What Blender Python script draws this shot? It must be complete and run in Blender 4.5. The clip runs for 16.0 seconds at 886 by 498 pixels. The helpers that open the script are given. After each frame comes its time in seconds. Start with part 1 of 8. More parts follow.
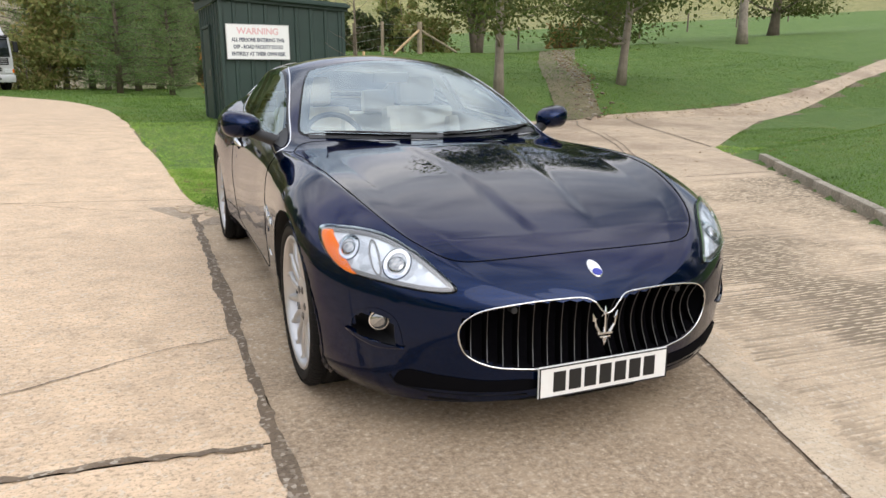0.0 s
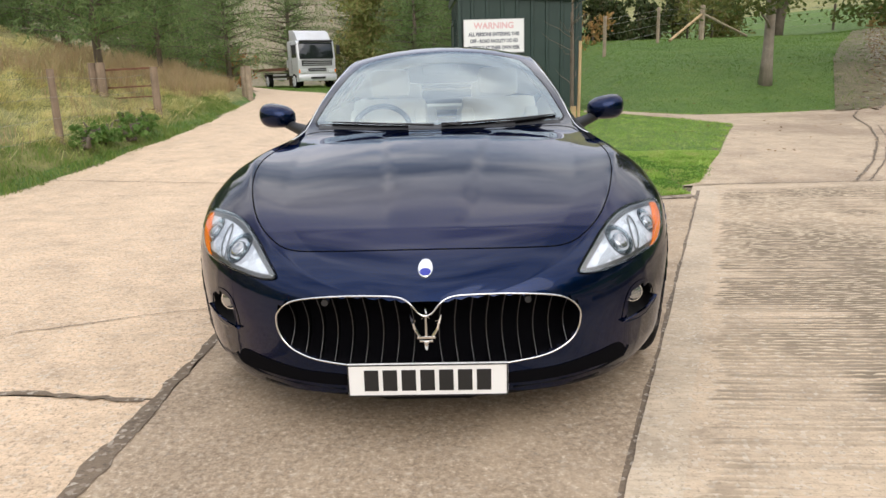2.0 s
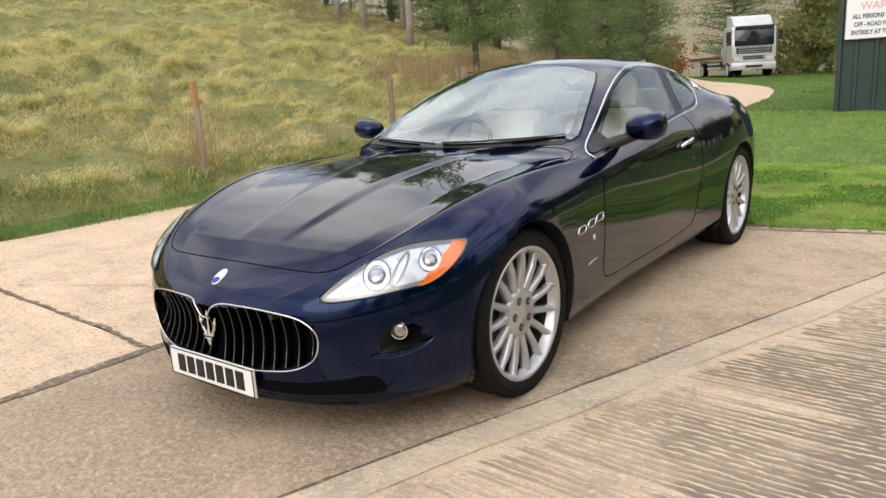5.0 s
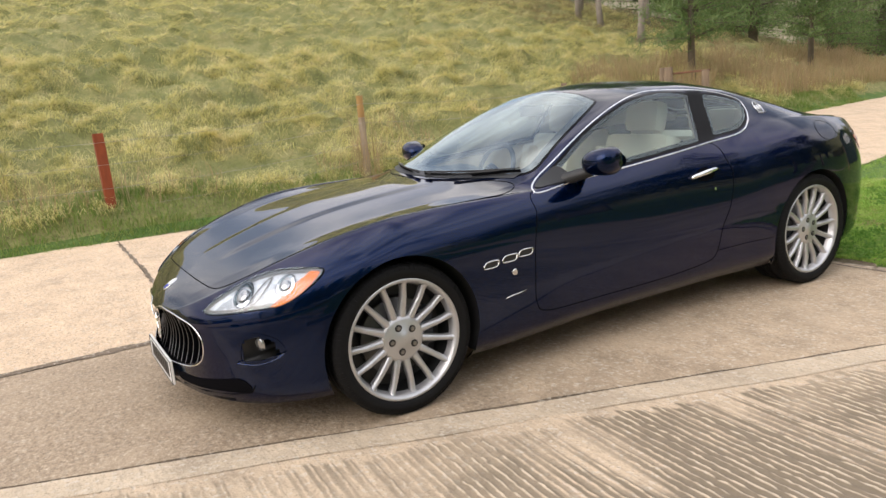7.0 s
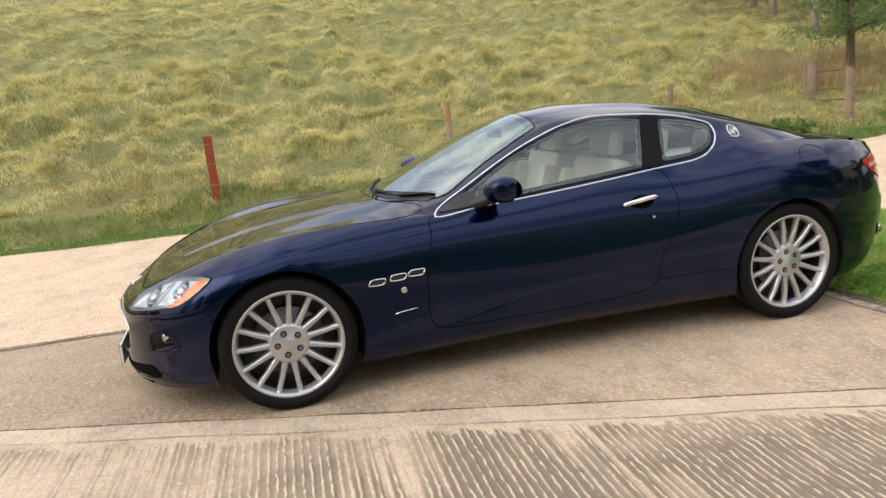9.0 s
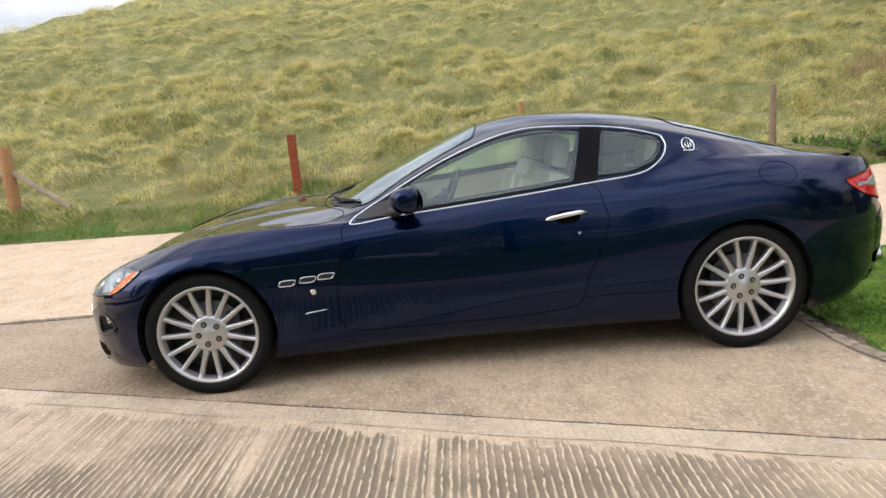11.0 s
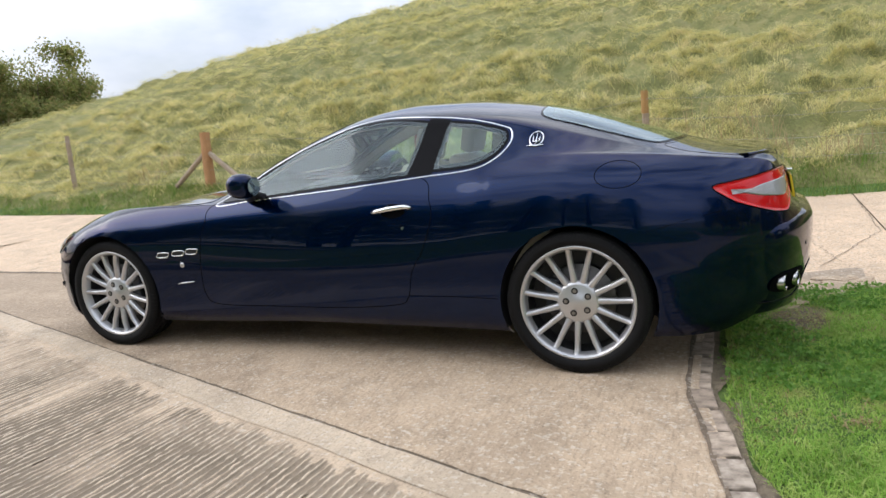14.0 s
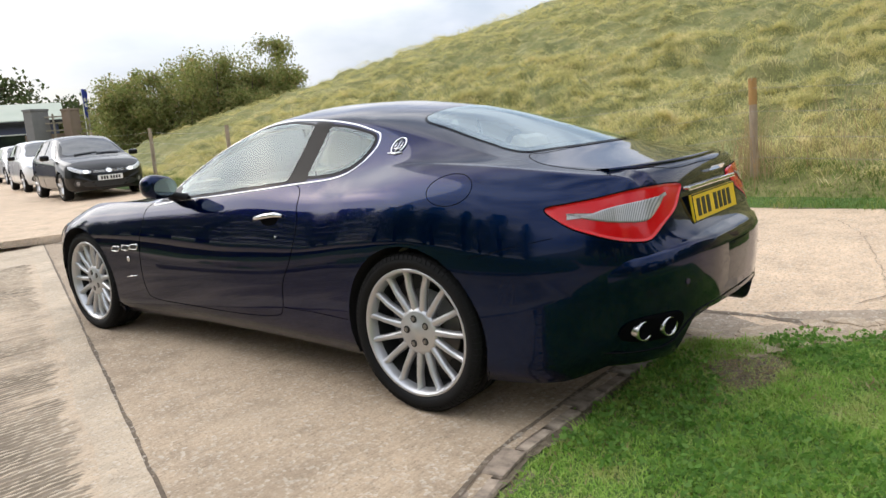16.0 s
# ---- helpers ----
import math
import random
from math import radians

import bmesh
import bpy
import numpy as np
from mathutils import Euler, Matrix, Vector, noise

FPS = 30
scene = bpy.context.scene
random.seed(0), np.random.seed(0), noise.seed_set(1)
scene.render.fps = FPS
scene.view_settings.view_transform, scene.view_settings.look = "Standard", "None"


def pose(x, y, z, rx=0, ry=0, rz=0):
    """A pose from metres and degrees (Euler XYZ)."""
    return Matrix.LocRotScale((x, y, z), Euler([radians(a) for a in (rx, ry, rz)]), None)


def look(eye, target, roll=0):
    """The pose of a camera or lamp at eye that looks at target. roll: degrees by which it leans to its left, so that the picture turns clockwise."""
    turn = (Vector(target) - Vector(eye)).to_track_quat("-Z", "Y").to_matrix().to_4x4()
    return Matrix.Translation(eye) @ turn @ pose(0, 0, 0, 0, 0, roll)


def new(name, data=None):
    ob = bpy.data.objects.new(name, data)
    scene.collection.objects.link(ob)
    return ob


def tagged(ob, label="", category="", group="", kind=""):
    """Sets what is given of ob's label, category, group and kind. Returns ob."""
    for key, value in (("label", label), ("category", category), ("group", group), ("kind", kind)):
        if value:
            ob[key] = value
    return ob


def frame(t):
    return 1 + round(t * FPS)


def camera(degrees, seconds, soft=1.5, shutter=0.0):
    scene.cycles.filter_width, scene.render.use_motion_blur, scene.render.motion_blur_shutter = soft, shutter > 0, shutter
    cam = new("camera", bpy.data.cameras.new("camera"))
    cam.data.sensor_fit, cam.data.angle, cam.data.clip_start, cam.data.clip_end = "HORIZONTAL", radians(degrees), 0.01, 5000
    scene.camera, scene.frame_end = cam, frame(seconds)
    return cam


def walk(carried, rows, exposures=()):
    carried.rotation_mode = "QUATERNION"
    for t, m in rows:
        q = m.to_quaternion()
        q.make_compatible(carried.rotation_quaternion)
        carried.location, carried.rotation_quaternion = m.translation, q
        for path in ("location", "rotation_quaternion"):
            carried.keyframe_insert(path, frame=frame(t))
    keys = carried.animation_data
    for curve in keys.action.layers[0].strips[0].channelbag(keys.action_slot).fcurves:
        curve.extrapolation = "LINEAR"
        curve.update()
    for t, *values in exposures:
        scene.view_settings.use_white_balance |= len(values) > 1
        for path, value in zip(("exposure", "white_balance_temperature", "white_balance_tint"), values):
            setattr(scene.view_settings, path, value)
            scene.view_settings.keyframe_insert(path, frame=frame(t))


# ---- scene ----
cam = camera(63.4, 16.0)
PATH = [
    (0, (-1.391, -4.268, 1.229), (-0.656, -2.467, 0.762), -0.0),
    (0.5, (-1.033, -4.361, 1.209), (-0.471, -2.5, 0.74), -0.3),
    (1, (-0.652, -4.417, 1.192), (-0.264, -2.513, 0.718), -0.7),
    (1.5, (-0.235, -4.519, 1.216), (-0.059, -2.585, 0.741), -1.2),
    (2, (0.138, -4.498, 1.201), (0.07, -2.557, 0.724), -1.7),
    (2.5, (0.543, -4.472, 1.214), (0.227, -2.555, 0.739), -2.1),
    (3, (0.939, -4.431, 1.21), (0.449, -2.55, 0.737), -2.4),
    (3.5, (1.287, -4.276, 1.212), (0.591, -2.461, 0.744), -2.8),
    (4, (1.634, -4.156, 1.215), (0.753, -2.42, 0.753), -3.0),
    (6.5, (3.251, -3.085, 1.347), (1.671, -1.937, 0.917), -4.3),
    (7, (3.532, -2.808, 1.364), (1.847, -1.815, 0.944), -4.5),
    (7.5, (3.75, -2.511, 1.387), (1.997, -1.644, 0.97), -4.6),
    (8, (4.002, -2.233, 1.412), (2.203, -1.465, 0.997), -4.5),
    (8.5, (4.193, -1.935, 1.415), (2.346, -1.285, 1.005), -4.5),
    (9, (4.332, -1.6, 1.452), (2.444, -1.083, 1.046), -4.6),
    (11.5, (4.715, 0.148, 1.45), (2.754, 0.076, 1.065), -4.6),
    (12, (4.763, 0.607, 1.444), (2.811, 0.401, 1.064), -4.7),
    (12.5, (4.712, 0.996, 1.402), (2.776, 0.663, 1.031), -4.5),
    (13, (4.64, 1.378, 1.365), (2.73, 0.912, 1.001), -4.5),
    (13.5, (4.468, 1.793, 1.323), (2.597, 1.185, 0.963), -4.5),
    (14, (4.208, 2.166, 1.264), (2.388, 1.416, 0.911), -4.4),
    (14.5, (3.954, 2.554, 1.238), (2.182, 1.694, 0.889), -4.4),
    (15, (3.666, 2.862, 1.201), (1.955, 1.886, 0.854), -4.4),
    (15.5, (3.37, 3.153, 1.203), (1.748, 2.035, 0.86), -4.3),
    (16, (3.071, 3.467, 1.227), (1.553, 2.212, 0.879), -4.4),
]
walk(cam, [(t, look(eye, target, roll)) for t, eye, target, roll in PATH], [(0, .38, 6400, 12), (4, .43, 6600, 13), (9.0, .50, 6650, 14), (12, .47, 6250, 13), (14, .43, 6100, 12), (16, .40, 6250, 11)])

# ---- world, sun and exposure ----
world = bpy.data.worlds.new("sky")
scene.world = world
world.use_nodes = True
wn, wl = world.node_tree.nodes, world.node_tree.links
wn.clear()
SUN_EL, SUN_AZ = 33.0, -76.0          # degrees; azimuth from +x towards +y
sky = wn.new("ShaderNodeTexSky")
sky.sky_type, sky.sun_disc = "NISHITA", False
sky.sun_elevation, sky.sun_rotation = radians(SUN_EL), radians(90 - SUN_AZ)
sky.dust_density = 3.0
wbg1, wbg2, wmix, wout = wn.new("ShaderNodeBackground"), wn.new("ShaderNodeBackground"), wn.new("ShaderNodeMixShader"), wn.new("ShaderNodeOutputWorld")
wco, wno, wra, wno2 = wn.new("ShaderNodeTexCoord"), wn.new("ShaderNodeTexNoise"), wn.new("ShaderNodeValToRGB"), wn.new("ShaderNodeTexNoise")
wmap = wn.new("ShaderNodeMapping")
wmap.inputs["Scale"].default_value = (1.0, 1.0, 2.6)
wno.inputs["Scale"].default_value, wno.inputs["Detail"].default_value, wno.inputs["Roughness"].default_value = 2.6, 7.0, 0.55
wno2.inputs["Scale"].default_value, wno2.inputs["Detail"].default_value = 2.9, 5.0
wra.color_ramp.elements[0].position, wra.color_ramp.elements[1].position = 0.34, 0.56
wra.color_ramp.elements[0].color, wra.color_ramp.elements[1].color = (0.25, 0.25, 0.25, 1), (1, 1, 1, 1)
wgrey = wn.new("ShaderNodeValToRGB")
wgrey.color_ramp.elements[0].position, wgrey.color_ramp.elements[1].position = 0.36, 0.66
wgrey.color_ramp.elements[0].color, wgrey.color_ramp.elements[1].color = (0.64, 0.68, 0.75, 1), (1.0, 0.99, 0.97, 1)
wl.new(wco.outputs["Generated"], wmap.inputs["Vector"])
wl.new(wmap.outputs["Vector"], wno.inputs["Vector"])
wl.new(wmap.outputs["Vector"], wno2.inputs["Vector"])
wl.new(wno.outputs["Fac"], wra.inputs["Fac"])
wl.new(wno2.outputs["Fac"], wgrey.inputs["Fac"])
wl.new(sky.outputs["Color"], wbg1.inputs["Color"])
wl.new(wgrey.outputs["Color"], wbg2.inputs["Color"])
wbg1.inputs["Strength"].default_value = 0.12
wl.new(wra.outputs["Color"], wmix.inputs["Fac"])
wl.new(wbg1.outputs["Background"], wmix.inputs[1])
wl.new(wbg2.outputs["Background"], wmix.inputs[2])
wl.new(wmix.outputs["Shader"], wout.inputs["Surface"])
# an overcast sky is brighter overhead than at the horizon
wsep, wup, wmul = wn.new("ShaderNodeSeparateXYZ"), wn.new("ShaderNodeMath"), wn.new("ShaderNodeMath")
wup.operation, wup.inputs[1].default_value = "MAXIMUM", 0.0
wmul.operation, wmul.inputs[1].default_value, wmul.inputs[2].default_value = "MULTIPLY_ADD", 1.20, 0.80
wl.new(wco.outputs["Generated"], wsep.inputs[0])
wl.new(wsep.outputs["Z"], wup.inputs[0])
wl.new(wup.outputs[0], wmul.inputs[0])
wl.new(wmul.outputs[0], wbg2.inputs["Strength"])

sun = new("sun", bpy.data.lights.new("sun", "SUN"))
sun.data.energy, sun.data.angle, sun.data.color = 0.95, radians(50), (1.0, 0.96, 0.90)
_d = Vector((math.cos(radians(SUN_AZ)) * math.cos(radians(SUN_EL)), math.sin(radians(SUN_AZ)) * math.cos(radians(SUN_EL)), math.sin(radians(SUN_EL))))
sun.matrix_world = look(_d * 60, (0, 0, 0))

# ---- materials ----
class Mat:
    """A small builder for node materials."""
    def __init__(self, name, color=(0.5, 0.5, 0.5), rough=0.5, metal=0.0, **inputs):
        self.m = bpy.data.materials.new(name)
        self.m.use_nodes = True
        self.n, self.l = self.m.node_tree.nodes, self.m.node_tree.links
        self.b = self.n["Principled BSDF"]
        self.b.inputs["Base Color"].default_value = (*color, 1)
        self.b.inputs["Roughness"].default_value = rough
        self.b.inputs["Metallic"].default_value = metal
        for k, v in inputs.items():
            self.b.inputs[k.replace("_", " ")].default_value = v
        self.co = None

    def coords(self, kind="Object"):
        if self.co is None:
            self.co = self.n.new("ShaderNodeTexCoord")
        return self.co.outputs[kind]

    def mapped(self, scale, kind="Object", rot=(0, 0, 0)):
        m = self.n.new("ShaderNodeMapping")
        m.inputs["Scale"].default_value, m.inputs["Rotation"].default_value = scale, rot
        self.l.new(self.coords(kind), m.inputs["Vector"])
        return m.outputs["Vector"]

    def noise(self, scale, detail=5.0, rough=0.55, vector=None, dist=0.0):
        t = self.n.new("ShaderNodeTexNoise")
        t.inputs["Scale"].default_value, t.inputs["Detail"].default_value = scale, detail
        t.inputs["Roughness"].default_value, t.inputs["Distortion"].default_value = rough, dist
        self.l.new(vector or self.coords(), t.inputs["Vector"])
        return t.outputs["Fac"]

    def voronoi(self, scale, vector=None, out="Distance", feature="F1"):
        t = self.n.new("ShaderNodeTexVoronoi")
        t.feature = feature
        t.inputs["Scale"].default_value = scale
        self.l.new(vector or self.coords(), t.inputs["Vector"])
        return t.outputs[out]

    def wave(self, scale, vector=None, dist=0.0, direction="X"):
        t = self.n.new("ShaderNodeTexWave")
        t.bands_direction = direction
        t.inputs["Scale"].default_value, t.inputs["Distortion"].default_value = scale, dist
        t.inputs["Detail"].default_value = 3
        self.l.new(vector or self.coords(), t.inputs["Vector"])
        return t.outputs["Fac"]

    def ramp(self, fac, *stops):
        r = self.n.new("ShaderNodeValToRGB")
        e = r.color_ramp.elements
        while len(e) < len(stops):
            e.new(0.5)
        for s, (p, c) in zip(e, stops):
            s.position, s.color = p, (*c, 1) if len(c) == 3 else c
        self.l.new(fac, r.inputs["Fac"])
        return r.outputs["Color"]

    def mix(self, fac, a, b, blend="MIX"):
        x = self.n.new("ShaderNodeMix")
        x.data_type, x.blend_type = "RGBA", blend
        for sock, v in ((x.inputs[0], fac), (x.inputs[6], a), (x.inputs[7], b)):
            if isinstance(v, (int, float)):
                sock.default_value = v
            elif isinstance(v, tuple):
                sock.default_value = (*v, 1)
            else:
                self.l.new(v, sock)
        return x.outputs[2]

    def math(self, op, a, b=0.5):
        x = self.n.new("ShaderNodeMath")
        x.operation = op
        for sock, v in zip(x.inputs, (a, b)):
            if isinstance(v, (int, float)):
                sock.default_value = v
            else:
                self.l.new(v, sock)
        return x.outputs[0]

    def random(self):
        return self.n.new("ShaderNodeObjectInfo").outputs["Random"]

    def island(self):
        return self.n.new("ShaderNodeNewGeometry").outputs["Random Per Island"]

    def color(self, sock):
        self.l.new(sock, self.b.inputs["Base Color"])
        return self

    def rough(self, sock):
        self.l.new(sock, self.b.inputs["Roughness"])
        return self

    def thin(self, colour, share=0.4):
        """Lets some light through, as leaves and blades do."""
        out = [k for k in self.n if k.type == "OUTPUT_MATERIAL"][0]
        tr, mx = self.n.new("ShaderNodeBsdfTranslucent"), self.n.new("ShaderNodeMixShader")
        mx.inputs[0].default_value = share
        self.l.new(colour, tr.inputs["Color"])
        self.l.new(self.b.outputs[0], mx.inputs[1])
        self.l.new(tr.outputs[0], mx.inputs[2])
        self.l.new(mx.outputs[0], out.inputs["Surface"])
        return self

    def bump(self, height, strength=0.3, distance=0.01):
        b = self.n.new("ShaderNodeBump")
        b.inputs["Strength"].default_value, b.inputs["Distance"].default_value = strength, distance
        self.l.new(height, b.inputs["Height"])
        self.l.new(b.outputs["Normal"], self.b.inputs["Normal"])
        return self


def concrete_mat(name, base, dark, stone=(0.62, 0.55, 0.45), tint_share=0.35, damp=0.5):
    m = Mat(name, base, 0.85)
    big, mid, fine = m.noise(0.55, 6, 0.6), m.noise(3.2, 9, 0.74), m.noise(70, 4, 0.65)
    brushed = m.noise(9, 6, 0.75, m.mapped((1.0, 6.0, 1.0)))
    scuff = m.noise(2.1, 9, 0.8, m.mapped((1.0, 2.2, 1.0), rot=(0, 0, 0.35)))
    c = m.ramp(mid, (0.30, tuple(v * 0.62 for v in base)), (0.46, tuple(v * 0.95 for v in base)), (0.58, tuple(min(1, v * 1.08) for v in base)), (0.72, tuple(min(1, v * 1.3) for v in base)))
    c = m.mix(m.ramp(big, (damp, (0, 0, 0)), (damp + 0.16, (0.9,) * 3)), c, dark)
    c = m.mix(m.ramp(brushed, (0.36, (0.5,) * 3), (0.5, (0, 0, 0))), c, tuple(v * 0.8 for v in dark))
    c = m.mix(m.ramp(scuff, (0.56, (0, 0, 0)), (0.68, (0.55,) * 3)), c, tuple(min(1, v * 1.45) for v in base))
    grit, small = m.voronoi(62, out="Color"), m.voronoi(150, out="Color")
    c = m.mix(m.ramp(grit, (0.66, (0, 0, 0)), (0.9, (tint_share * 1.6,) * 3)), c, stone)
    c = m.mix(m.ramp(small, (0.10, (0.5,) * 3), (0.24, (0, 0, 0))), c, tuple(v * 0.6 for v in dark))
    c = m.mix(m.ramp(fine, (0.28, (0.5,) * 3), (0.42, (0, 0, 0))), c, tuple(v * 0.45 for v in dark))
    m.color(c)
    m.bump(m.math("ADD", m.math("ADD", fine, brushed), m.voronoi(62)), 0.5, 0.005)
    m.base = c
    return m


def concrete(*args, **kw):
    return concrete_mat(*args, **kw).m


M = {}


def dirty_slab():
    """The parking slab: brushed concrete, with grit and mud washed towards its front end."""
    m = concrete_mat("slab_concrete", (0.46, 0.348, 0.235), (0.27, 0.20, 0.132), tint_share=0.36, damp=0.51)
    sep = m.n.new("ShaderNodeSeparateXYZ")
    m.l.new(m.coords(), sep.inputs[0])
    front = m.math("MULTIPLY", m.math("ADD", sep.outputs["Y"], 0.9), -0.42)
    mask = m.ramp(m.math("ADD", m.math("MULTIPLY", m.noise(1.1, 7, 0.66), 1.5), front), (0.75, (0, 0, 0)), (1.60, (0.62,) * 3))
    c = m.mix(mask, m.base, m.ramp(m.noise(40, 6, 0.8), (0.36, (0.11, 0.08, 0.052)), (0.50, (0.26, 0.19, 0.125)), (0.64, (0.50, 0.40, 0.29))))
    worn, chips = m.noise(1.7, 8, 0.7), m.noise(46, 4, 0.75)
    c = m.mix(m.ramp(worn, (0.50, (0, 0, 0)), (0.66, (0.55,) * 3)), c, (0.50, 0.385, 0.265))
    c = m.mix(m.ramp(chips, (0.56, (0, 0, 0)), (0.68, (0.7,) * 3)), c, (0.66, 0.54, 0.40))
    m.color(c)
    return m.m


M["slab"] = dirty_slab()


def exposed_road():
    """Worn road concrete whose aggregate shows as pale chips between darker pits."""
    m = concrete_mat("road_concrete", (0.62, 0.46, 0.31), (0.49, 0.363, 0.245), damp=0.56)
    chips, pits = m.noise(34, 5, 0.75), m.noise(52, 4, 0.7, m.mapped((1.0, 1.0, 1.0), rot=(0.4, 0.2, 0.9)))
    c = m.mix(m.ramp(chips, (0.52, (0, 0, 0)), (0.66, (0.6,) * 3)), m.base, (0.74, 0.57, 0.40))
    c = m.mix(m.ramp(pits, (0.34, (0.75,) * 3), (0.47, (0, 0, 0))), c, (0.25, 0.178, 0.115))
    m.color(c)
    return m.m


M["road"] = exposed_road()
M["strip"] = concrete("strip_concrete", (0.53, 0.425, 0.305), (0.40, 0.315, 0.22))
M["dirt"] = concrete("joint_dirt", (0.17, 0.125, 0.084), (0.11, 0.082, 0.055))
M["kerb"] = concrete("kerb_concrete", (0.30, 0.265, 0.21), (0.2, 0.175, 0.13))
M["brick"] = (lambda m: m.color(m.mix(m.ramp(m.noise(18, 6), (0.35, (0, 0, 0)), (0.65, (1, 1, 1))), m.ramp(m.random(), (0.0, (0.36, 0.28, 0.21)), (0.5, (0.50, 0.40, 0.305)), (1.0, (0.43, 0.37, 0.30))), (0.17, 0.135, 0.10))).bump(m.noise(70, 5), 0.4, 0.004).m)(Mat("kerb_brick", (0.25, 0.2, 0.15), 0.9))


def grassy(name, a, b, c, scale=1.0):
    m = Mat(name, a, 0.9)
    big, mid, fine = m.noise(0.35 * scale, 6), m.noise(2.2 * scale, 7, 0.65), m.noise(28 * scale, 5, 0.7)
    k = m.ramp(mid, (0.32, a), (0.5, b), (0.68, c))
    k = m.mix(m.ramp(big, (0.35, (0.45,) * 3), (0.62, (0, 0, 0))), k, a)
    k = m.mix(m.ramp(fine, (0.3, (0.7,) * 3), (0.55, (0, 0, 0))), k, tuple(v * 0.35 for v in a))
    m.color(k).bump(m.math("ADD", fine, mid), 0.8, 0.04)
    return m.m


M["lawn"] = grassy("lawn", (0.075, 0.145, 0.022), (0.105, 0.185, 0.030), (0.145, 0.205, 0.042))
M["hill"] = grassy("hill_grass", (0.13, 0.145, 0.04), (0.26, 0.25, 0.085), (0.40, 0.35, 0.15))
M["earth"] = grassy("earth", (0.17, 0.13, 0.085), (0.22, 0.175, 0.115), (0.28, 0.23, 0.15))


def blade(name, stops, rough=0.75, share=0.5, scale=1.7):
    m = Mat(name, stops[0], rough)
    n = len(stops) - 1
    k = m.ramp(m.island(), *[(i / n, s) for i, s in enumerate(stops)])
    k = m.mix(share, k, m.ramp(m.noise(scale, 6, 0.72), (0.36, tuple(v * 0.55 for v in stops[0])), (0.5, stops[1]), (0.64, stops[-1])))
    m.color(k).thin(k, 0.45)
    return m.m


M["blade_lawn"] = blade("lawn_blades", [(0.20, 0.38, 0.050), (0.31, 0.52, 0.080), (0.43, 0.58, 0.12), (0.60, 0.58, 0.23)], scale=2.6)
M["blade_hill"] = blade("hill_blades", [(0.34, 0.37, 0.11), (0.64, 0.59, 0.22), (0.85, 0.72, 0.35), (0.93, 0.81, 0.49)], share=0.6, scale=2.2)
# dark green for the hollows: their shade is put into the blade colour
M["blade_hollow_shade"] = blade("hollow_shade_blades", [(0.10, 0.145, 0.03), (0.16, 0.205, 0.05), (0.24, 0.26, 0.075), (0.34, 0.30, 0.12)])
M["blade_brown"] = blade("bracken", [(0.16, 0.11, 0.06), (0.26, 0.18, 0.10), (0.36, 0.26, 0.15), (0.22, 0.20, 0.08)])
M["blade_bank"] = blade("bank_blades", [(0.105, 0.205, 0.030), (0.14, 0.255, 0.040), (0.18, 0.285, 0.052), (0.25, 0.30, 0.085)], share=0.7, scale=0.8)
M["blade_verge"] = blade("verge_blades", [(0.10, 0.19, 0.03), (0.16, 0.27, 0.045), (0.24, 0.32, 0.07), (0.44, 0.38, 0.16)], scale=2.4)
M["blade_dry"] = blade("dry_stalks", [(0.36, 0.24, 0.13), (0.46, 0.33, 0.18), (0.56, 0.43, 0.26), (0.24, 0.24, 0.08)])

paint = Mat("dark_blue_paint", (0.0003, 0.0082, 0.040), 0.22, 0.85)
paint.b.inputs["Specular IOR Level"].default_value = 0.0
paint.b.inputs["Specular Tint"].default_value = (0.10, 0.16, 0.34, 1)
paint.b.inputs["Coat IOR"].default_value = 1.66
paint.b.inputs["Coat Roughness"].default_value = 0.015
_lw = paint.n.new("ShaderNodeLayerWeight")          # the lacquer's gloss grows towards grazing views
_lw.inputs["Blend"].default_value = 0.5
paint.l.new(paint.ramp(_lw.outputs["Facing"], (0.05, (0.28,) * 3), (0.42, (0.52,) * 3), (0.66, (1, 1, 1))), paint.b.inputs["Coat Weight"])
paint.bump(paint.noise(45, 2), 0.015, 0.002)
M["paint"] = paint.m
M["gloss_black"] = Mat("gloss_black", (0.005, 0.005, 0.006), 0.06, Specular_IOR_Level=0.08).m
M["black"] = Mat("black_plastic", (0.014, 0.014, 0.015), 0.5).m
M["shut"] = Mat("shut_gap", (0.003, 0.003, 0.004), 0.9, Specular_IOR_Level=0.05).m
M["rubber"] = (lambda m: m.bump(m.noise(90, 3), 0.2, 0.002).m)(Mat("tyre_rubber", (0.008, 0.008, 0.0085), 0.65, Specular_IOR_Level=0.15))
M["chrome"] = Mat("chrome", (0.78, 0.78, 0.78), 0.08, 1.0).m
M["alloy"] = (lambda m: m.bump(m.noise(120, 2), 0.03, 0.001).m)(Mat("silver_alloy", (0.52, 0.52, 0.53), 0.36, 0.75))
M["mirror"] = Mat("blue_tinted_mirror", (0.50, 0.58, 0.62), 0.03, 1.0).m
M["pipe"] = Mat("exhaust_steel", (0.50, 0.49, 0.48), 0.2, 1.0).m
M["barrel"] = Mat("rim_barrel", (0.05, 0.05, 0.052), 0.5, 0.6).m
# brake disc steel, darker than the other bright steel
M["disc_dark"] = Mat("dark_disc", (0.13, 0.125, 0.12), 0.45, 1.0).m
M["disc"] = Mat("bright_steel", (0.28, 0.27, 0.26), 0.4, 1.0).m
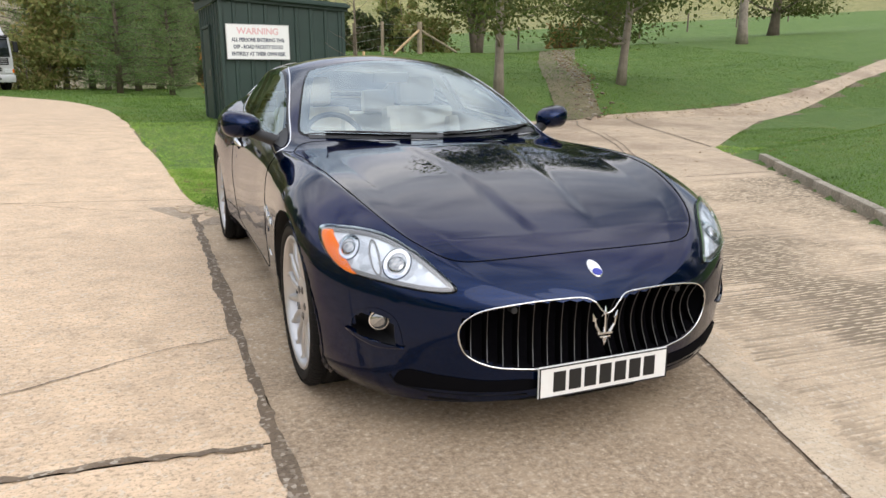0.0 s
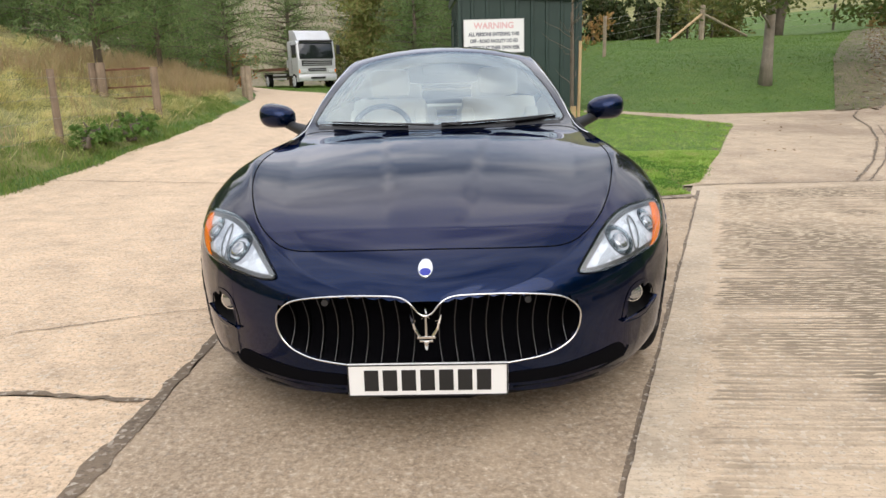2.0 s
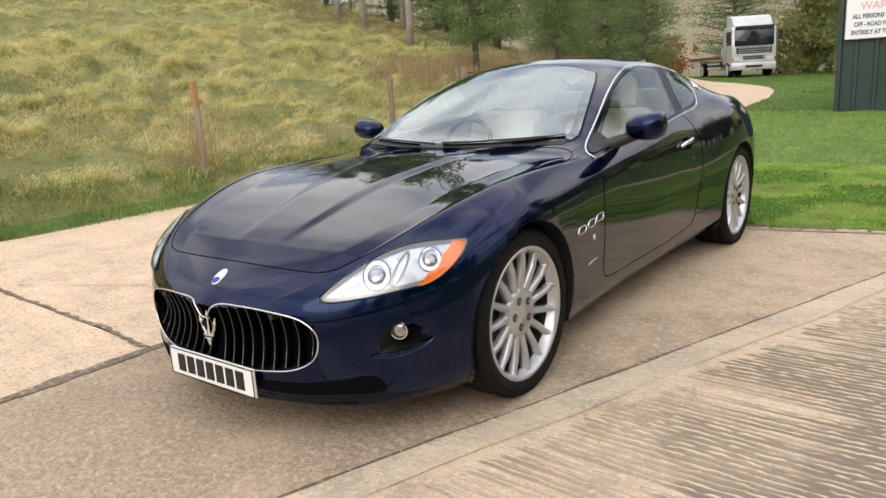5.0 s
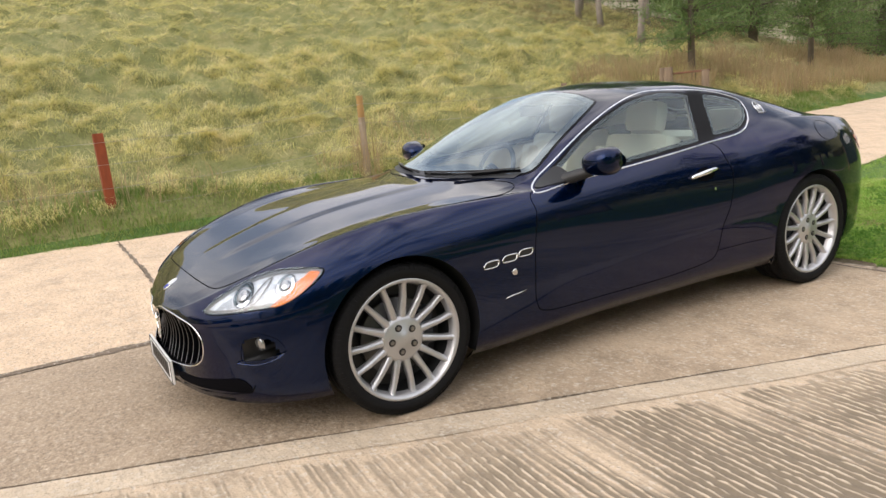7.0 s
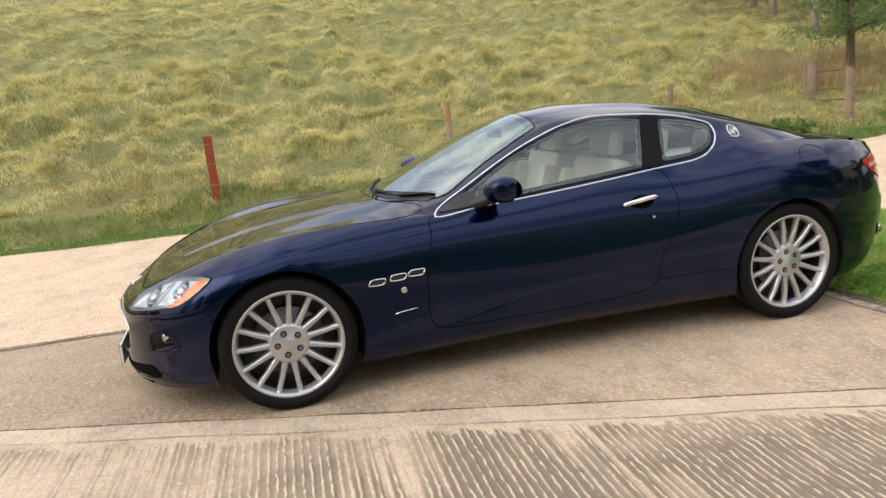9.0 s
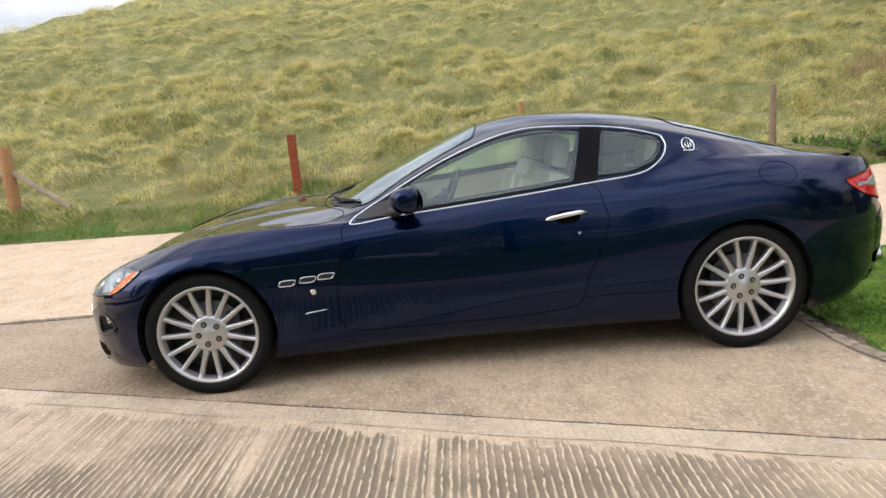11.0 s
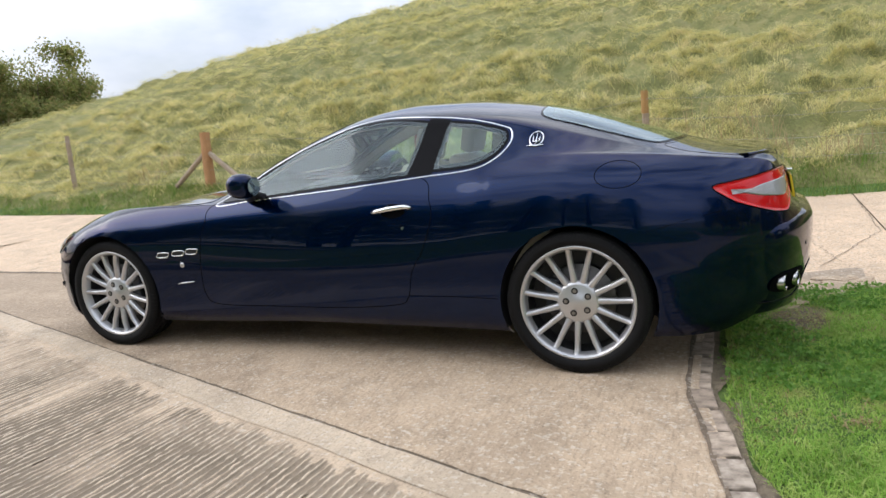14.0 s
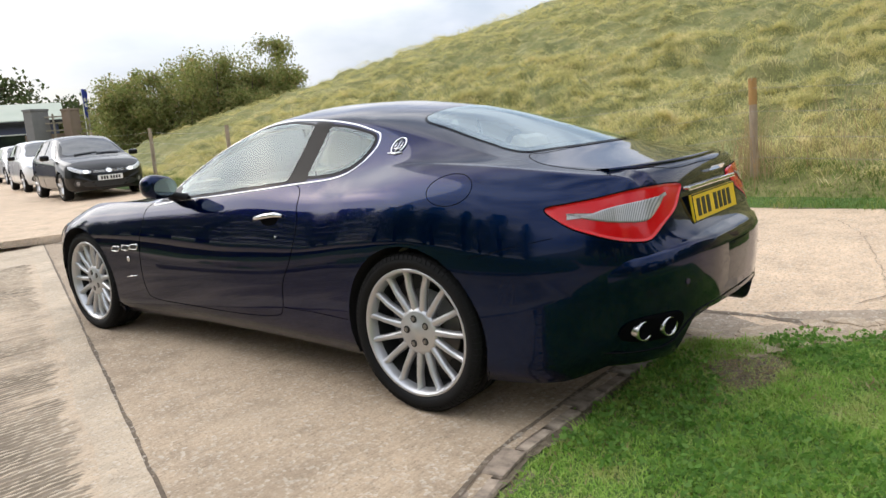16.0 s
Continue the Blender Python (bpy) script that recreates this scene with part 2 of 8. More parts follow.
M["leather"] = (lambda m: m.color(m.mix(m.noise(9, 4), (0.62, 0.54, 0.40), (0.72, 0.64, 0.50))).bump(m.voronoi(160), 0.15, 0.002).m)(Mat("cream_leather", (0.66, 0.58, 0.44), 0.5))
M["cloth"] = Mat("headlining", (0.52, 0.47, 0.38), 0.9).m
M["dash"] = Mat("dark_dashboard", (0.02, 0.022, 0.03), 0.55).m


def glass(name, tint, density=0.0, rough=0.0):
    m = bpy.data.materials.new(name)
    m.use_nodes = True
    n, l = m.node_tree.nodes, m.node_tree.links
    n.clear()
    out, mix, tr, gl, fr = (n.new(k) for k in ("ShaderNodeOutputMaterial", "ShaderNodeMixShader", "ShaderNodeBsdfTransparent", "ShaderNodeBsdfGlossy", "ShaderNodeFresnel"))
    tr.inputs["Color"].default_value = (*tint, 1)
    gl.inputs["Roughness"].default_value = rough
    gl.inputs["Color"].default_value = (0.86, 0.97, 1.0, 1)
    fr.inputs["IOR"].default_value = 1.5
    add = n.new("ShaderNodeMath")
    add.operation, add.inputs[1].default_value = "ADD", density
    l.new(fr.outputs[0], add.inputs[0])
    l.new(add.outputs[0], mix.inputs[0])
    l.new(tr.outputs[0], mix.inputs[1])
    l.new(gl.outputs[0], mix.inputs[2])
    l.new(mix.outputs[0], out.inputs["Surface"])
    return m


M["glass"] = glass("window_glass", (0.72, 0.88, 0.89), 0.03)
M["screen"] = glass("screen_glass", (0.86, 0.96, 0.98), 0.17)
M["lens"] = glass("lamp_lens", (0.96, 0.97, 1.0), 0.0)
M["reflector"] = (lambda m: m.color(m.mix(m.ramp(m.voronoi(34, out="Color"), (0.2, (0, 0, 0)), (0.8, (1, 1, 1))), (0.50, 0.52, 0.55), (0.84, 0.86, 0.88))).bump(m.noise(22, 2), 0.12, 0.02).m)(Mat("lamp_reflector", (0.8, 0.82, 0.85), 0.25, 0.1))
M["bar_edge"] = Mat("dull_bar_edge", (0.13, 0.13, 0.135), 0.35, 1.0).m
M["amber"] = Mat("amber_lens", (0.95, 0.22, 0.004), 0.2, Coat_Weight=1.0).m
M["red_lens"] = Mat("red_lens", (0.56, 0.004, 0.006), 0.15, Specular_IOR_Level=0.2, Coat_Weight=0.45).m
M["white_lens"] = (lambda m: m.color(m.mix(m.wave(60, dist=0.2, direction="Y"), (0.17, 0.165, 0.165), (0.46, 0.44, 0.44))).m)(Mat("clear_lens", (0.8, 0.8, 0.8), 0.3, 0.0, Coat_Weight=1.0))
M["plate_white"] = Mat("plate_white", (0.80, 0.80, 0.78), 0.35).m
M["plate_yellow"] = Mat("plate_yellow", (0.85, 0.56, 0.02), 0.35).m
M["ink"] = Mat("plate_ink", (0.01, 0.01, 0.01), 0.5).m
M["badge_blue"] = Mat("badge_blue", (0.02, 0.03, 0.30), 0.25).m
M["badge_white"] = Mat("badge_white", (0.78, 0.78, 0.82), 0.25).m


def wood(name, a, b, scale=1.0):
    m = Mat(name, a, 0.85)
    v = m.mapped((14 * scale, 14 * scale, 1.6 * scale))
    g = m.noise(2.0, 6, 0.7, v)
    m.color(m.mix(m.ramp(m.noise(5, 4), (0.4, (0, 0, 0)), (0.7, (0.6,) * 3)), m.ramp(g, (0.3, a), (0.7, b)), tuple(x * 0.6 for x in a)))
    m.bump(g, 0.4, 0.006)
    return m.m


M["post_red"] = wood("red_brown_post", (0.22, 0.045, 0.014), (0.33, 0.075, 0.022))
M["post_orange"] = wood("orange_post", (0.34, 0.19, 0.06), (0.42, 0.26, 0.10))
M["post_grey"] = wood("weathered_post", (0.30, 0.235, 0.165), (0.42, 0.34, 0.25))
M["post_new"] = wood("fresh_post", (0.45, 0.31, 0.16), (0.58, 0.42, 0.24))
M["wire"] = Mat("fence_wire", (0.35, 0.33, 0.30), 0.45, 0.8).m
M["bark"] = wood("bark", (0.13, 0.10, 0.075), (0.22, 0.18, 0.14), 0.5)
M["bark_pale"] = wood("pale_bark", (0.24, 0.20, 0.16), (0.36, 0.31, 0.26), 0.5)
M["rust"] = wood("rusty_iron", (0.13, 0.055, 0.03), (0.20, 0.085, 0.045))
M["shed"] = (lambda m: m.color(m.mix(m.ramp(m.noise(2.5, 6), (0.3, (0, 0, 0)), (0.7, (1, 1, 1))), (0.012, 0.032, 0.026), (0.020, 0.045, 0.037))).m)(Mat("green_shed_paint", (0.016, 0.04, 0.032), 0.55))


def leafy(name, *stops):
    m = Mat(name, stops[0], 0.7)
    n = len(stops) - 1
    k = m.ramp(m.island(), *[(i / n, s) for i, s in enumerate(stops)])
    m.color(k).thin(k, 0.55)
    return m.m


M["pine"] = leafy("pine_needles", (0.12, 0.195, 0.065), (0.17, 0.26, 0.09), (0.24, 0.32, 0.12), (0.16, 0.21, 0.08))
M["leaf"] = leafy("green_leaves", (0.06, 0.10, 0.02), (0.10, 0.14, 0.03), (0.15, 0.16, 0.045), (0.08, 0.10, 0.03))
M["leaf_nettle"] = leafy("nettle_leaves", (0.11, 0.21, 0.04), (0.15, 0.27, 0.06), (0.20, 0.32, 0.08), (0.24, 0.31, 0.10))
M["leaf_weed"] = leafy("weed_leaves", (0.10, 0.22, 0.03), (0.16, 0.32, 0.05), (0.24, 0.40, 0.08), (0.13, 0.25, 0.05))
M["leaf_dark"] = leafy("dark_leaves", (0.045, 0.065, 0.02), (0.06, 0.085, 0.026), (0.085, 0.11, 0.036), (0.10, 0.085, 0.036))
M["leaf_autumn"] = leafy("autumn_leaves", (0.30, 0.20, 0.07), (0.42, 0.27, 0.09), (0.40, 0.21, 0.08), (0.25, 0.20, 0.07))
M["leaf_hedge"] = leafy("hedge_leaves", (0.18, 0.22, 0.06), (0.25, 0.285, 0.085), (0.33, 0.33, 0.11), (0.36, 0.28, 0.12))
M["litter"] = leafy("fallen_leaves", (0.20, 0.11, 0.04), (0.30, 0.19, 0.07), (0.14, 0.09, 0.04), (0.36, 0.25, 0.10))
M["leaf_rust"] = leafy("rust_leaves", (0.42, 0.15, 0.05), (0.50, 0.20, 0.07), (0.38, 0.13, 0.04), (0.3, 0.14, 0.05))
M["post_rust"] = wood("rust_brown_post", (0.36, 0.19, 0.08), (0.47, 0.27, 0.13))
M["post_dark"] = wood("brown_gate_post", (0.19, 0.135, 0.09), (0.31, 0.23, 0.16))
M["track"] = concrete("muddy_track_concrete", (0.49, 0.38, 0.265), (0.30, 0.22, 0.15), damp=0.47)
M["crumbs"] = concrete("crumbled_edge", (0.36, 0.28, 0.20), (0.22, 0.165, 0.115), damp=0.46)

# ---- mesh helpers ----
def mesh_object(name, verts, faces, material, parent=None, label="", smooth=True, normals=None):
    me = bpy.data.meshes.new(name)
    me.from_pydata([tuple(v) for v in verts], [], [tuple(f) for f in faces])
    for mat in (material if isinstance(material, (list, tuple)) else [material]):
        me.materials.append(mat)
    me.polygons.foreach_set("use_smooth", [smooth] * len(me.polygons))
    if normals is not None:
        me.normals_split_custom_set_from_vertices([tuple(n) for n in normals])
    me.update()
    ob = new(name, me)
    if parent is not None:
        ob.parent = parent
    return tagged(ob, label)


def fast_mesh(name, v, tri, material, parent=None, label="", category="", kind=""):
    me = bpy.data.meshes.new(name)
    v, tri = np.asarray(v, np.float32), np.asarray(tri, np.int32)
    me.vertices.add(len(v))
    me.vertices.foreach_set("co", v.ravel())
    me.loops.add(tri.size)
    me.loops.foreach_set("vertex_index", tri.ravel())
    k = tri.shape[1]
    me.polygons.add(len(tri))
    me.polygons.foreach_set("loop_start", np.arange(0, tri.size, k, dtype=np.int32))
    me.update(calc_edges=True)
    me.materials.append(material)
    ob = new(name, me)
    if parent is not None:
        ob.parent = parent
    return tagged(ob, label, category, "", kind)


def part(name, bm, material, parent=None, label="", smooth=False):
    me = bpy.data.meshes.new(name)
    bm.normal_update()
    bm.to_mesh(me)
    bm.free()
    me.materials.append(material)
    if smooth:
        me.polygons.foreach_set("use_smooth", [True] * len(me.polygons))
        me.set_sharp_from_angle(angle=radians(38))
    ob = new(name, me)
    if parent is not None:
        ob.parent = parent
    return tagged(ob, label)


def thing(name, label, category, m=Matrix(), group="", kind=""):
    ob = new(name)
    ob.empty_display_size = 0.1
    ob.matrix_world = m
    return tagged(ob, label, category, group, kind)


def box(bm, size, m=Matrix(), bevel=0.0):
    r = bmesh.ops.create_cube(bm, size=1.0, matrix=m @ Matrix.Diagonal((*size, 1)))
    if bevel:
        edges = list({e for v in r["verts"] for e in v.link_edges})
        bmesh.ops.bevel(bm, geom=edges, offset=bevel, segments=2, affect="EDGES", profile=0.6)
    return bm


def box_bm(size, m=Matrix(), bevel=0.0):
    return box(bmesh.new(), size, m, bevel)


def cyl(bm, r1, r2, a, b, n=12, caps=True):
    a, b = Vector(a), Vector(b)
    d = b - a
    m = Matrix.Translation((a + b) / 2) @ d.to_track_quat("Z", "Y").to_matrix().to_4x4()
    bmesh.ops.create_cone(bm, cap_ends=caps, segments=n, radius1=r1, radius2=r2, depth=d.length, matrix=m)
    return bm


def cyl_bm(r1, r2, a, b, n=12):
    return cyl(bmesh.new(), r1, r2, a, b, n)


def extrude_simple(profile, w):
    """A closed outline of (y, z) drawn out to the width w along x."""
    b = bmesh.new()
    lo = [b.verts.new((-w / 2, y, z)) for y, z in profile]
    hi = [b.verts.new((w / 2, y, z)) for y, z in profile]
    b.faces.new(lo)
    b.faces.new(hi[::-1])
    for i in range(len(profile)):
        j = (i + 1) % len(profile)
        b.faces.new((lo[i], hi[i], hi[j], lo[j]))
    bmesh.ops.recalc_face_normals(b, faces=b.faces)
    return b


def tube(points, r, n=6, closed=False):
    """Vertices and faces of a round bar along points."""
    pts = [Vector(p) for p in points]
    k = len(pts)
    vs, fs = [], []
    up = Vector((0.13, 0.21, 0.97)).normalized()
    for i, p in enumerate(pts):
        t = (pts[(i + 1) % k] - pts[i - 1]) if closed else (pts[min(i + 1, k - 1)] - pts[max(i - 1, 0)])
        t.normalize()
        a = t.cross(up)
        if a.length < 1e-3:
            a = t.cross(Vector((1, 0, 0)))
        a.normalize()
        b = t.cross(a)
        rr = r[i] if isinstance(r, (list, tuple)) else r
        for j in range(n):
            w = 2 * math.pi * j / n
            vs.append(p + rr * (math.cos(w) * a + math.sin(w) * b))
    for i in range(k if closed else k - 1):
        for j in range(n):
            i2, j2 = (i + 1) % k, (j + 1) % n
            fs.append((i * n + j, i * n + j2, i2 * n + j2, i2 * n + j))
    if not closed:
        fs += [tuple(range(n))[::-1], tuple((k - 1) * n + j for j in range(n))]
    return vs, fs


def tube_object(name, points, r, material, parent=None, label="", n=6, closed=False):
    vs, fs = tube(points, r, n, closed)
    return mesh_object(name, vs, fs, material, parent, label)


def spline(keys, q):
    """Smooth values at q through (place, value) keys (monotone cubic)."""
    x, y = np.array([k[0] for k in keys], float), np.array([k[1] for k in keys], float)
    h, d = np.diff(x), np.diff(y) / np.diff(x)
    m = np.zeros(len(x))
    for i in range(1, len(x) - 1):
        if d[i - 1] * d[i] > 0:
            w1, w2 = 2 * h[i] + h[i - 1], h[i] + 2 * h[i - 1]
            m[i] = (w1 + w2) / (w1 / d[i - 1] + w2 / d[i])
    m[0], m[-1] = d[0], d[-1]
    q = np.clip(np.asarray(q, float), x[0], x[-1])
    i = np.clip(np.searchsorted(x, q) - 1, 0, len(x) - 2)
    t = (q - x[i]) / h[i]
    return (2 * t**3 - 3 * t**2 + 1) * y[i] + (t**3 - 2 * t**2 + t) * h[i] * m[i] + (-2 * t**3 + 3 * t**2) * y[i + 1] + (t**3 - t**2) * h[i] * m[i + 1]


def smoothstep(a, b, x):
    t = np.clip((np.asarray(x, float) - a) / (b - a), 0, 1)
    return t * t * (3 - 2 * t)


_rng = np.random.default_rng(7)
_tab = _rng.random((256, 256))


def vnoise(x, y):
    """Smooth value noise, 0 to 1."""
    x, y = np.asarray(x, float), np.asarray(y, float)
    i, j = np.floor(x).astype(int), np.floor(y).astype(int)
    u, v = x - i, y - j
    u, v = u * u * (3 - 2 * u), v * v * (3 - 2 * v)
    g = lambda a, b: _tab[a % 256, b % 256]
    return (g(i, j) * (1 - u) + g(i + 1, j) * u) * (1 - v) + (g(i, j + 1) * (1 - u) + g(i + 1, j + 1) * u) * v


# ---- the lie of the land ----
EDGE = -4.45                                   # the road's edge under the hill


def joint_x(y):
    """The joint between the car's slab and the ribbed slab."""
    return 1.515 + 0.358 * np.asarray(y, float)


def road_right(y):
    """Right edge of the road where it runs on past the shed."""
    return spline([(2.2, -0.55), (2.7, -0.92), (5.6, -1.25), (8.8, -1.55), (16, -2.3), (22, -3.7), (27, -6.0), (32, -8.7), (38, -11.3), (46, -14.6), (60, -22.5)], y)


def road_left(y):
    return spline([(-40, -12.5), (-27, -9.2), (-20, -7.5), (-14.5, -6.05), (-9, -4.85), (0, -4.45), (8, -4.6), (14, -5.6), (21, -7.2), (32, -10.5), (45, -15.5), (60, -24)], y)


def kerb_x(y):
    """Foot of the kerb before the bank at the right."""
    y = np.asarray(y, float)
    return np.where(y > -2.0, 4.45 + 0.667 * y, 3.116 + 0.3 * (-2.0 - y))


def terrain(x, y):
    x, y = np.asarray(x, float), np.asarray(y, float)
    edge = road_left(y)
    width = np.maximum(-1.0 - edge, 0.5)
    z = 0.14 * np.clip((-1.0 - x) / width, 0, 1)
    h = np.maximum(edge - x, 0)
    hill = 0.30 * smoothstep(0, 0.7, h) + 0.275 * np.maximum(h - 0.65, 0)
    hill *= 1 - 0.75 * smoothstep(19, 42, y)
    lim = -20.5 + 0.55 * (-x - 18)
    beyond = np.maximum(lim - y, 0)
    hill = np.maximum(hill - 0.42 * beyond * smoothstep(0, 4, beyond), 0)
    top = 12.0
    hill = np.where(hill > top, top + 3 * np.tanh((hill - top) / 6), hill)
    z = z + hill
    back = np.maximum(y - 3, 0)
    left = 0.047 * np.minimum(back, 7.5) + 0.004 * np.maximum(back - 7.5, 0)
    right = 0.020 * np.minimum(back, 6.5) + 0.05 * np.clip(back - 6.5, 0, 1.5) + 0.28 * np.clip(y - 11.0, 0, 3.4) + 0.10 * np.clip(y - 14.4, 0, 10.6) + 0.02 * np.maximum(y - 25, 0) + 0.07 * np.maximum(x - 14, 0) * smoothstep(8, 14, y)
    w = smoothstep(2.6, 5.2, x)
    z = z + left * (1 - w) + right * w
    z = z + 0.11 * np.maximum(y - 34, 0) * smoothstep(0, 6, x)
    z = z + 0.13 * np.maximum(y - 55, 0)
    # bank beside the kerb at the right
    kx = kerb_x(y)
    d = np.maximum((x - kx) * 0.83, 0)
    side = (0.10 * smoothstep(0, 0.12, d) + 0.11 * np.clip(d - 0.1, 0, 12)) * (1 - smoothstep(3.6, 5.2, y - 0.25 * (x - 7)))
    z = z + side
    return z


def inside(poly, q):
    """Which of the 2D places q lie in the closed curve."""
    x, y = q[..., 0], q[..., 1]
    r = np.zeros(x.shape, bool)
    for (x0, y0), (x1, y1) in zip(poly, np.roll(poly, -1, 0)):
        c = (y0 > y) != (y1 > y)
        r ^= c & (x < (x1 - x0) * (y - y0) / (y1 - y0 + 1e-12) + x0)
    return r


APRON = np.array([(2.33, 2.9), (2.58, 3.05), (3.0, 4.0), (3.5, 5.1), (4.5, 7.6), (5.0, 8.8), (5.12, 9.25), (4.95, 9.6), (4.5, 9.85), (3.6, 10.05), (2.55, 10.3), (2.6, 10.72), (4.2, 10.85), (6.5, 10.85), (7.9, 11.05),
                  (10.2, 11.4), (11.8, 11.5), (14.0, 11.8), (16.8, 12.4), (20.0, 13.3), (26.0, 15.4), (26.0, 14.4), (20.1, 12.8), (17.1, 11.6), (15.3, 10.9), (12.9, 9.7), (9.5, 7.0), (7.6, 5.4), (7.2, 4.7), (6.37, 2.9)])


def hard(x, y):
    """Whether a place is paved."""
    x, y = np.asarray(x, float), np.asarray(y, float)
    road = (x > road_left(y)) & (x < np.where(y < -7.2, 14.0, np.where(y < 2.05, kerb_x(y), road_right(np.clip(y, 2.2, 60)))))
    kerb_ = (x > -.45) & (x < 2.45) & (y > 1.7) & (y < 2.12 + .04 * np.clip(x - 1, 0, 2) + .13 * np.clip(x - 1.1, 0, 2))
    return road | kerb_ | inside(APRON, np.stack([x, y], -1)) | ((y >= 2.0) & (y < 2.95) & (x > 2.3) & (x < kerb_x(y)))


def axis_steps(*runs):
    out = []
    for a, b, s in runs:
        out += list(np.arange(a, b - 1e-6, s))
    return np.array(out + [runs[-1][1]])


def sheet(name, xs, ys, zf, material, keep=None, parent=None, label="", lift=0.0):
    X, Y = np.meshgrid(xs, ys)
    Z = zf(X, Y) + lift
    n, k = X.shape
    vs = np.stack([X, Y, Z], -1).reshape(-1, 3)
    fs = [(i * k + j, i * k + j + 1, (i + 1) * k + j + 1, (i + 1) * k + j) for i in range(n - 1) for j in range(k - 1)]
    if keep is not None:
        fs = [f for f in fs if keep(vs[list(f)])]
        used = sorted({i for f in fs for i in f})
        at = {u: i for i, u in enumerate(used)}
        vs, fs = vs[used], [tuple(at[i] for i in f) for f in fs]
    return mesh_object(name, vs, fs, material, parent, label)


def hummock(x, y):
    """Lumps of the rough hillside, drawn out along its level lines."""
    return vnoise(x * 2.9 + .4 * y, y * 1.7) * .62 + vnoise(x * 5.7 + 3, y * 3.6 + .5 * x) * .38


def ground_z(x, y):
    bumps = 0.06 * (vnoise(x * 2.3, y * 2.3) - 0.5) + 0.035 * (vnoise(x * 6.1 + 9, y * 6.1) - 0.5)
    far = smoothstep(4.9, 7.5, np.abs(x + 0.0)) 
    bumps = bumps + 0.05 * (vnoise(x * 1.5 + 40, y * 1.1) - 0.5) * smoothstep(0.8, 2.5, road_left(y) - x)
    bumps = bumps * (0.25 + 3.8 * smoothstep(0.5, 2.5, road_left(y) - x))
    bumps = bumps + 0.38 * (np.clip(hummock(x, y), .28, .8) - .42) * smoothstep(0.9, 2.2, road_left(y) - x)
    p = hard(x, y)
    return terrain(x, y) + np.where(p, -0.022, bumps)


gx = axis_steps((-400, -100, 30), (-100, -40, 4), (-40, -22, 1.0), (-22, -12, 0.25), (-12, -4.9, 0.11), (-4.9, 3.5, 0.2), (3.5, 14, 0.35), (14, 40, 1.5), (40, 100, 6), (100, 400, 30))
gy = axis_steps((-400, -80, 20), (-80, -30, 3), (-30, -14, 0.8), (-14, 14, 0.15), (14, 30, 0.6), (30, 80, 2.5), (80, 600, 26))
M["heath"] = grassy("far_heath", (0.17, 0.145, 0.08), (0.25, 0.205, 0.115), (0.33, 0.27, 0.16), 0.25)
ground = sheet("ground", gx, gy, ground_z, [M["lawn"], M["hill"], M["earth"], M["heath"]])
tagged(ground, "rough grass field rising into a hillside", "ground", kind="structure")
for p in ground.data.polygons:
    c = p.center
    if c.x < float(road_left(c.y)) - 0.25 or c.y > 45:
        p.material_index = 1
        if c.y > 52 and c.x < 6:
            p.material_index = 3
    elif bool(hard(c.x, c.y)):
        p.material_index = 2

# ---- concrete ----
# the road in bays between cross joints
ROAD_Y = [-34, -26, -18.5, -12.6, -7.2, -1.97, 3.35, 8.7, 14.0, 19.4, 25, 31, 38, 46]
for y0, y1 in zip(ROAD_Y, ROAD_Y[1:]):
    vs, fs = [], []
    n = max(8, int((y1 - y0) / 0.4))
    k = 14
    for i in range(n + 1):
        y = y0 + 0.006 + (y1 - y0 - 0.012) * i / n
        a = float(road_left(y)) + 0.10 * (float(vnoise(y * 1.7, 3.0)) - 0.5)
        b = -1.074 + 0.016 * (float(vnoise(y * 5, 2.0)) - 0.5) if y < 2.2 else float(road_right(y)) + 0.08 * (float(vnoise(y * 2.3, 8.0)) - 0.5)
        if y < -7.19:
            b = 14.0
        for j in range(k + 1):
            x = a + (b - a) * j / k
            vs.append((x, y, float(terrain(x, y)) + 0.004 * float(vnoise(x * 3, y * 3))))
    for i in range(n):
        for j in range(k):
            q = i * (k + 1) + j
            fs.append((q, q + 1, q + k + 2, q + k + 1))
    tagged(mesh_object("road_slab", vs, fs, M["road"]), "worn pale tan concrete road bay", "road", "road bays", "structure")


def slab_between(name, material, xa, xb, ys, zf, nx=12, label="", amp=0.004):
    vs, fs = [], []
    for y in ys:
        a, b = xa(y), xb(y)
        for j in range(nx + 1):
            x = a + (b - a) * j / nx
            vs.append((x, y, float(zf(x, y)) + amp * float(vnoise(x * 3 + 5, y * 3))))
    k = nx + 1
    for i in range(len(ys) - 1):
        for j in range(nx):
            q = i * k + j
            fs.append((q, q + 1, q + k + 1, q + k))
    return tagged(mesh_object(name, vs, fs, material), label, "pavement", "", "structure")


slab_between("car_slab", M["slab"], lambda y: -1.056 + 0.014 * float(vnoise(y * 6, 4)), lambda y: float(joint_x(y)) - 0.006 - 0.012 * float(vnoise(y * 7, 3)) - 0.014 * max(0, float(vnoise(y * 21, 6)) - .45), np.linspace(-7.2, 2.02, 260), terrain, 14, "brownish concrete slab that the coupe is parked on")
slab_between("slab_tongue", M["slab"], lambda y: 0.0 + 2.0 * 0 + max(0.9 + 6 * (y - 2.02), 0.9), lambda y: float(joint_x(y)) - 0.012, np.linspace(2.006, 2.14, 3), lambda x, y: terrain(x, y) - .0012, 6, "corner of the brownish concrete slab")
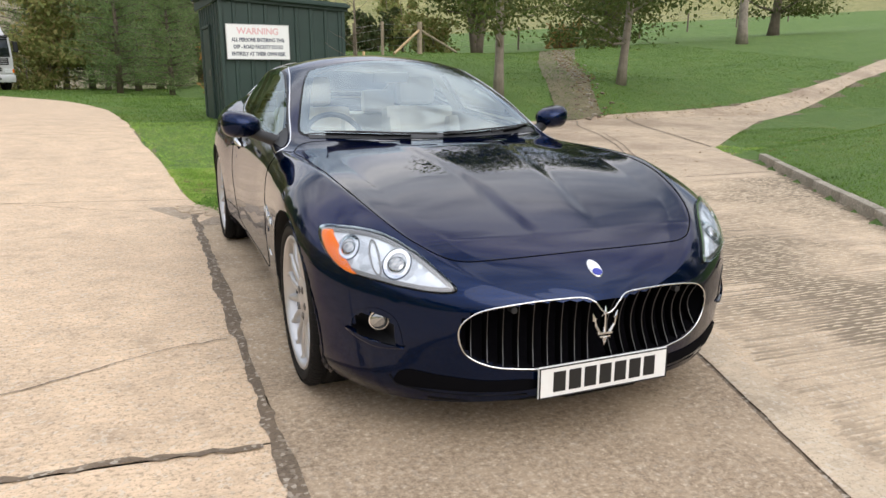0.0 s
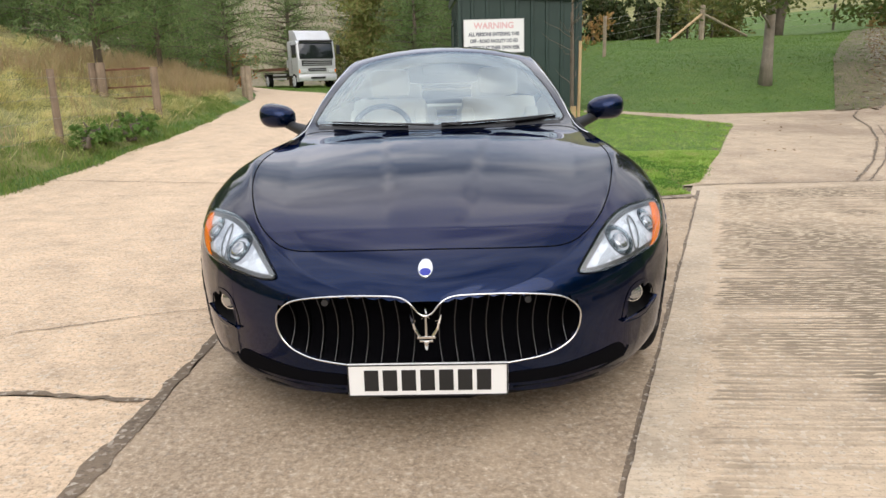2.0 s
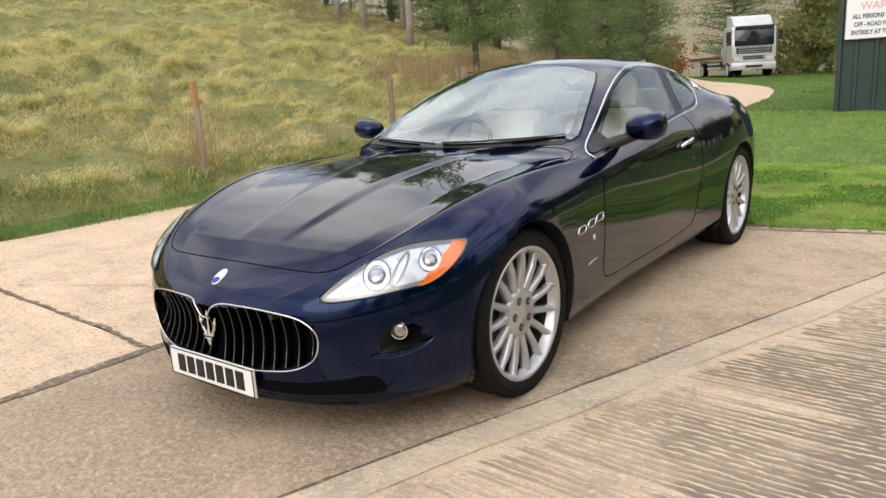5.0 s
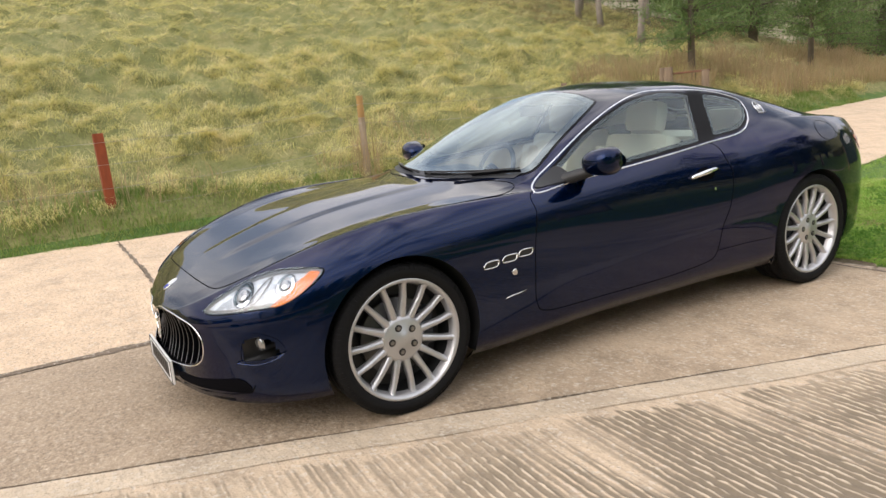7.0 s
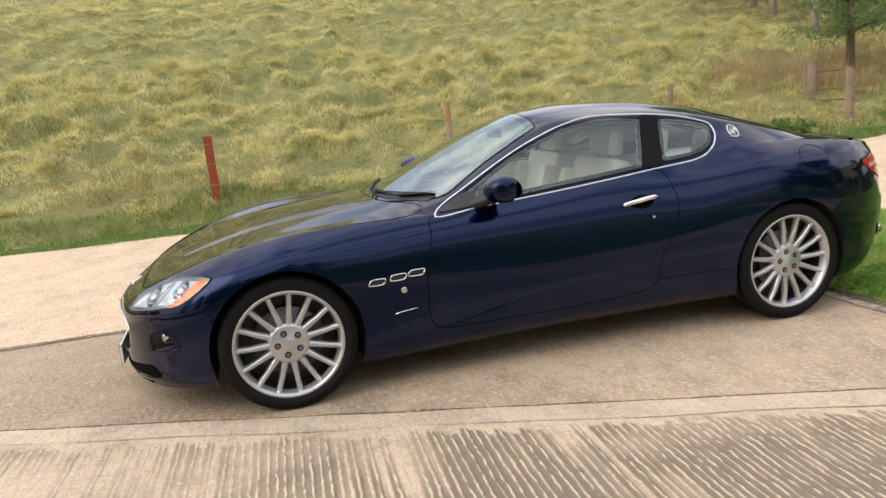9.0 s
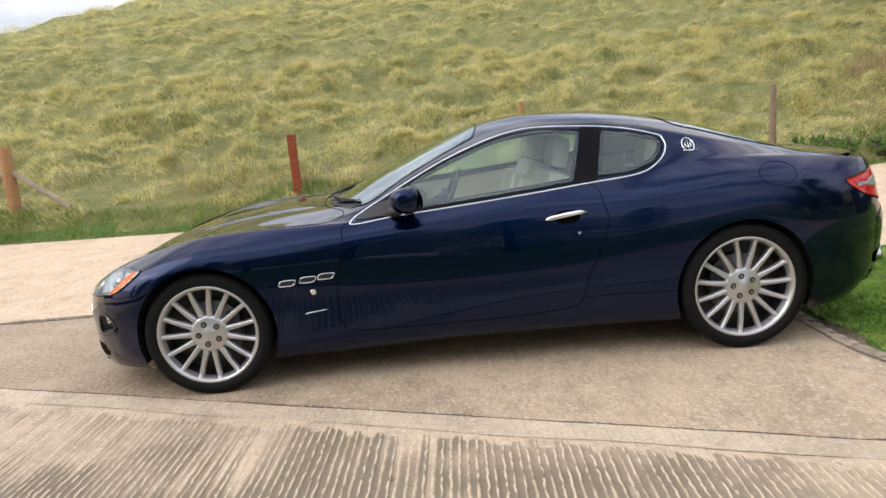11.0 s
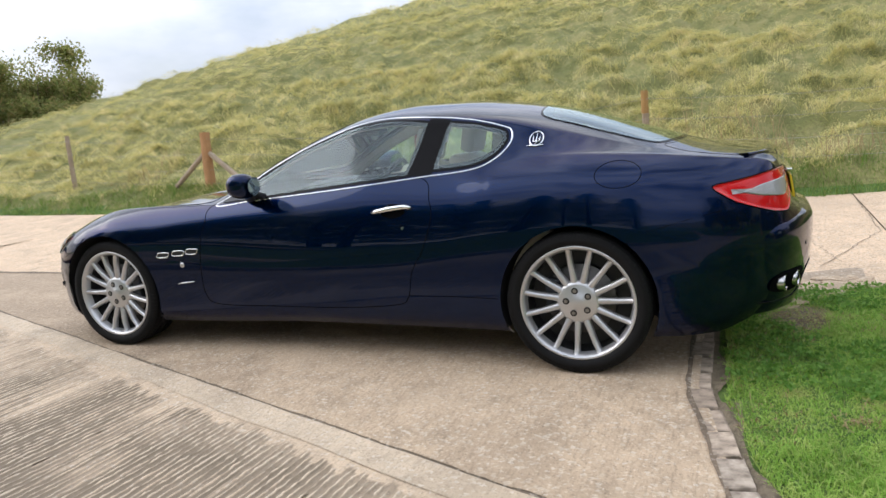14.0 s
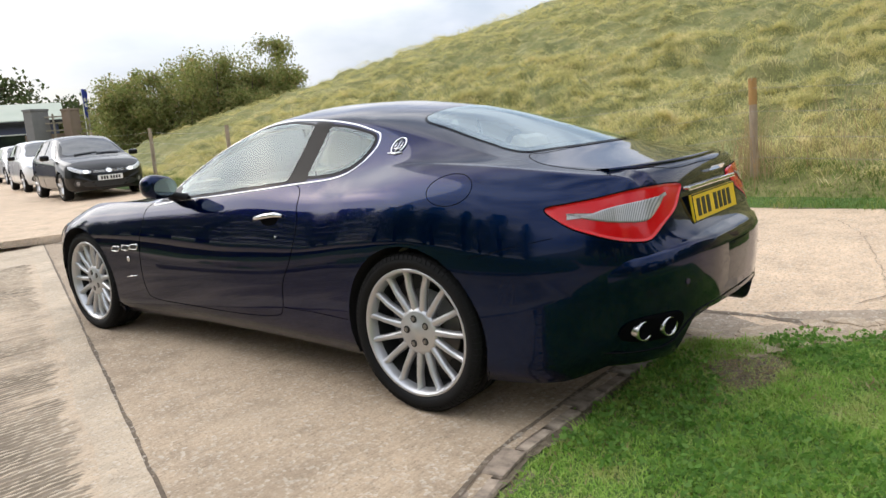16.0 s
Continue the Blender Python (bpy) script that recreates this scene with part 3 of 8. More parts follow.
# dark joint filled with dirt
slab_between("dirt_joint", M["dirt"], lambda y: -1.078 - 0.035 * max(0, float(vnoise(y * 4, 1)) - .35) - 0.022 * float(vnoise(y * 17, 1)), lambda y: -1.056 + 0.04 * max(0, float(vnoise(y * 3.6, 5)) - .3) + 0.020 * float(vnoise(y * 15, 5)), np.linspace(-7.2, 2.6, 330), lambda x, y: terrain(x, y) + 0.0045, 3, "dark dirt-filled joint between slabs")
slab_between("joint_filling", M["dirt"], lambda y: float(joint_x(y)) - 0.03, lambda y: float(joint_x(y)) + 0.04, np.linspace(-7.2, 2.6, 40), lambda x, y: terrain(x, y) - 0.003, 1, "dark dirt in the joint beside the ribbed slab")
slab_between("smooth_strip", M["strip"], lambda y: float(joint_x(y)) + 0.003 + 0.007 * float(vnoise(y * 9, 9)), lambda y: float(joint_x(y)) + 0.165 + 0.03 * float(vnoise(y * 2, 7)), np.linspace(-7.2, 2.6, 220), lambda x, y: terrain(x, y) + 0.0024, 3, "smooth grey border strip of the ribbed slab")


RIB = 0.036                                    # from ridge to ridge


def rib_slab():
    """Ragged thin ridges tamped across the slab, worn flat in places."""
    prof = ((0.0, 0, 0), (0.30, 0, .5), (0.46, 1, 1), (0.60, 1, 1), (0.78, 0, .5))
    s0, n, nx = -5.25, 237, 230
    rows = np.array([s0 + RIB * (i + p) for i in range(n) for p, _, _ in prof])
    up = np.array([u for _ in range(n) for _, u, _ in prof], float)
    sway = np.array([w for _ in range(n) for _, _, w in prof], float)
    which = np.repeat(np.arange(n), len(prof))
    y0 = rows - 0.06 * joint_x(rows)
    a = joint_x(y0) + 0.15
    end = np.where(y0 > -2.5, 4.42 + 0.667 * y0, a + 4.6)
    X = a[:, None] + (np.linspace(0, 1, nx + 1) ** 1.15)[None] * 4.6
    X = np.minimum(X, end[:, None])
    Y = rows[:, None] - 0.06 * X
    w_ = which[:, None] * 7.31
    Y = Y + 0.010 * (vnoise(X * 1.3 + w_, w_) - .5) + sway[:, None] * (0.004 * (vnoise(X * 16 + w_, w_ + 3) - .5) + 0.009 * (vnoise(X * 50 + w_, w_ + 8) - .5))
    Y = np.minimum(Y, 2.895)
    worn = vnoise(X * 0.8 + 20, Y * 0.8) * 0.56 + vnoise(X * 2.6, Y * 2.6 + 4) * 0.32 + vnoise(w_ * .9 + 5 + 0 * X, X * .7 + w_) * 0.16
    deep = np.clip(0.32 + (worn - 0.37) * 4.5, 0, 1) * (1 - smoothstep(2.35, 2.8, Y)) * smoothstep(0.0, 0.05, X - a[:, None] - .02 - .10 * vnoise(w_ + 0 * X, w_ + 2))
    ragged = 0.25 + 0.95 * vnoise(X * 34 + w_, w_ + 11)
    lump = 0.0035 * (vnoise(X * 30, Y * 30) - .5)
    Z = terrain(X, Y) + 0.0015 + (0.0080 * up[:, None] * ragged) * deep + lump
    vs = np.stack([X, Y, Z], -1).reshape(-1, 3)
    k = nx + 1
    q = (np.arange(len(rows) - 1)[:, None] * k + np.arange(nx)[None]).reshape(-1, 1)
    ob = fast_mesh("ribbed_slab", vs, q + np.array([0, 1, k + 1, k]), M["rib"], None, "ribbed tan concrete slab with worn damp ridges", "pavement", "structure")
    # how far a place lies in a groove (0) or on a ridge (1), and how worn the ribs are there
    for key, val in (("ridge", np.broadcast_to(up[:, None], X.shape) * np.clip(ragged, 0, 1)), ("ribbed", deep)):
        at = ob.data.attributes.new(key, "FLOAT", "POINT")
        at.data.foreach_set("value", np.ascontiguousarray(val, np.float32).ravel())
    return ob


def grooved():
    """Concrete with damp dirt and painted shade in its grooves, paler on the ridges."""
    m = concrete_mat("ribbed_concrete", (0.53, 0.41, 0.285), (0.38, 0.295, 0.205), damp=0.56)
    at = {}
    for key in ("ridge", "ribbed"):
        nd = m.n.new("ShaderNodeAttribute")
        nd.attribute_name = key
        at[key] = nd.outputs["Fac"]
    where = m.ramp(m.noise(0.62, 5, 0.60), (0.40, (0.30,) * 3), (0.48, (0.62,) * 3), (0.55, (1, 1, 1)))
    # groove depth drives the darkening, so shade is painted there as well as damp
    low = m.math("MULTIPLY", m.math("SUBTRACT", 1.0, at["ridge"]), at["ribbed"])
    tint_share = m.mix(1.0, m.ramp(low, (0.12, (0, 0, 0)), (0.55, (0.95,) * 3)), where, "MULTIPLY")
    # brown of the damp dirt, used for the groove shade too
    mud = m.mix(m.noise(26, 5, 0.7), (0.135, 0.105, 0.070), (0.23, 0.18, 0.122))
    c = m.mix(tint_share, m.base, mud)
    # ridge crests are lightened in colour
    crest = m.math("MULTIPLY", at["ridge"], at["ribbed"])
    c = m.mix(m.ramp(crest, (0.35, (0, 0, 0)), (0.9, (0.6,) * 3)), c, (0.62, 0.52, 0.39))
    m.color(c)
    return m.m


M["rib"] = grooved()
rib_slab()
slab_between("slab_end", M["strip"], lambda y: float(joint_x(y)) + .15, lambda y: float(joint_x(y)) + 4.72, np.linspace(-7.2, -5.1, 8), lambda x, y: terrain(x, y) - .006, 8, "plain end of the ribbed slab")
def poly_sheet(name, poly, step, zf, material, lift=0.0, label="", category="", kind="structure"):
    """A sheet within a closed outline, its border cells drawn onto the outline."""
    p = np.asarray(poly, float)
    lo, hi = p.min(0) - step, p.max(0) + step
    xs, ys = np.arange(lo[0], hi[0] + step, step), np.arange(lo[1], hi[1] + step, step)
    X, Y = np.meshgrid(xs, ys)
    q = np.stack([X, Y], -1)
    ok = inside(p, q)
    n, k = X.shape
    cell = ok[:-1, :-1] | ok[1:, :-1] | ok[:-1, 1:] | ok[1:, 1:]
    a, b = p, np.roll(p, -1, 0)
    need = np.zeros((n, k), bool)
    need[:-1, :-1] |= cell
    need[1:, :-1] |= cell
    need[:-1, 1:] |= cell
    need[1:, 1:] |= cell
    for i_, j_ in np.argwhere(need & ~ok):
        d = b - a
        t = np.clip(((q[i_, j_] - a) * d).sum(1) / (d * d).sum(1), 0, 1)
        c = a + d * t[:, None]
        q[i_, j_] = c[np.argmin(((c - q[i_, j_]) ** 2).sum(1))]
    vs = np.concatenate([q, (zf(q[..., 0], q[..., 1]) + lift)[..., None]], -1).reshape(-1, 3)
    fs = [(i_ * k + j_, i_ * k + j_ + 1, (i_ + 1) * k + j_ + 1, (i_ + 1) * k + j_) for i_, j_ in np.argwhere(cell)]
    used = sorted({v for f in fs for v in f})
    at = {u: v for v, u in enumerate(used)}
    return tagged(mesh_object(name, vs[used], [tuple(at[v] for v in f) for f in fs], material, smooth=False), label, category, "", kind)


poly_sheet("corner_slab", np.array([(2.20, 2.06), (2.9, 2.06), (3.3, 2.6), (3.3, 3.1), (2.55, 3.1), (2.36, 2.6)]), 0.1, terrain, M["strip"], -0.004, "plain concrete corner beside the lawn", "pavement")
poly_sheet("apron", APRON, 0.3, terrain, M["track"], 0.0, "pale concrete apron and tracks between the lawns", "pavement")

# ---- the dark blue coupe: nose towards -y ----
CAR_Y = {}
CAR_Y["zb"] = [(-2.335, .20), (-2.28, .165), (-2.1, .15), (-1.8, .165), (-1.0, .165), (0, .185), (1.05, .185), (1.9, .185), (2.1, .20), (2.22, .245), (2.32, .30), (2.40, .365), (2.47, .43), (2.535, .50)]
CAR_Y["W"] = [(-2.335, .16), (-2.31, .29), (-2.26, .46), (-2.19, .595), (-2.08, .735), (-1.95, .838), (-1.8, .905), (-1.6, .932), (-1.4, .932), (-1.1, .915), (-.75, .897), (-.3, .887), (.3, .887), (.8, .897), (1.1, .914), (1.45, .927), (1.75, .917), (2.0, .872), (2.2, .792), (2.34, .69), (2.44, .56), (2.51, .36), (2.535, .20)]
CAR_Y["zW"] = [(-2.335, .38), (-2.2, .42), (-1.95, .50), (-1.5, .60), (-1.1, .58), (-.5, .52), (.4, .54), (1.1, .66), (1.5, .70), (1.9, .68), (2.2, .66), (2.535, .60)]
CAR_Y["xu"] = [(-2.335, .14), (-2.31, .27), (-2.26, .44), (-2.19, .57), (-2.08, .705), (-1.95, .80), (-1.8, .865), (-1.6, .90), (-1.4, .905), (-1.1, .893), (-.75, .874), (-.3, .857), (.3, .852), (.8, .854), (1.1, .864), (1.45, .874), (1.75, .857), (2.0, .81), (2.2, .735), (2.34, .645), (2.44, .525), (2.51, .34), (2.535, .19)]
CAR_Y["zu"] = [(-2.335, .46), (-2.26, .50), (-2.1, .585), (-1.9, .665), (-1.6, .745), (-1.4, .77), (-1.1, .765), (-.75, .775), (-.3, .785), (.3, .80), (.8, .845), (1.1, .90), (1.45, .935), (1.75, .93), (2.0, .90), (2.2, .875), (2.30, .855), (2.37, .79), (2.42, .71), (2.5, .66), (2.535, .62)]
CAR_Y["xs"] = [(-2.335, .12), (-2.26, .36), (-2.1, .56), (-1.9, .67), (-1.6, .755), (-1.4, .785), (-1.1, .795), (-.75, .800), (-.3, .800), (.3, .795), (.8, .77), (1.1, .76), (1.45, .755), (1.75, .745), (2.0, .715), (2.2, .655), (2.34, .57), (2.44, .46), (2.51, .30), (2.535, .17)]
CAR_Y["zs"] = [(-2.335, .485), (-2.26, .545), (-2.1, .645), (-1.9, .735), (-1.6, .825), (-1.4, .858), (-1.1, .868), (-.75, .868), (-.3, .885), (.3, .925), (.8, .975), (1.1, 1.015), (1.45, 1.045), (1.75, 1.035), (2.0, 1.01), (2.2, .985), (2.32, .965), (2.38, .87), (2.42, .755), (2.5, .69), (2.535, .64)]
CAR_Y["xr"] = [(-2.335, .08), (-2.26, .25), (-2.1, .42), (-1.9, .52), (-1.5, .57), (-1.1, .60), (-.80, .66), (-.60, .70), (-.3, .655), (0, .61), (.3, .585), (.7, .575), (1.0, .575), (1.3, .57), (1.6, .58), (1.85, .59), (2.0, .58), (2.2, .53), (2.4, .42), (2.51, .24), (2.535, .14)]
CAR_Y["zr"] = [(-2.335, .495), (-2.26, .560), (-2.1, .655), (-1.9, .735), (-1.5, .828), (-1.1, .872), (-.80, .892), (-.62, .925), (-.3, 1.085), (0, 1.205), (.3, 1.275), (.7, 1.285), (1.0, 1.255), (1.3, 1.19), (1.6, 1.115), (1.85, 1.055), (2.0, 1.03), (2.2, 1.005), (2.35, .985), (2.39, .90), (2.43, .76), (2.5, .70), (2.535, .65)]
CAR_Y["zc"] = [(-2.335, .50), (-2.30, .545), (-2.26, .575), (-2.15, .635), (-1.9, .728), (-1.5, .835), (-1.1, .895), (-.86, .920), (-.80, .932), (-.5, 1.075), (-.2, 1.205), (.0, 1.285), (.15, 1.335), (.45, 1.368), (.75, 1.360), (1.05, 1.325), (1.3, 1.275), (1.6, 1.185), (1.9, 1.085), (2.0, 1.055), (2.1, 1.035), (2.3, 1.005), (2.37, .995), (2.405, .92), (2.44, .77), (2.49, .715), (2.535, .66)]
RF, RR = 0.340, 0.352                       # wheel radii
AXF, AXR = -1.471, 1.471


def section(y):
    """Half cross-section of the body at y, from the sill to the middle: rows of x, z."""
    g = {k: float(spline(v, y)) for k, v in CAR_Y.items()}
    hood = 1 - float(smoothstep(-.95, -.6, y)) if y < 0 else float(smoothstep(1.75, 2.05, y))
    p = [(g["W"] - .075, g["zb"]), (g["W"] - .030, g["zb"] + .06), (g["W"] - .012, g["zb"] + .17), (g["W"], g["zW"]), (g["xu"], g["zu"]), (g["xs"], g["zs"])]
    xr, zr, xs, zs, zc = g["xr"], g["zr"], g["xs"], g["zs"], g["zc"]
    p += [(xs + .22 * (xr - xs), zs + (.20 + .06 * hood) * (zr - zs)), (xr + .22 * (xs - xr), zr - .20 * (zr - zs)), (xr, zr)]
    p += [(xr * .74, zr + .52 * (zc - zr)), (xr * .40, zr + .86 * (zc - zr)), (0.0, zc)]
    return p


def catmull(p, per):
    p = np.array(p, float)
    q = np.vstack([2 * p[0] - p[1], p, [(-p[-2][0], p[-2][1])]])
    out = []
    for i in range(1, len(q) - 2):
        a, b, c, d = q[i - 1:i + 3]
        n = per
        for k in range(n):
            t = k / n
            out.append(0.5 * (2 * b + (c - a) * t + (2 * a - 5 * b + 4 * c - d) * t * t + (3 * b - a - 3 * c + d) * t**3))
    out.append(p[-1])
    return np.array(out)


car_ys = np.concatenate([np.linspace(-2.335, -2.05, 34)[:-1], np.linspace(-2.05, -1.02, 84)[:-1], np.linspace(-1.02, 1.02, 124)[:-1], np.linspace(1.02, 1.95, 76)[:-1], np.linspace(1.95, 2.535, 56)])
PER = 9
half = np.array([catmull(section(y), PER) for y in car_ys])            # stations x points x (x, z)
nS, nV = half.shape[:2]
# even out small waves between the control points
for _ in range(10):
    half[:, 1:-1] = 0.5 * half[:, 1:-1] + 0.25 * (half[:, :-2] + half[:, 2:])
for _ in range(6):
    half[1:-1] = 0.5 * half[1:-1] + 0.25 * (half[:-2] + half[2:])
full = np.concatenate([half, half[:, -2::-1] * (-1, 1)], 1)            # left sill over the middle to right sill
nF = full.shape[1]
car_v = np.stack([full[..., 0], np.repeat(car_ys[:, None], nF, 1), full[..., 1]], -1)
# two long creases on the bonnet
_x0 = spline([(-2.05, .13), (-1.5, .19), (-.95, .26)], car_ys)[:, None]
_f = (smoothstep(-2.10, -1.85, car_ys) * (1 - smoothstep(-1.05, -.85, car_ys)))[:, None]
car_v[..., 2] += .007 * _f * (1 - smoothstep(-.022, .022, np.abs(car_v[..., 0]) - _x0)) * (car_v[..., 2] > .6)
du, dv = np.gradient(car_v, axis=0), np.gradient(car_v, axis=1)
car_n = np.cross(dv, du)
car_n /= np.linalg.norm(car_n, axis=-1, keepdims=True) + 1e-12
if car_n[nS // 2, nF // 2, 2] < 0:
    car_n = -car_n

from mathutils.bvhtree import BVHTree
_cv = [tuple(v) for v in car_v.reshape(-1, 3)]
_cf = [(i * nF + j, i * nF + j + 1, (i + 1) * nF + j + 1, (i + 1) * nF + j) for i in range(nS - 1) for j in range(nF - 1)]
car_tree = BVHTree.FromPolygons(_cv, _cf)
_nflat = car_n.reshape(-1, 3)


def on_car(p, d, lift=0.0):
    """Where a ray from p along d meets the body, lifted off along the body's normal."""
    hit, nor, idx, dist = car_tree.ray_cast(Vector(p), Vector(d))
    if hit is None:
        hit, nor, idx, dist = car_tree.find_nearest(Vector(p) + Vector(d) * 1.0)
    n = Vector(np.mean([_nflat[k] for k in _cf[idx]], axis=0)).normalized()
    return hit + n * lift, n


def side_pt(y, z, sx=1, lift=0.0):
    return on_car((2.0 * sx, y, z), (-sx, 0, 0), lift)


def top_pt(x, y, lift=0.0):
    return on_car((x, y, 3.0), (0, 0, -1), lift)


def front_pt(x, z, lift=0.0):
    return on_car((x, -4.0, z), (0, 1, 0), lift)


def rear_pt(x, z, lift=0.0):
    for k in range(40):
        hit = car_tree.ray_cast(Vector((x, 4, z + .01 * k)), Vector((0, -1, 0)))[0]
        if hit is not None and hit.y > 1.9:
            break
    h, n = on_car((x, 4, z + .01 * k), (0, -1, 0), lift)
    if k:                                     # below the bumper's edge the skin tucks under
        n = Vector((0, .70, -.71))
        h = Vector((x, h.y - .013 * k, z)) + n * lift
    return h, n


def closed_curve(keys, n=96):
    """A smooth closed curve through 2D keys."""
    p = np.array(keys, float)
    k = len(p)
    per = max(2, n // k)
    out = []
    for i in range(k):
        a, b, c, d = p[i - 1], p[i], p[(i + 1) % k], p[(i + 2) % k]
        for s in range(per):
            t = s / per
            out.append(0.5 * (2 * b + (c - a) * t + (2 * a - 5 * b + 4 * c - d) * t * t + (3 * b - a - 3 * c + d) * t**3))
    return np.array(out)


def patch(name, outline, cast, material, parent, lift=0.003, rings=10, inner=0.0, label="", thick=0.0):
    """A piece that follows the body within a closed 2D outline; inner > 0 leaves a hole of that share."""
    o = np.array(outline)
    c = o.mean(0)
    n = len(o)
    steps = np.linspace(inner, 1, rings + 1) if inner else np.linspace(0, 1, rings + 1)[1:]
    vs, ns, fs = [], [], []
    for s in steps:
        for q in c + s * (o - c):
            h, m = cast(*q, lift)
            vs.append(h)
            ns.append(m)
    for i in range(len(steps) - 1):
        for j in range(n):
            fs.append((i * n + j, (i + 1) * n + j, (i + 1) * n + (j + 1) % n, i * n + (j + 1) % n))
    if not inner:
        h, m = cast(*c, lift)
        vs.append(h)
        ns.append(m)
        fs += [(len(vs) - 1, j, (j + 1) % n) for j in range(n)]
    flip = [f for f in fs[:1]]
    f0 = fs[0]
    fn = (Vector(vs[f0[1]]) - Vector(vs[f0[0]])).cross(Vector(vs[f0[2]]) - Vector(vs[f0[0]]))
    if fn.dot(ns[f0[0]]) < 0:
        fs = [f[::-1] for f in fs]
    if thick:                                 # a rim down into the body
        k = len(vs)
        base = (len(steps) - 1) * n
        for j in range(n):
            vs.append(vs[base + j] - ns[base + j] * thick)
            ns.append(ns[base + j])
        fs += [(base + (j + 1) % n, base + j, k + j, k + (j + 1) % n) for j in range(n)]
    return mesh_object(name, vs, fs, material, parent, label, True, None if thick else ns)


def trim(name, pts2, cast, r, material, parent, lift=0.0, closed=False, label="", n=6):
    return tube_object(name, [cast(*q, lift)[0] for q in pts2], r, material, parent, label, n, closed)


car = thing("sports_coupe", "glossy dark blue two-door sports coupe parked on concrete", "car")

# outlines in side view (y, z)
SIDE_GLASS = closed_curve([(-.55, .900), (-.30, .915), (.10, .950), (.50, .985), (.562, .992), (.578, 1.006), (.615, 1.12), (.648, 1.236), (.644, 1.252), (.58, 1.262), (.42, 1.272), (.20, 1.247), (0, 1.185), (-.20, 1.105), (-.42, .985)], 110)
QUARTER = closed_curve([(.718, 1.024), (.732, 1.013), (.80, 1.017), (.92, 1.028), (1.03, 1.066), (1.09, 1.13), (1.085, 1.18), (1.0, 1.208), (.90, 1.230), (.80, 1.243), (.780, 1.238), (.768, 1.222), (.742, 1.12)], 126)
DLO = closed_curve([(-.66, .870), (-.41, .889), (-.185, .906), (.07, .926), (.30, .946), (.62, .976), (.93, 1.006), (1.06, 1.060), (1.120, 1.13), (1.115, 1.187), (1.07, 1.210), (.925, 1.249), (.72, 1.278), (.42, 1.294), (.22, 1.272), (0, 1.205), (-.21, 1.118), (-.45, .995)], 180)
WS = closed_curve([(0, -.79), (.30, -.765), (.56, -.67), (.66, -.575), (.625, -.40), (.55, -.14), (.49, .02), (.44, .06), (.22, .095), (0, .105), (-.22, .095), (-.44, .06), (-.49, .02), (-.55, -.14), (-.625, -.40), (-.66, -.575), (-.56, -.67), (-.30, -.765)], 126)
RW = closed_curve([(0, 1.20), (.30, 1.215), (.44, 1.26), (.47, 1.42), (.50, 1.64), (.505, 1.80), (.42, 1.86), (.2, 1.90), (0, 1.91), (-.2, 1.90), (-.42, 1.86), (-.505, 1.80), (-.50, 1.64), (-.47, 1.42), (-.44, 1.26), (-.30, 1.215)], 112)
GRILLE = closed_curve([(0, .452), (.022, .462), (.055, .498), (.18, .510), (.36, .505), (.47, .480), (.515, .42), (.485, .345), (.38, .290), (.20, .262), (0, .255), (-.20, .262), (-.38, .290), (-.485, .345), (-.515, .42), (-.47, .480), (-.36, .505), (-.18, .510), (-.055, .498), (-.022, .462)], 180)
DOOR = closed_curve([(-.655, .878), (-.706, .776), (-.74, .64), (-.752, .50), (-.745, .35), (-.66, .292), (-.30, .286), (.175, .290), (.50, .315), (.578, .362), (.615, .50), (.685, .62), (.733, .77), (.72, .86), (.655, .972), (.30, .945), (-.2, .905)], 150)
HOOD = closed_curve([(0, -2.165), (.30, -2.160), (.46, -2.14), (.55, -2.075), (.62, -1.97), (.68, -1.80), (.725, -1.58), (.745, -1.3), (.745, -1.0), (.745, -.80), (.66, -.70), (.35, -.83), (0, -.87), (-.35, -.83), (-.66, -.70), (-.745, -.80), (-.745, -1.0), (-.745, -1.3), (-.725, -1.58), (-.68, -1.80), (-.62, -1.97), (-.55, -2.075), (-.46, -2.14), (-.30, -2.160)], 168)
BOOT = closed_curve([(0, 1.93), (.40, 1.90), (.52, 1.86), (.60, 1.98), (.585, 2.16), (.50, 2.28), (.30, 2.36), (0, 2.375), (-.30, 2.36), (-.50, 2.28), (-.585, 2.16), (-.60, 1.98), (-.52, 1.86), (-.40, 1.90)], 112)

# sort the body's faces into panels
gv = car_v.copy()
for ax, r in ((AXF, RF + .036), (AXR, RR + .028)):
    zc_ = RF if ax < 0 else RR
    dy, dz = gv[..., 1] - ax, gv[..., 2] - zc_
    rad = np.hypot(dy, dz)
    sidev = np.abs(gv[..., 0]) > .5
    near = (rad < r) & sidev
    rim = near & (rad > r - .030)
    s = np.where(rim, r / np.maximum(rad, 1e-6), 1.0)
    gv[..., 1], gv[..., 2] = ax + dy * s, zc_ + dz * s
cen = (gv[:-1, :-1] + gv[1:, :-1] + gv[:-1, 1:] + gv[1:, 1:]) / 4
cx, cy, cz = cen[..., 0], cen[..., 1], cen[..., 2]
cn = car_n[:-1, :-1]
gone = np.zeros(cx.shape, bool)
for ax, r, zc_ in ((AXF, RF + .036, RF), (AXR, RR + .028, RR)):
    gone |= (np.hypot(cy - ax, cz - zc_) < r - .004) & (np.abs(cx) > .5)


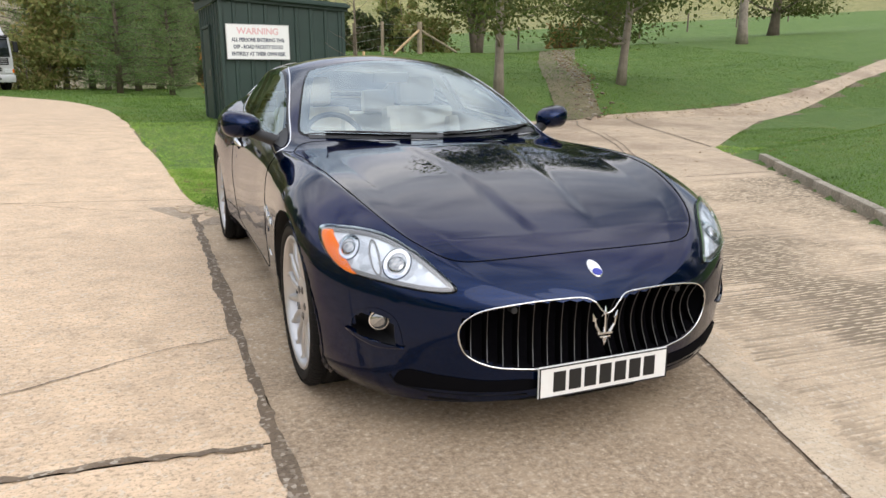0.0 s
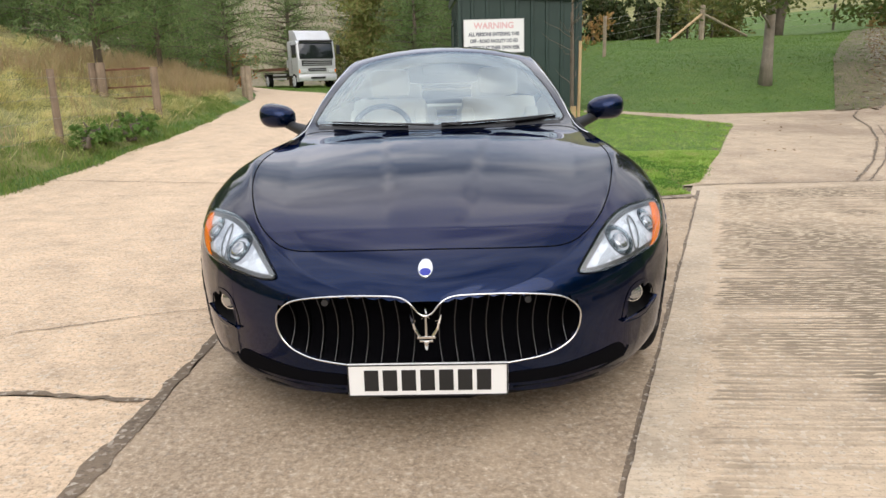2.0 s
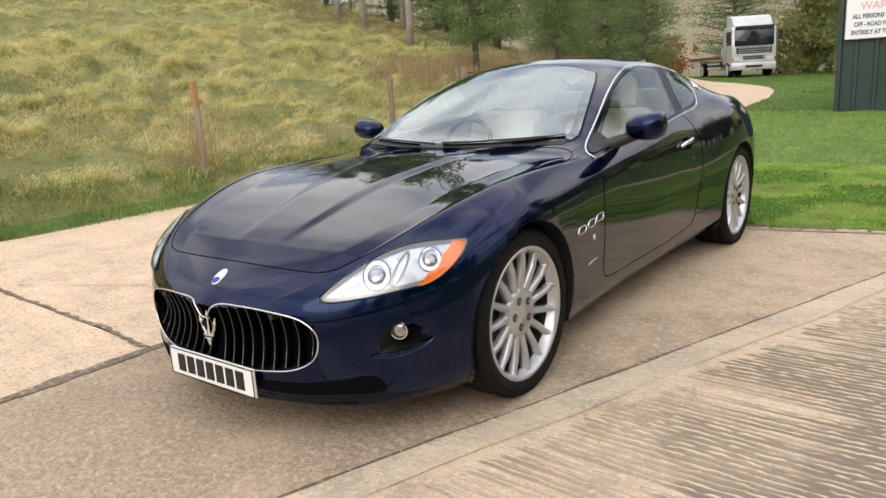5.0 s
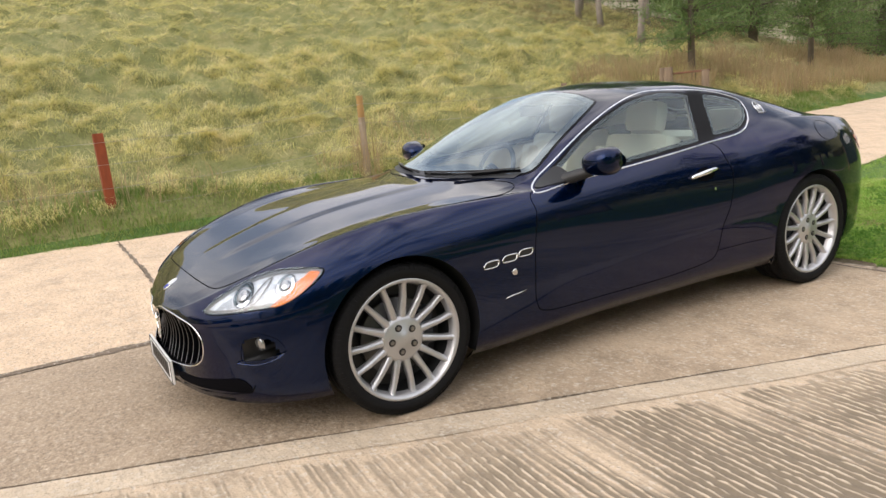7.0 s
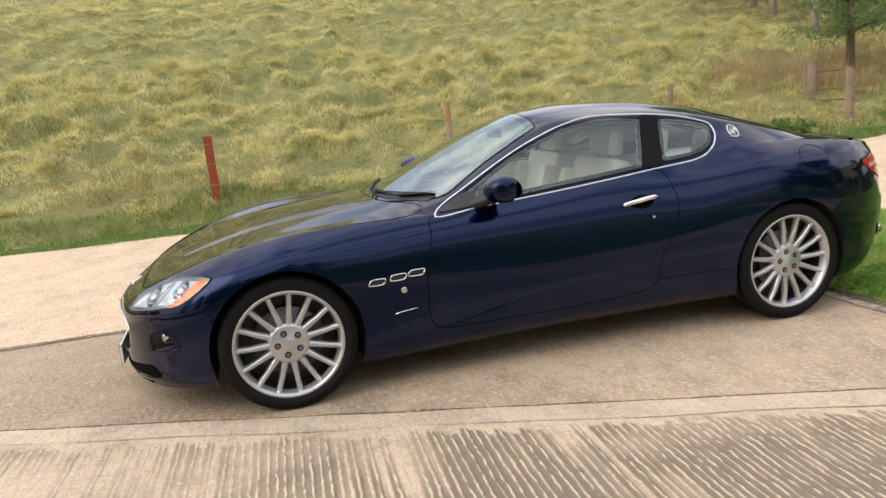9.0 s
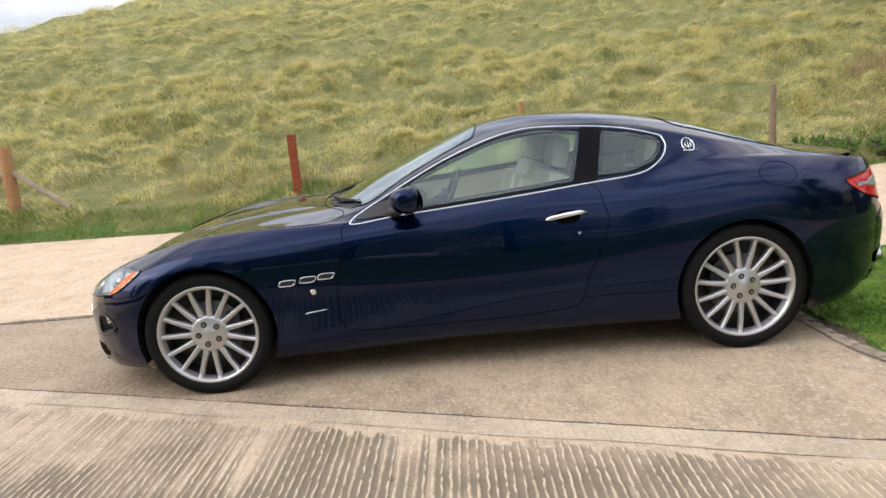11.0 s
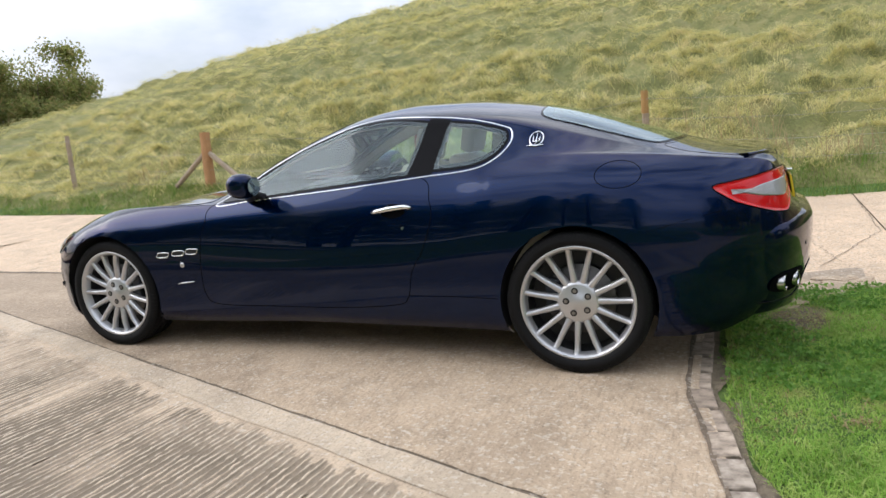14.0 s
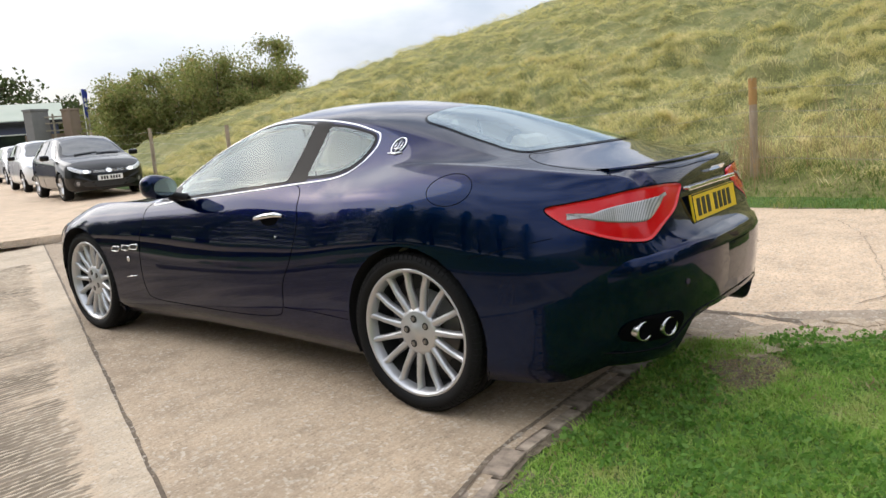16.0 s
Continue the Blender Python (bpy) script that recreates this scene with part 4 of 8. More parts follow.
def shrink(o, d):
    """The outline drawn in by d metres."""
    t = np.roll(o, -1, 0) - np.roll(o, 1, 0)
    t /= np.linalg.norm(t, axis=1, keepdims=True) + 1e-9
    area = 0.5 * np.sum(o[:, 0] * np.roll(o[:, 1], -1) - np.roll(o[:, 0], -1) * o[:, 1])
    nrm = np.stack([-t[:, 1], t[:, 0]], 1) * (1 if area > 0 else -1)
    return o + d * nrm


yz, xy, xz = np.stack([cy, cz], -1), np.stack([cx, cy], -1), np.stack([cx, cz], -1)
sides = np.abs(cx) > .45
gone |= sides & (inside(shrink(SIDE_GLASS, .012), yz) | inside(shrink(QUARTER, .012), yz)) & (cz > .86)
gone |= inside(shrink(WS, .020), xy) & (cn[..., 2] > .2) & (cy < .3)
gone |= inside(shrink(RW, .020), xy) & (cn[..., 2] > .2)
gone |= inside(shrink(GRILLE, .004), xz) & (cy < -1.9)
FOG = closed_curve([(.672, .372), (.692, .448), (.738, .474), (.792, .452), (.808, .404), (.786, .358), (.735, .340), (.682, .346)], 56)
for _s in (1, -1):
    gone |= inside(shrink(FOG, .010), np.stack([cx * _s, cz], -1)) & (cy < -1.6)
kind_ = np.zeros(cx.shape, int)
kind_[inside(HOOD, xy) & (cn[..., 2] > .15) & (cz > .55)] = 1
kind_[inside(BOOT, xy) & (cn[..., 2] > .3) & (cz > .9)] = 2
indoor = inside(DOOR, yz) & (np.abs(cx) > .7)
kind_[indoor & (cx > 0)] = 3
kind_[indoor & (cx < 0)] = 4
flat_v, flat_n = gv.reshape(-1, 3), car_n.reshape(-1, 3)


def panel(name, k, label):
    idx = np.argwhere((kind_ == k) & ~gone)
    f = np.stack([idx[:, 0] * nF + idx[:, 1], idx[:, 0] * nF + idx[:, 1] + 1, (idx[:, 0] + 1) * nF + idx[:, 1] + 1, (idx[:, 0] + 1) * nF + idx[:, 1]], 1)
    used, inv = np.unique(f, return_inverse=True)
    f = inv.reshape(f.shape)[:, ::-1]
    return mesh_object(name, flat_v[used], f, M["paint"], car, label, True, flat_n[used])


body = panel("body", 0, "")
hood = panel("hood", 1, "")
boot_lid = panel("boot_lid", 2, "")
door = panel("door", 3, "")
door_far = panel("door", 4, "")

# the tail's last section is closed
_ring = car_v[-1]
_half = nF // 2
_cols = np.linspace(0, 1, 13)
_cap = np.array([[_ring[j] * (1 - u) + _ring[nF - 1 - j] * u + np.array((0, .016 * math.sin(math.pi * u), 0)) for u in _cols] for j in range(_half)])
_faces = [(j * 13 + i, j * 13 + i + 1, j * 13 + i + 14, j * 13 + i + 13) for j in range(_half - 1) for i in range(12)]
_pts = _cap.reshape(-1, 3)
_faces = [f if np.cross(_pts[f[1]] - _pts[f[0]], _pts[f[3]] - _pts[f[0]])[1] > 0 else f[::-1] for f in _faces]
mesh_object("bumper_middle", _pts, _faces, M["paint"], car, "", True, [tuple(Vector((_q[0] * .5, 1, (_q[2] - .50) * 1.2)).normalized()) for _q in _pts])


def strip(name, outer, inner, cast, material, parent, lift=0.003, rows=3, label=""):
    """A band between two closed outlines of equal length, laid on the body."""
    n = len(outer)
    vs, ns, fs = [], [], []
    for k in range(rows + 1):
        for a, b in zip(outer, inner):
            h, m = cast(*(np.array(a) + (np.array(b) - np.array(a)) * k / rows), lift)
            vs.append(h)
            ns.append(m)
    for k in range(rows):
        for j in range(n):
            fs.append((k * n + j, k * n + (j + 1) % n, (k + 1) * n + (j + 1) % n, (k + 1) * n + j))
    f0 = fs[0]
    if (Vector(vs[f0[1]]) - Vector(vs[f0[0]])).cross(Vector(vs[f0[2]]) - Vector(vs[f0[0]])).dot(ns[f0[0]]) < 0:
        fs = [f[::-1] for f in fs]
    return mesh_object(name, vs, fs, material, parent, label, True, ns)


def ellipse(cx_, cy_, rx_, ry_, n=40, lean=0.0, power=2.0):
    out = []
    for k in range(n):
        a = 2 * math.pi * k / n
        c, s_ = math.cos(a), math.sin(a)
        u = rx_ * math.copysign(abs(c) ** (2 / power), c)
        v = ry_ * math.copysign(abs(s_) ** (2 / power), s_)
        out.append((cx_ + u + lean * v, cy_ + v))
    return np.array(out)


def sided(sx):
    return lambda y, z, lift=0.0: side_pt(y, z, sx, lift)


def lathe(profile, n, axis_x, sx, centre):
    """Turns rows of (distance along x from axis_x outwards, radius) round the axle through centre."""
    vs, fs = [], []
    k = len(profile)
    for i in range(n):
        a = 2 * math.pi * i / n
        for d, r in profile:
            vs.append((sx * (axis_x + d), centre[0] + r * math.cos(a), centre[1] + r * math.sin(a)))
    for i in range(n):
        for j in range(k - 1):
            i2 = (i + 1) % n
            f = (i * k + j, i * k + j + 1, i2 * k + j + 1, i2 * k + j)
            fs.append(f if sx > 0 else f[::-1])
    return vs, fs


def make_wheel(sx, ay, r, half_w, cxw, turn):
    """One wheel: tyre, rim with fifteen spokes, bolts, disc."""
    w = thing("wheel", "", "")
    w.parent = car
    for k in ("label", "category"):
        if k in w:
            del w[k]
    c = (ay, r)
    rim_r = r * 0.802
    prof = [(-half_w * .9, rim_r - .004), (-half_w, rim_r + .03), (-half_w * .93, r - .012), (-half_w * .80, r - .002)]
    for g in (-.45, 0, .45):
        prof += [(half_w * (g - .08), r), (half_w * (g - .06), r - .009), (half_w * (g + .06), r - .009), (half_w * (g + .08), r)]
    prof += [(half_w * .80, r - .002), (half_w * .93, r - .012), (half_w * 1.0, rim_r + .034), (half_w * 1.005, rim_r + .026), (half_w * .97, rim_r + .012), (half_w * .90, rim_r - .004), (half_w * .60, rim_r - .010)]
    vs, fs = lathe(prof, 72, cxw, sx, c)
    tyre = mesh_object("tyre", vs, fs, M["rubber"], w)
    vs, fs = [], []
    for i in range(84):                       # tread blocks on the shoulder
        a = 2 * math.pi * (i + .5) / 84
        q = []
        for da in (-.018, .018):
            for d, rr in ((half_w * .62, r + .0015), (half_w * .82, r - .001), (half_w * .95, r - .012), (half_w * 1.0, r - .026)):
                aa = a + da - d * .35
                q.append((sx * (cxw + d), c[0] + rr * math.cos(aa), c[1] + rr * math.sin(aa)))
                q.append((sx * (cxw + d * .985), c[0] + (rr - .007) * math.cos(aa), c[1] + (rr - .007) * math.sin(aa)))
        b = len(vs)
        vs += q
        for j in range(3):
            fs.append((b + 2 * j, b + 2 * j + 2, b + 8 + 2 * j + 2, b + 8 + 2 * j))
            fs.append((b + 2 * j, b + 2 * j + 1, b + 2 * j + 3, b + 2 * j + 2))
            fs.append((b + 8 + 2 * j, b + 8 + 2 * j + 2, b + 8 + 2 * j + 3, b + 8 + 2 * j + 1))
    mesh_object("tread", vs, fs, M["rubber"], w, smooth=False)
    face = half_w * .80
    vs, fs = lathe([(face - .015, rim_r - .002), (face + .012, rim_r + .002), (face + .018, rim_r - .004), (face + .014, rim_r - .014), (face - .004, rim_r - .022), (face - .03, rim_r - .030)], 72, cxw, sx, c)
    rim = mesh_object("rim", vs, fs, M["alloy"], w)
    vs, fs = lathe([(face - .03, rim_r - .030), (-half_w * .7, rim_r - .040)], 48, cxw, sx, c)
    mesh_object("barrel", vs, fs, M["barrel"], rim, "dark inner barrel of the rim")
    hub = face - .012
    vs, fs = lathe([(hub - .05, .092), (hub - .012, .106), (hub - .002, .099), (hub + .004, .084), (hub + .004, .038), (hub + .009, .032), (hub + .010, 0.0005)], 40, cxw, sx, c)
    mesh_object("hub", vs, fs, M["alloy"], rim)
    for i in range(15):
        a = turn + 2 * math.pi * i / 15
        e, t = Vector((0, math.cos(a), math.sin(a))), Vector((0, -math.sin(a), math.cos(a)))
        q = []
        for rr, wd, d in ((.080, .0205, hub - .006), (.125, .0165, hub + .000), (.19, .0140, hub + .008), (rim_r - .030, .0145, hub + .004), (rim_r - .012, .0165, face + .006)):
            for uu, dd in ((-1, -.026), (-.92, -.006), (-.45, .003), (.45, .003), (.92, -.006), (1, -.026)):
                p = Vector((0, c[0], c[1])) + e * rr + t * (wd * uu)
                q.append((sx * (cxw + d + dd), p.y, p.z))
        f = []
        for k in range(4):
            for j in range(5):
                g = (k * 6 + j, k * 6 + j + 1, (k + 1) * 6 + j + 1, (k + 1) * 6 + j)
                f.append(g[::-1] if sx > 0 else g)
        mesh_object("spoke", q, f, M["alloy"], rim)
    for i in range(5):
        a = turn + .5 + 2 * math.pi * i / 5
        y, z = c[0] + .058 * math.cos(a), c[1] + .058 * math.sin(a)
        # black disc paints the shade of a recess not cut into the hub
        part("bolt_well", cyl_bm(.0165, .0165, (sx * (cxw + hub - .004), y, z), (sx * (cxw + hub + .0055), y, z), 16), M["black"], rim, "dark bolt recess")
        part("bolt", cyl_bm(.0105, .0095, (sx * (cxw + hub + .005), y, z), (sx * (cxw + hub + .010), y, z), 6), M["disc"], rim, "steel wheel bolt")
    vs, fs = lathe([(0.0, .175), (.018, .175), (.020, .172), (.020, .085), (.03, .08), (.03, 0.001)], 48, cxw, sx, c)
    mesh_object("brake_disc", vs, fs, M["disc_dark"], w, "drilled brake disc")
    cal = bmesh.new()
    box(cal, (.075, .075, .17), Matrix.Translation((sx * (cxw + .02), ay + (.13 if ay < 0 else -.13), r + .02)), .012)
    part("caliper", cal, M["dash"], w, "dark brake caliper")
    vs, fs = lathe([(-.02, rim_r - .03), (-.02, .0005)], 32, cxw, sx, c)
    mesh_object("backplate", vs, fs, M["black"], w)
    return w


for sx in (1, -1):
    make_wheel(sx, AXF, RF, .118, .783, .21)
    make_wheel(sx, AXR, RR, .132, .776, .05)
    for ay, r, R in ((AXF, RF, RF + .040), (AXR, RR, RR + .033)):
        n, vs, fs = 40, [], []
        for i in range(n + 1):
            a = math.pi * (1.12 - 1.24 * i / n)
            py, pz = ay + R * math.cos(a), r + R * math.sin(a)
            for x in (.50, abs(side_pt(py, max(pz, .25), 1)[0].x) - .004):
                vs.append((sx * x, py, pz))
        fs = [(2 * i, 2 * i + 1, 2 * i + 3, 2 * i + 2) for i in range(n)]
        vs.append((sx * .50, ay, r))
        fs += [(2 * i, 2 * i + 2, len(vs) - 1) for i in range(n)]
        mesh_object("wheel_arch_liner", vs, fs, M["black"], car, "black wheel arch liner")

# underside
vs = []
uy = np.concatenate([np.linspace(-2.30, 2.48, 50)])
for y in uy:
    g = float(spline(CAR_Y["W"], y)) - .08
    if abs(y - AXF) < .40 or abs(y - AXR) < .41:
        g = min(g, .52)
    z = float(spline(CAR_Y["zb"], y)) + .012
    vs += [(-g, y, z), (g, y, z)]
mesh_object("underbody", vs, [(2 * i, 2 * i + 2, 2 * i + 3, 2 * i + 1) for i in range(len(uy) - 1)], M["black"], car)

# panel gaps
def gap(name, pts, cast, closed=False, r=.0028):
    return trim(name, pts, cast, r, M["shut"], car, -.0006, closed, "", 5)


gap("hood_gap", HOOD, top_pt, True)
gap("boot_gap", BOOT, top_pt, True, .0022)
for sx in (1, -1):
    gap("door_gap", DOOR[:int(len(DOOR) * 14.2 / 17)], sided(sx))
    gap("sill_gap", [(.585, .369), (.83, .372), (1.075, .368)], sided(sx), r=.002)
    gap("bumper_gap", [(1.80, .70), (1.87, .715), (1.965, .741), (2.06, .762), (2.12, .775)], sided(sx), r=.002)
    gap("wing_gap", [(-1.86, .575), (-1.83, .585), (-1.80, .592)], sided(sx), r=.002)
    gap("fuel_flap_gap", ellipse(1.673, .957, .105, .060, 48), sided(sx), True, .0022) if sx > 0 else None

# glazing
for sx in (1, -1):
    sc = sided(sx)
    g = patch("side_window", SIDE_GLASS, sc, M["glass"], car, .0035, 16, label="clear side window")
    g.visible_shadow = False
    q = patch("quarter_window", QUARTER, sc, M["glass"], car, .0035, 12, label="clear rear quarter window")
    q.visible_shadow = False
    strip("window_seal", shrink(SIDE_GLASS, -.012), shrink(SIDE_GLASS, .020), sc, M["gloss_black"], car, .002)
    strip("window_seal", shrink(QUARTER, -.012), shrink(QUARTER, .020), sc, M["gloss_black"], car, .002)
    bp = [(.578, .983), (.640, .985), (.712, .992), (.745, 1.13), (.782, 1.262), (.72, 1.27), (.660, 1.276), (.625, 1.14)]
    patch("pillar_cover", np.array(sum([[tuple(np.array(a) + (np.array(b) - np.array(a)) * k / 6) for k in range(6)] for a, b in zip(bp, bp[1:] + bp[:1])], [])), sc, M["gloss_black"], car, .0026, 6, label="black pillar cover")
    mq = [(-.63, .884), (-.50, .892), (-.40, .90), (-.43, .955), (-.47, .965), (-.55, .93)]
    patch("mirror_sail", closed_curve(mq, 48), sc, M["black"], car, .004, 5)
    tube_object("window_chrome", [sc(*q2, -.0026)[0] for q2 in DLO], .0048, M["chrome"], car, "bright chrome window surround", 8, True)
ws = patch("windscreen", WS, top_pt, M["screen"], car, .004, 18, label="sloping windscreen reflecting pale sky")
ws.visible_shadow = False
strip("windscreen_border", shrink(WS, -.012), shrink(WS, .045), top_pt, M["gloss_black"], car, .0022, 4)
rw = patch("rear_window", RW, top_pt, M["screen"], car, .004, 16, label="sloping rear window")
rw.visible_shadow = False
strip("rear_window_border", shrink(RW, -.012), shrink(RW, .05), top_pt, M["gloss_black"], car, .0022, 4)

# front: grille, chrome surround, bars, emblem, plate
def grille_edge(k=140):
    out = []
    for x, z in closed_curve([(.0, .452), (.022, .462), (.055, .498), (.11, .512), (.26, .511), (.40, .495), (.47, .470), (.507, .42), (.488, .345), (.42, .300), (.30, .281), (.0, .268), (-.30, .281), (-.42, .300), (-.488, .345), (-.507, .42), (-.47, .470), (-.40, .495), (-.26, .511), (-.11, .512), (-.055, .498), (-.022, .462)], k):
        out.append((x, z))
    return out


def nose_y(x):
    return float(spline([(0, -2.318), (.15, -2.312), (.30, -2.292), (.42, -2.262), (.52, -2.215), (.62, -2.13)], abs(x)))


edge = grille_edge(220)
tube_object("grille_surround", [(x, min(nose_y(x), front_pt(x * 1.015, .39 + (z - .39) * 1.05)[0].y) - .003, z) for x, z in edge], .0032, M["chrome"], car, "chrome grille surround", 8, True)
n = len(edge)
vs = [(x * s, nose_y(x) + d, .39 + (z - .39) * s) for d, s in ((.002, 1.015), (.03, .99), (.11, .93)) for x, z in edge]
fs = [(k * n + j, k * n + (j + 1) % n, (k + 1) * n + (j + 1) % n, (k + 1) * n + j) for k in range(2) for j in range(n)]
vs.append((0, -2.19, .39))
fs += [(2 * n + j, 2 * n + (j + 1) % n, len(vs) - 1) for j in range(n)]
mesh_object("grille_cavity", vs, [f[::-1] for f in fs], M["shut"], car, "black grille opening")
poly_edge = np.array(edge)


def grille_span(x):
    zs_ = []
    for (x0, z0), (x1, z1) in zip(poly_edge, np.roll(poly_edge, -1, 0)):
        if (x0 - x) * (x1 - x) <= 0 and x0 != x1:
            zs_.append(z0 + (z1 - z0) * (x - x0) / (x1 - x0))
    return min(zs_), max(zs_)


for k in range(-9, 10):
    x = k * .0515 + (.0 if k else .0)
    if abs(x) > .49 or k == 0:
        continue
    z0, z1 = grille_span(x)
    vs = []
    for i in range(13):
        t = i / 12
        z = z0 + (z1 - z0) * t
        bow = .030 * math.sin(math.pi * t)
        lean = .012 * math.sin(math.pi * t) * (-1 if x > 0 else 1)
        y = nose_y(x) + .006 + bow
        vs += [(x + lean - .0016, y, z), (x + lean, y - .003, z), (x + lean + .0016, y, z), (x + lean + .003, y + .035, z), (x + lean - .003, y + .035, z)]
    fs = [(5 * i + j, 5 * i + (j + 1) % 5, 5 * i + 5 + (j + 1) % 5, 5 * i + 5 + j) for i in range(12) for j in range(5)]
    me_bar = mesh_object("grille_bar", vs, fs, [M["shut"], M["bar_edge"]], car, "thin dark grille bar with bright edge")
    for p_ in me_bar.data.polygons:
        p_.material_index = 1 if p_.index % 5 in (0, 1) else 0
# emblem: a plain three-pronged shape
em = bmesh.new()
ey = nose_y(0) - .006
cyl(em, .0035, .0055, (0, ey, .452), (0, ey, .380), 8)
cyl(em, .0085, .001, (0, ey, .446), (0, ey, .474), 6)
for s in (-1, 1):
    cyl(em, .0022, .0010, (s * .004, ey, .446), (s * .013, ey, .438), 6)
    cyl(em, .0042, .0055, (s * .042, ey, .428), (s * .036, ey, .402), 8)
    cyl(em, .0055, .0060, (s * .036, ey, .404), (s * .020, ey, .378), 8)
    cyl(em, .0075, .001, (s * .0415, ey, .424), (s * .050, ey, .452), 6)
    cyl(em, .0022, .0010, (s * .043, ey, .432), (s * .030, ey, .430), 6)
box(em, (.060, .012, .010), Matrix.Translation((0, ey, .376)), .003)
box(em, (.044, .014, .008), Matrix.Translation((0, ey, .364)), .003)
cyl(em, .012, .007, (0, ey, .362), (0, ey, .344), 10)
cyl(em, .009, .003, (0, ey, .345), (0, ey, .332), 8)
part("grille_emblem", em, M["chrome"], car, "chrome three-pronged emblem", True)


def badge_cast(u, v, lift=0.0):
    return front_pt(u, v, lift)


patch("nose_badge", ellipse(0, .583, .024, .022, 36), badge_cast, M["chrome"], car, .004, 5, thick=.004, label="small oval nose badge")
nb = bpy.data.objects["nose_badge"]
patch("badge_field", ellipse(0, .585, .0205, .0175, 30), badge_cast, M["badge_white"], nb, .0058, 4)
patch("badge_band", ellipse(0, .5735, .0185, .0085, 30), badge_cast, M["badge_blue"], nb, .0062, 4)
for s in (-1, 1):
    px, pz = s * .33, .485
    part("parking_sensor", cyl_bm(.012, .011, (px, nose_y(px) + .03, pz), (px, nose_y(px) - .002, pz), 16), M["black"], car, "round parking sensor", True)


def number_plate(name, y, z, lean, material, label, bars, sgn):
    """A plate with raised bars in place of its characters."""
    m = Matrix.Translation((0, y, z)) @ Matrix.Rotation(radians(lean), 4, "X")
    pl = part(name, box_bm((.522, .012, .113), m, .003), material, car, label)
    fr = bmesh.new()
    for sz, p in (((.522, .004, .004), (0, 0, .053)), ((.522, .004, .004), (0, 0, -.053)), ((.004, .004, .11), (.258, 0, 0)), ((.004, .004, .11), (-.258, 0, 0))):
        box(fr, sz, m @ Matrix.Translation(Vector(p) + Vector((0, sgn * .006, 0))))
    part("plate_rim", fr, M["ink"], pl, "thin dark rim")
    for x, w in bars:
        part("character_bar", box_bm((w, .003, .072), m @ Matrix.Translation((x, sgn * .0068, 0)), .001), M["ink"], pl, "black bar")
    return pl


number_plate("front_plate", -2.337, .235, 0, M["plate_white"], "white plate with seven black bars", [(-.183 + .061 * i, .047) for i in range(7)], -1)
number_plate("rear_plate", 2.440, .812, 9, M["plate_yellow"], "yellow plate with black bars", [(-.165 + .056 * i + (.03 if i > 3 else 0), .036) for i in range(7)], 1)

# lower front intake and lip
low = [(-.68, .215), (-.55, .205), (-.40, .200), (-.26, .205), (-.26, .240), (-.42, .245), (-.56, .262), (-.66, .272)]
for s in (-1, 1):
    o = closed_curve([(s * x, z) for x, z in low], 64)
    patch("lower_intake", o, front_pt, M["shut"], car, .002, 6, label="black mesh intake")
    tube_object("intake_line", [front_pt(s * x, z, .002)[0] for x, z in ((.70, .245), (.68, .212), (.60, .195), (.45, .186), (.28, .186))], .003, M["gloss_black"], car)
tube_object("front_lip", [(x, float(front_pt(x, .19)[0].y) + .022, .168) for x in np.linspace(-.58, .58, 40)], .012, M["gloss_black"], car, "black lower lip", 8)

# headlights
M["fog_glass"] = Mat("fog_lamp_glass", (0.34, 0.35, 0.36), 0.08, 0.8, Coat_Weight=1.0).m
M["lamp_dark"] = Mat("projector_glass", (0.10, 0.11, 0.13), 0.05, 0.6, Coat_Weight=1.0).m
HT, HD = Vector((.83, .55, 0)).normalized(), Vector((-.55, .83, 0)).normalized()


def head_cast(sx):
    def f(s, z, lift=0.0):
        p = HT * (s / 0.9957) - HD * 3
        return on_car((sx * p.x, p.y, z), (sx * HD.x, HD.y, 0), lift)
    return f


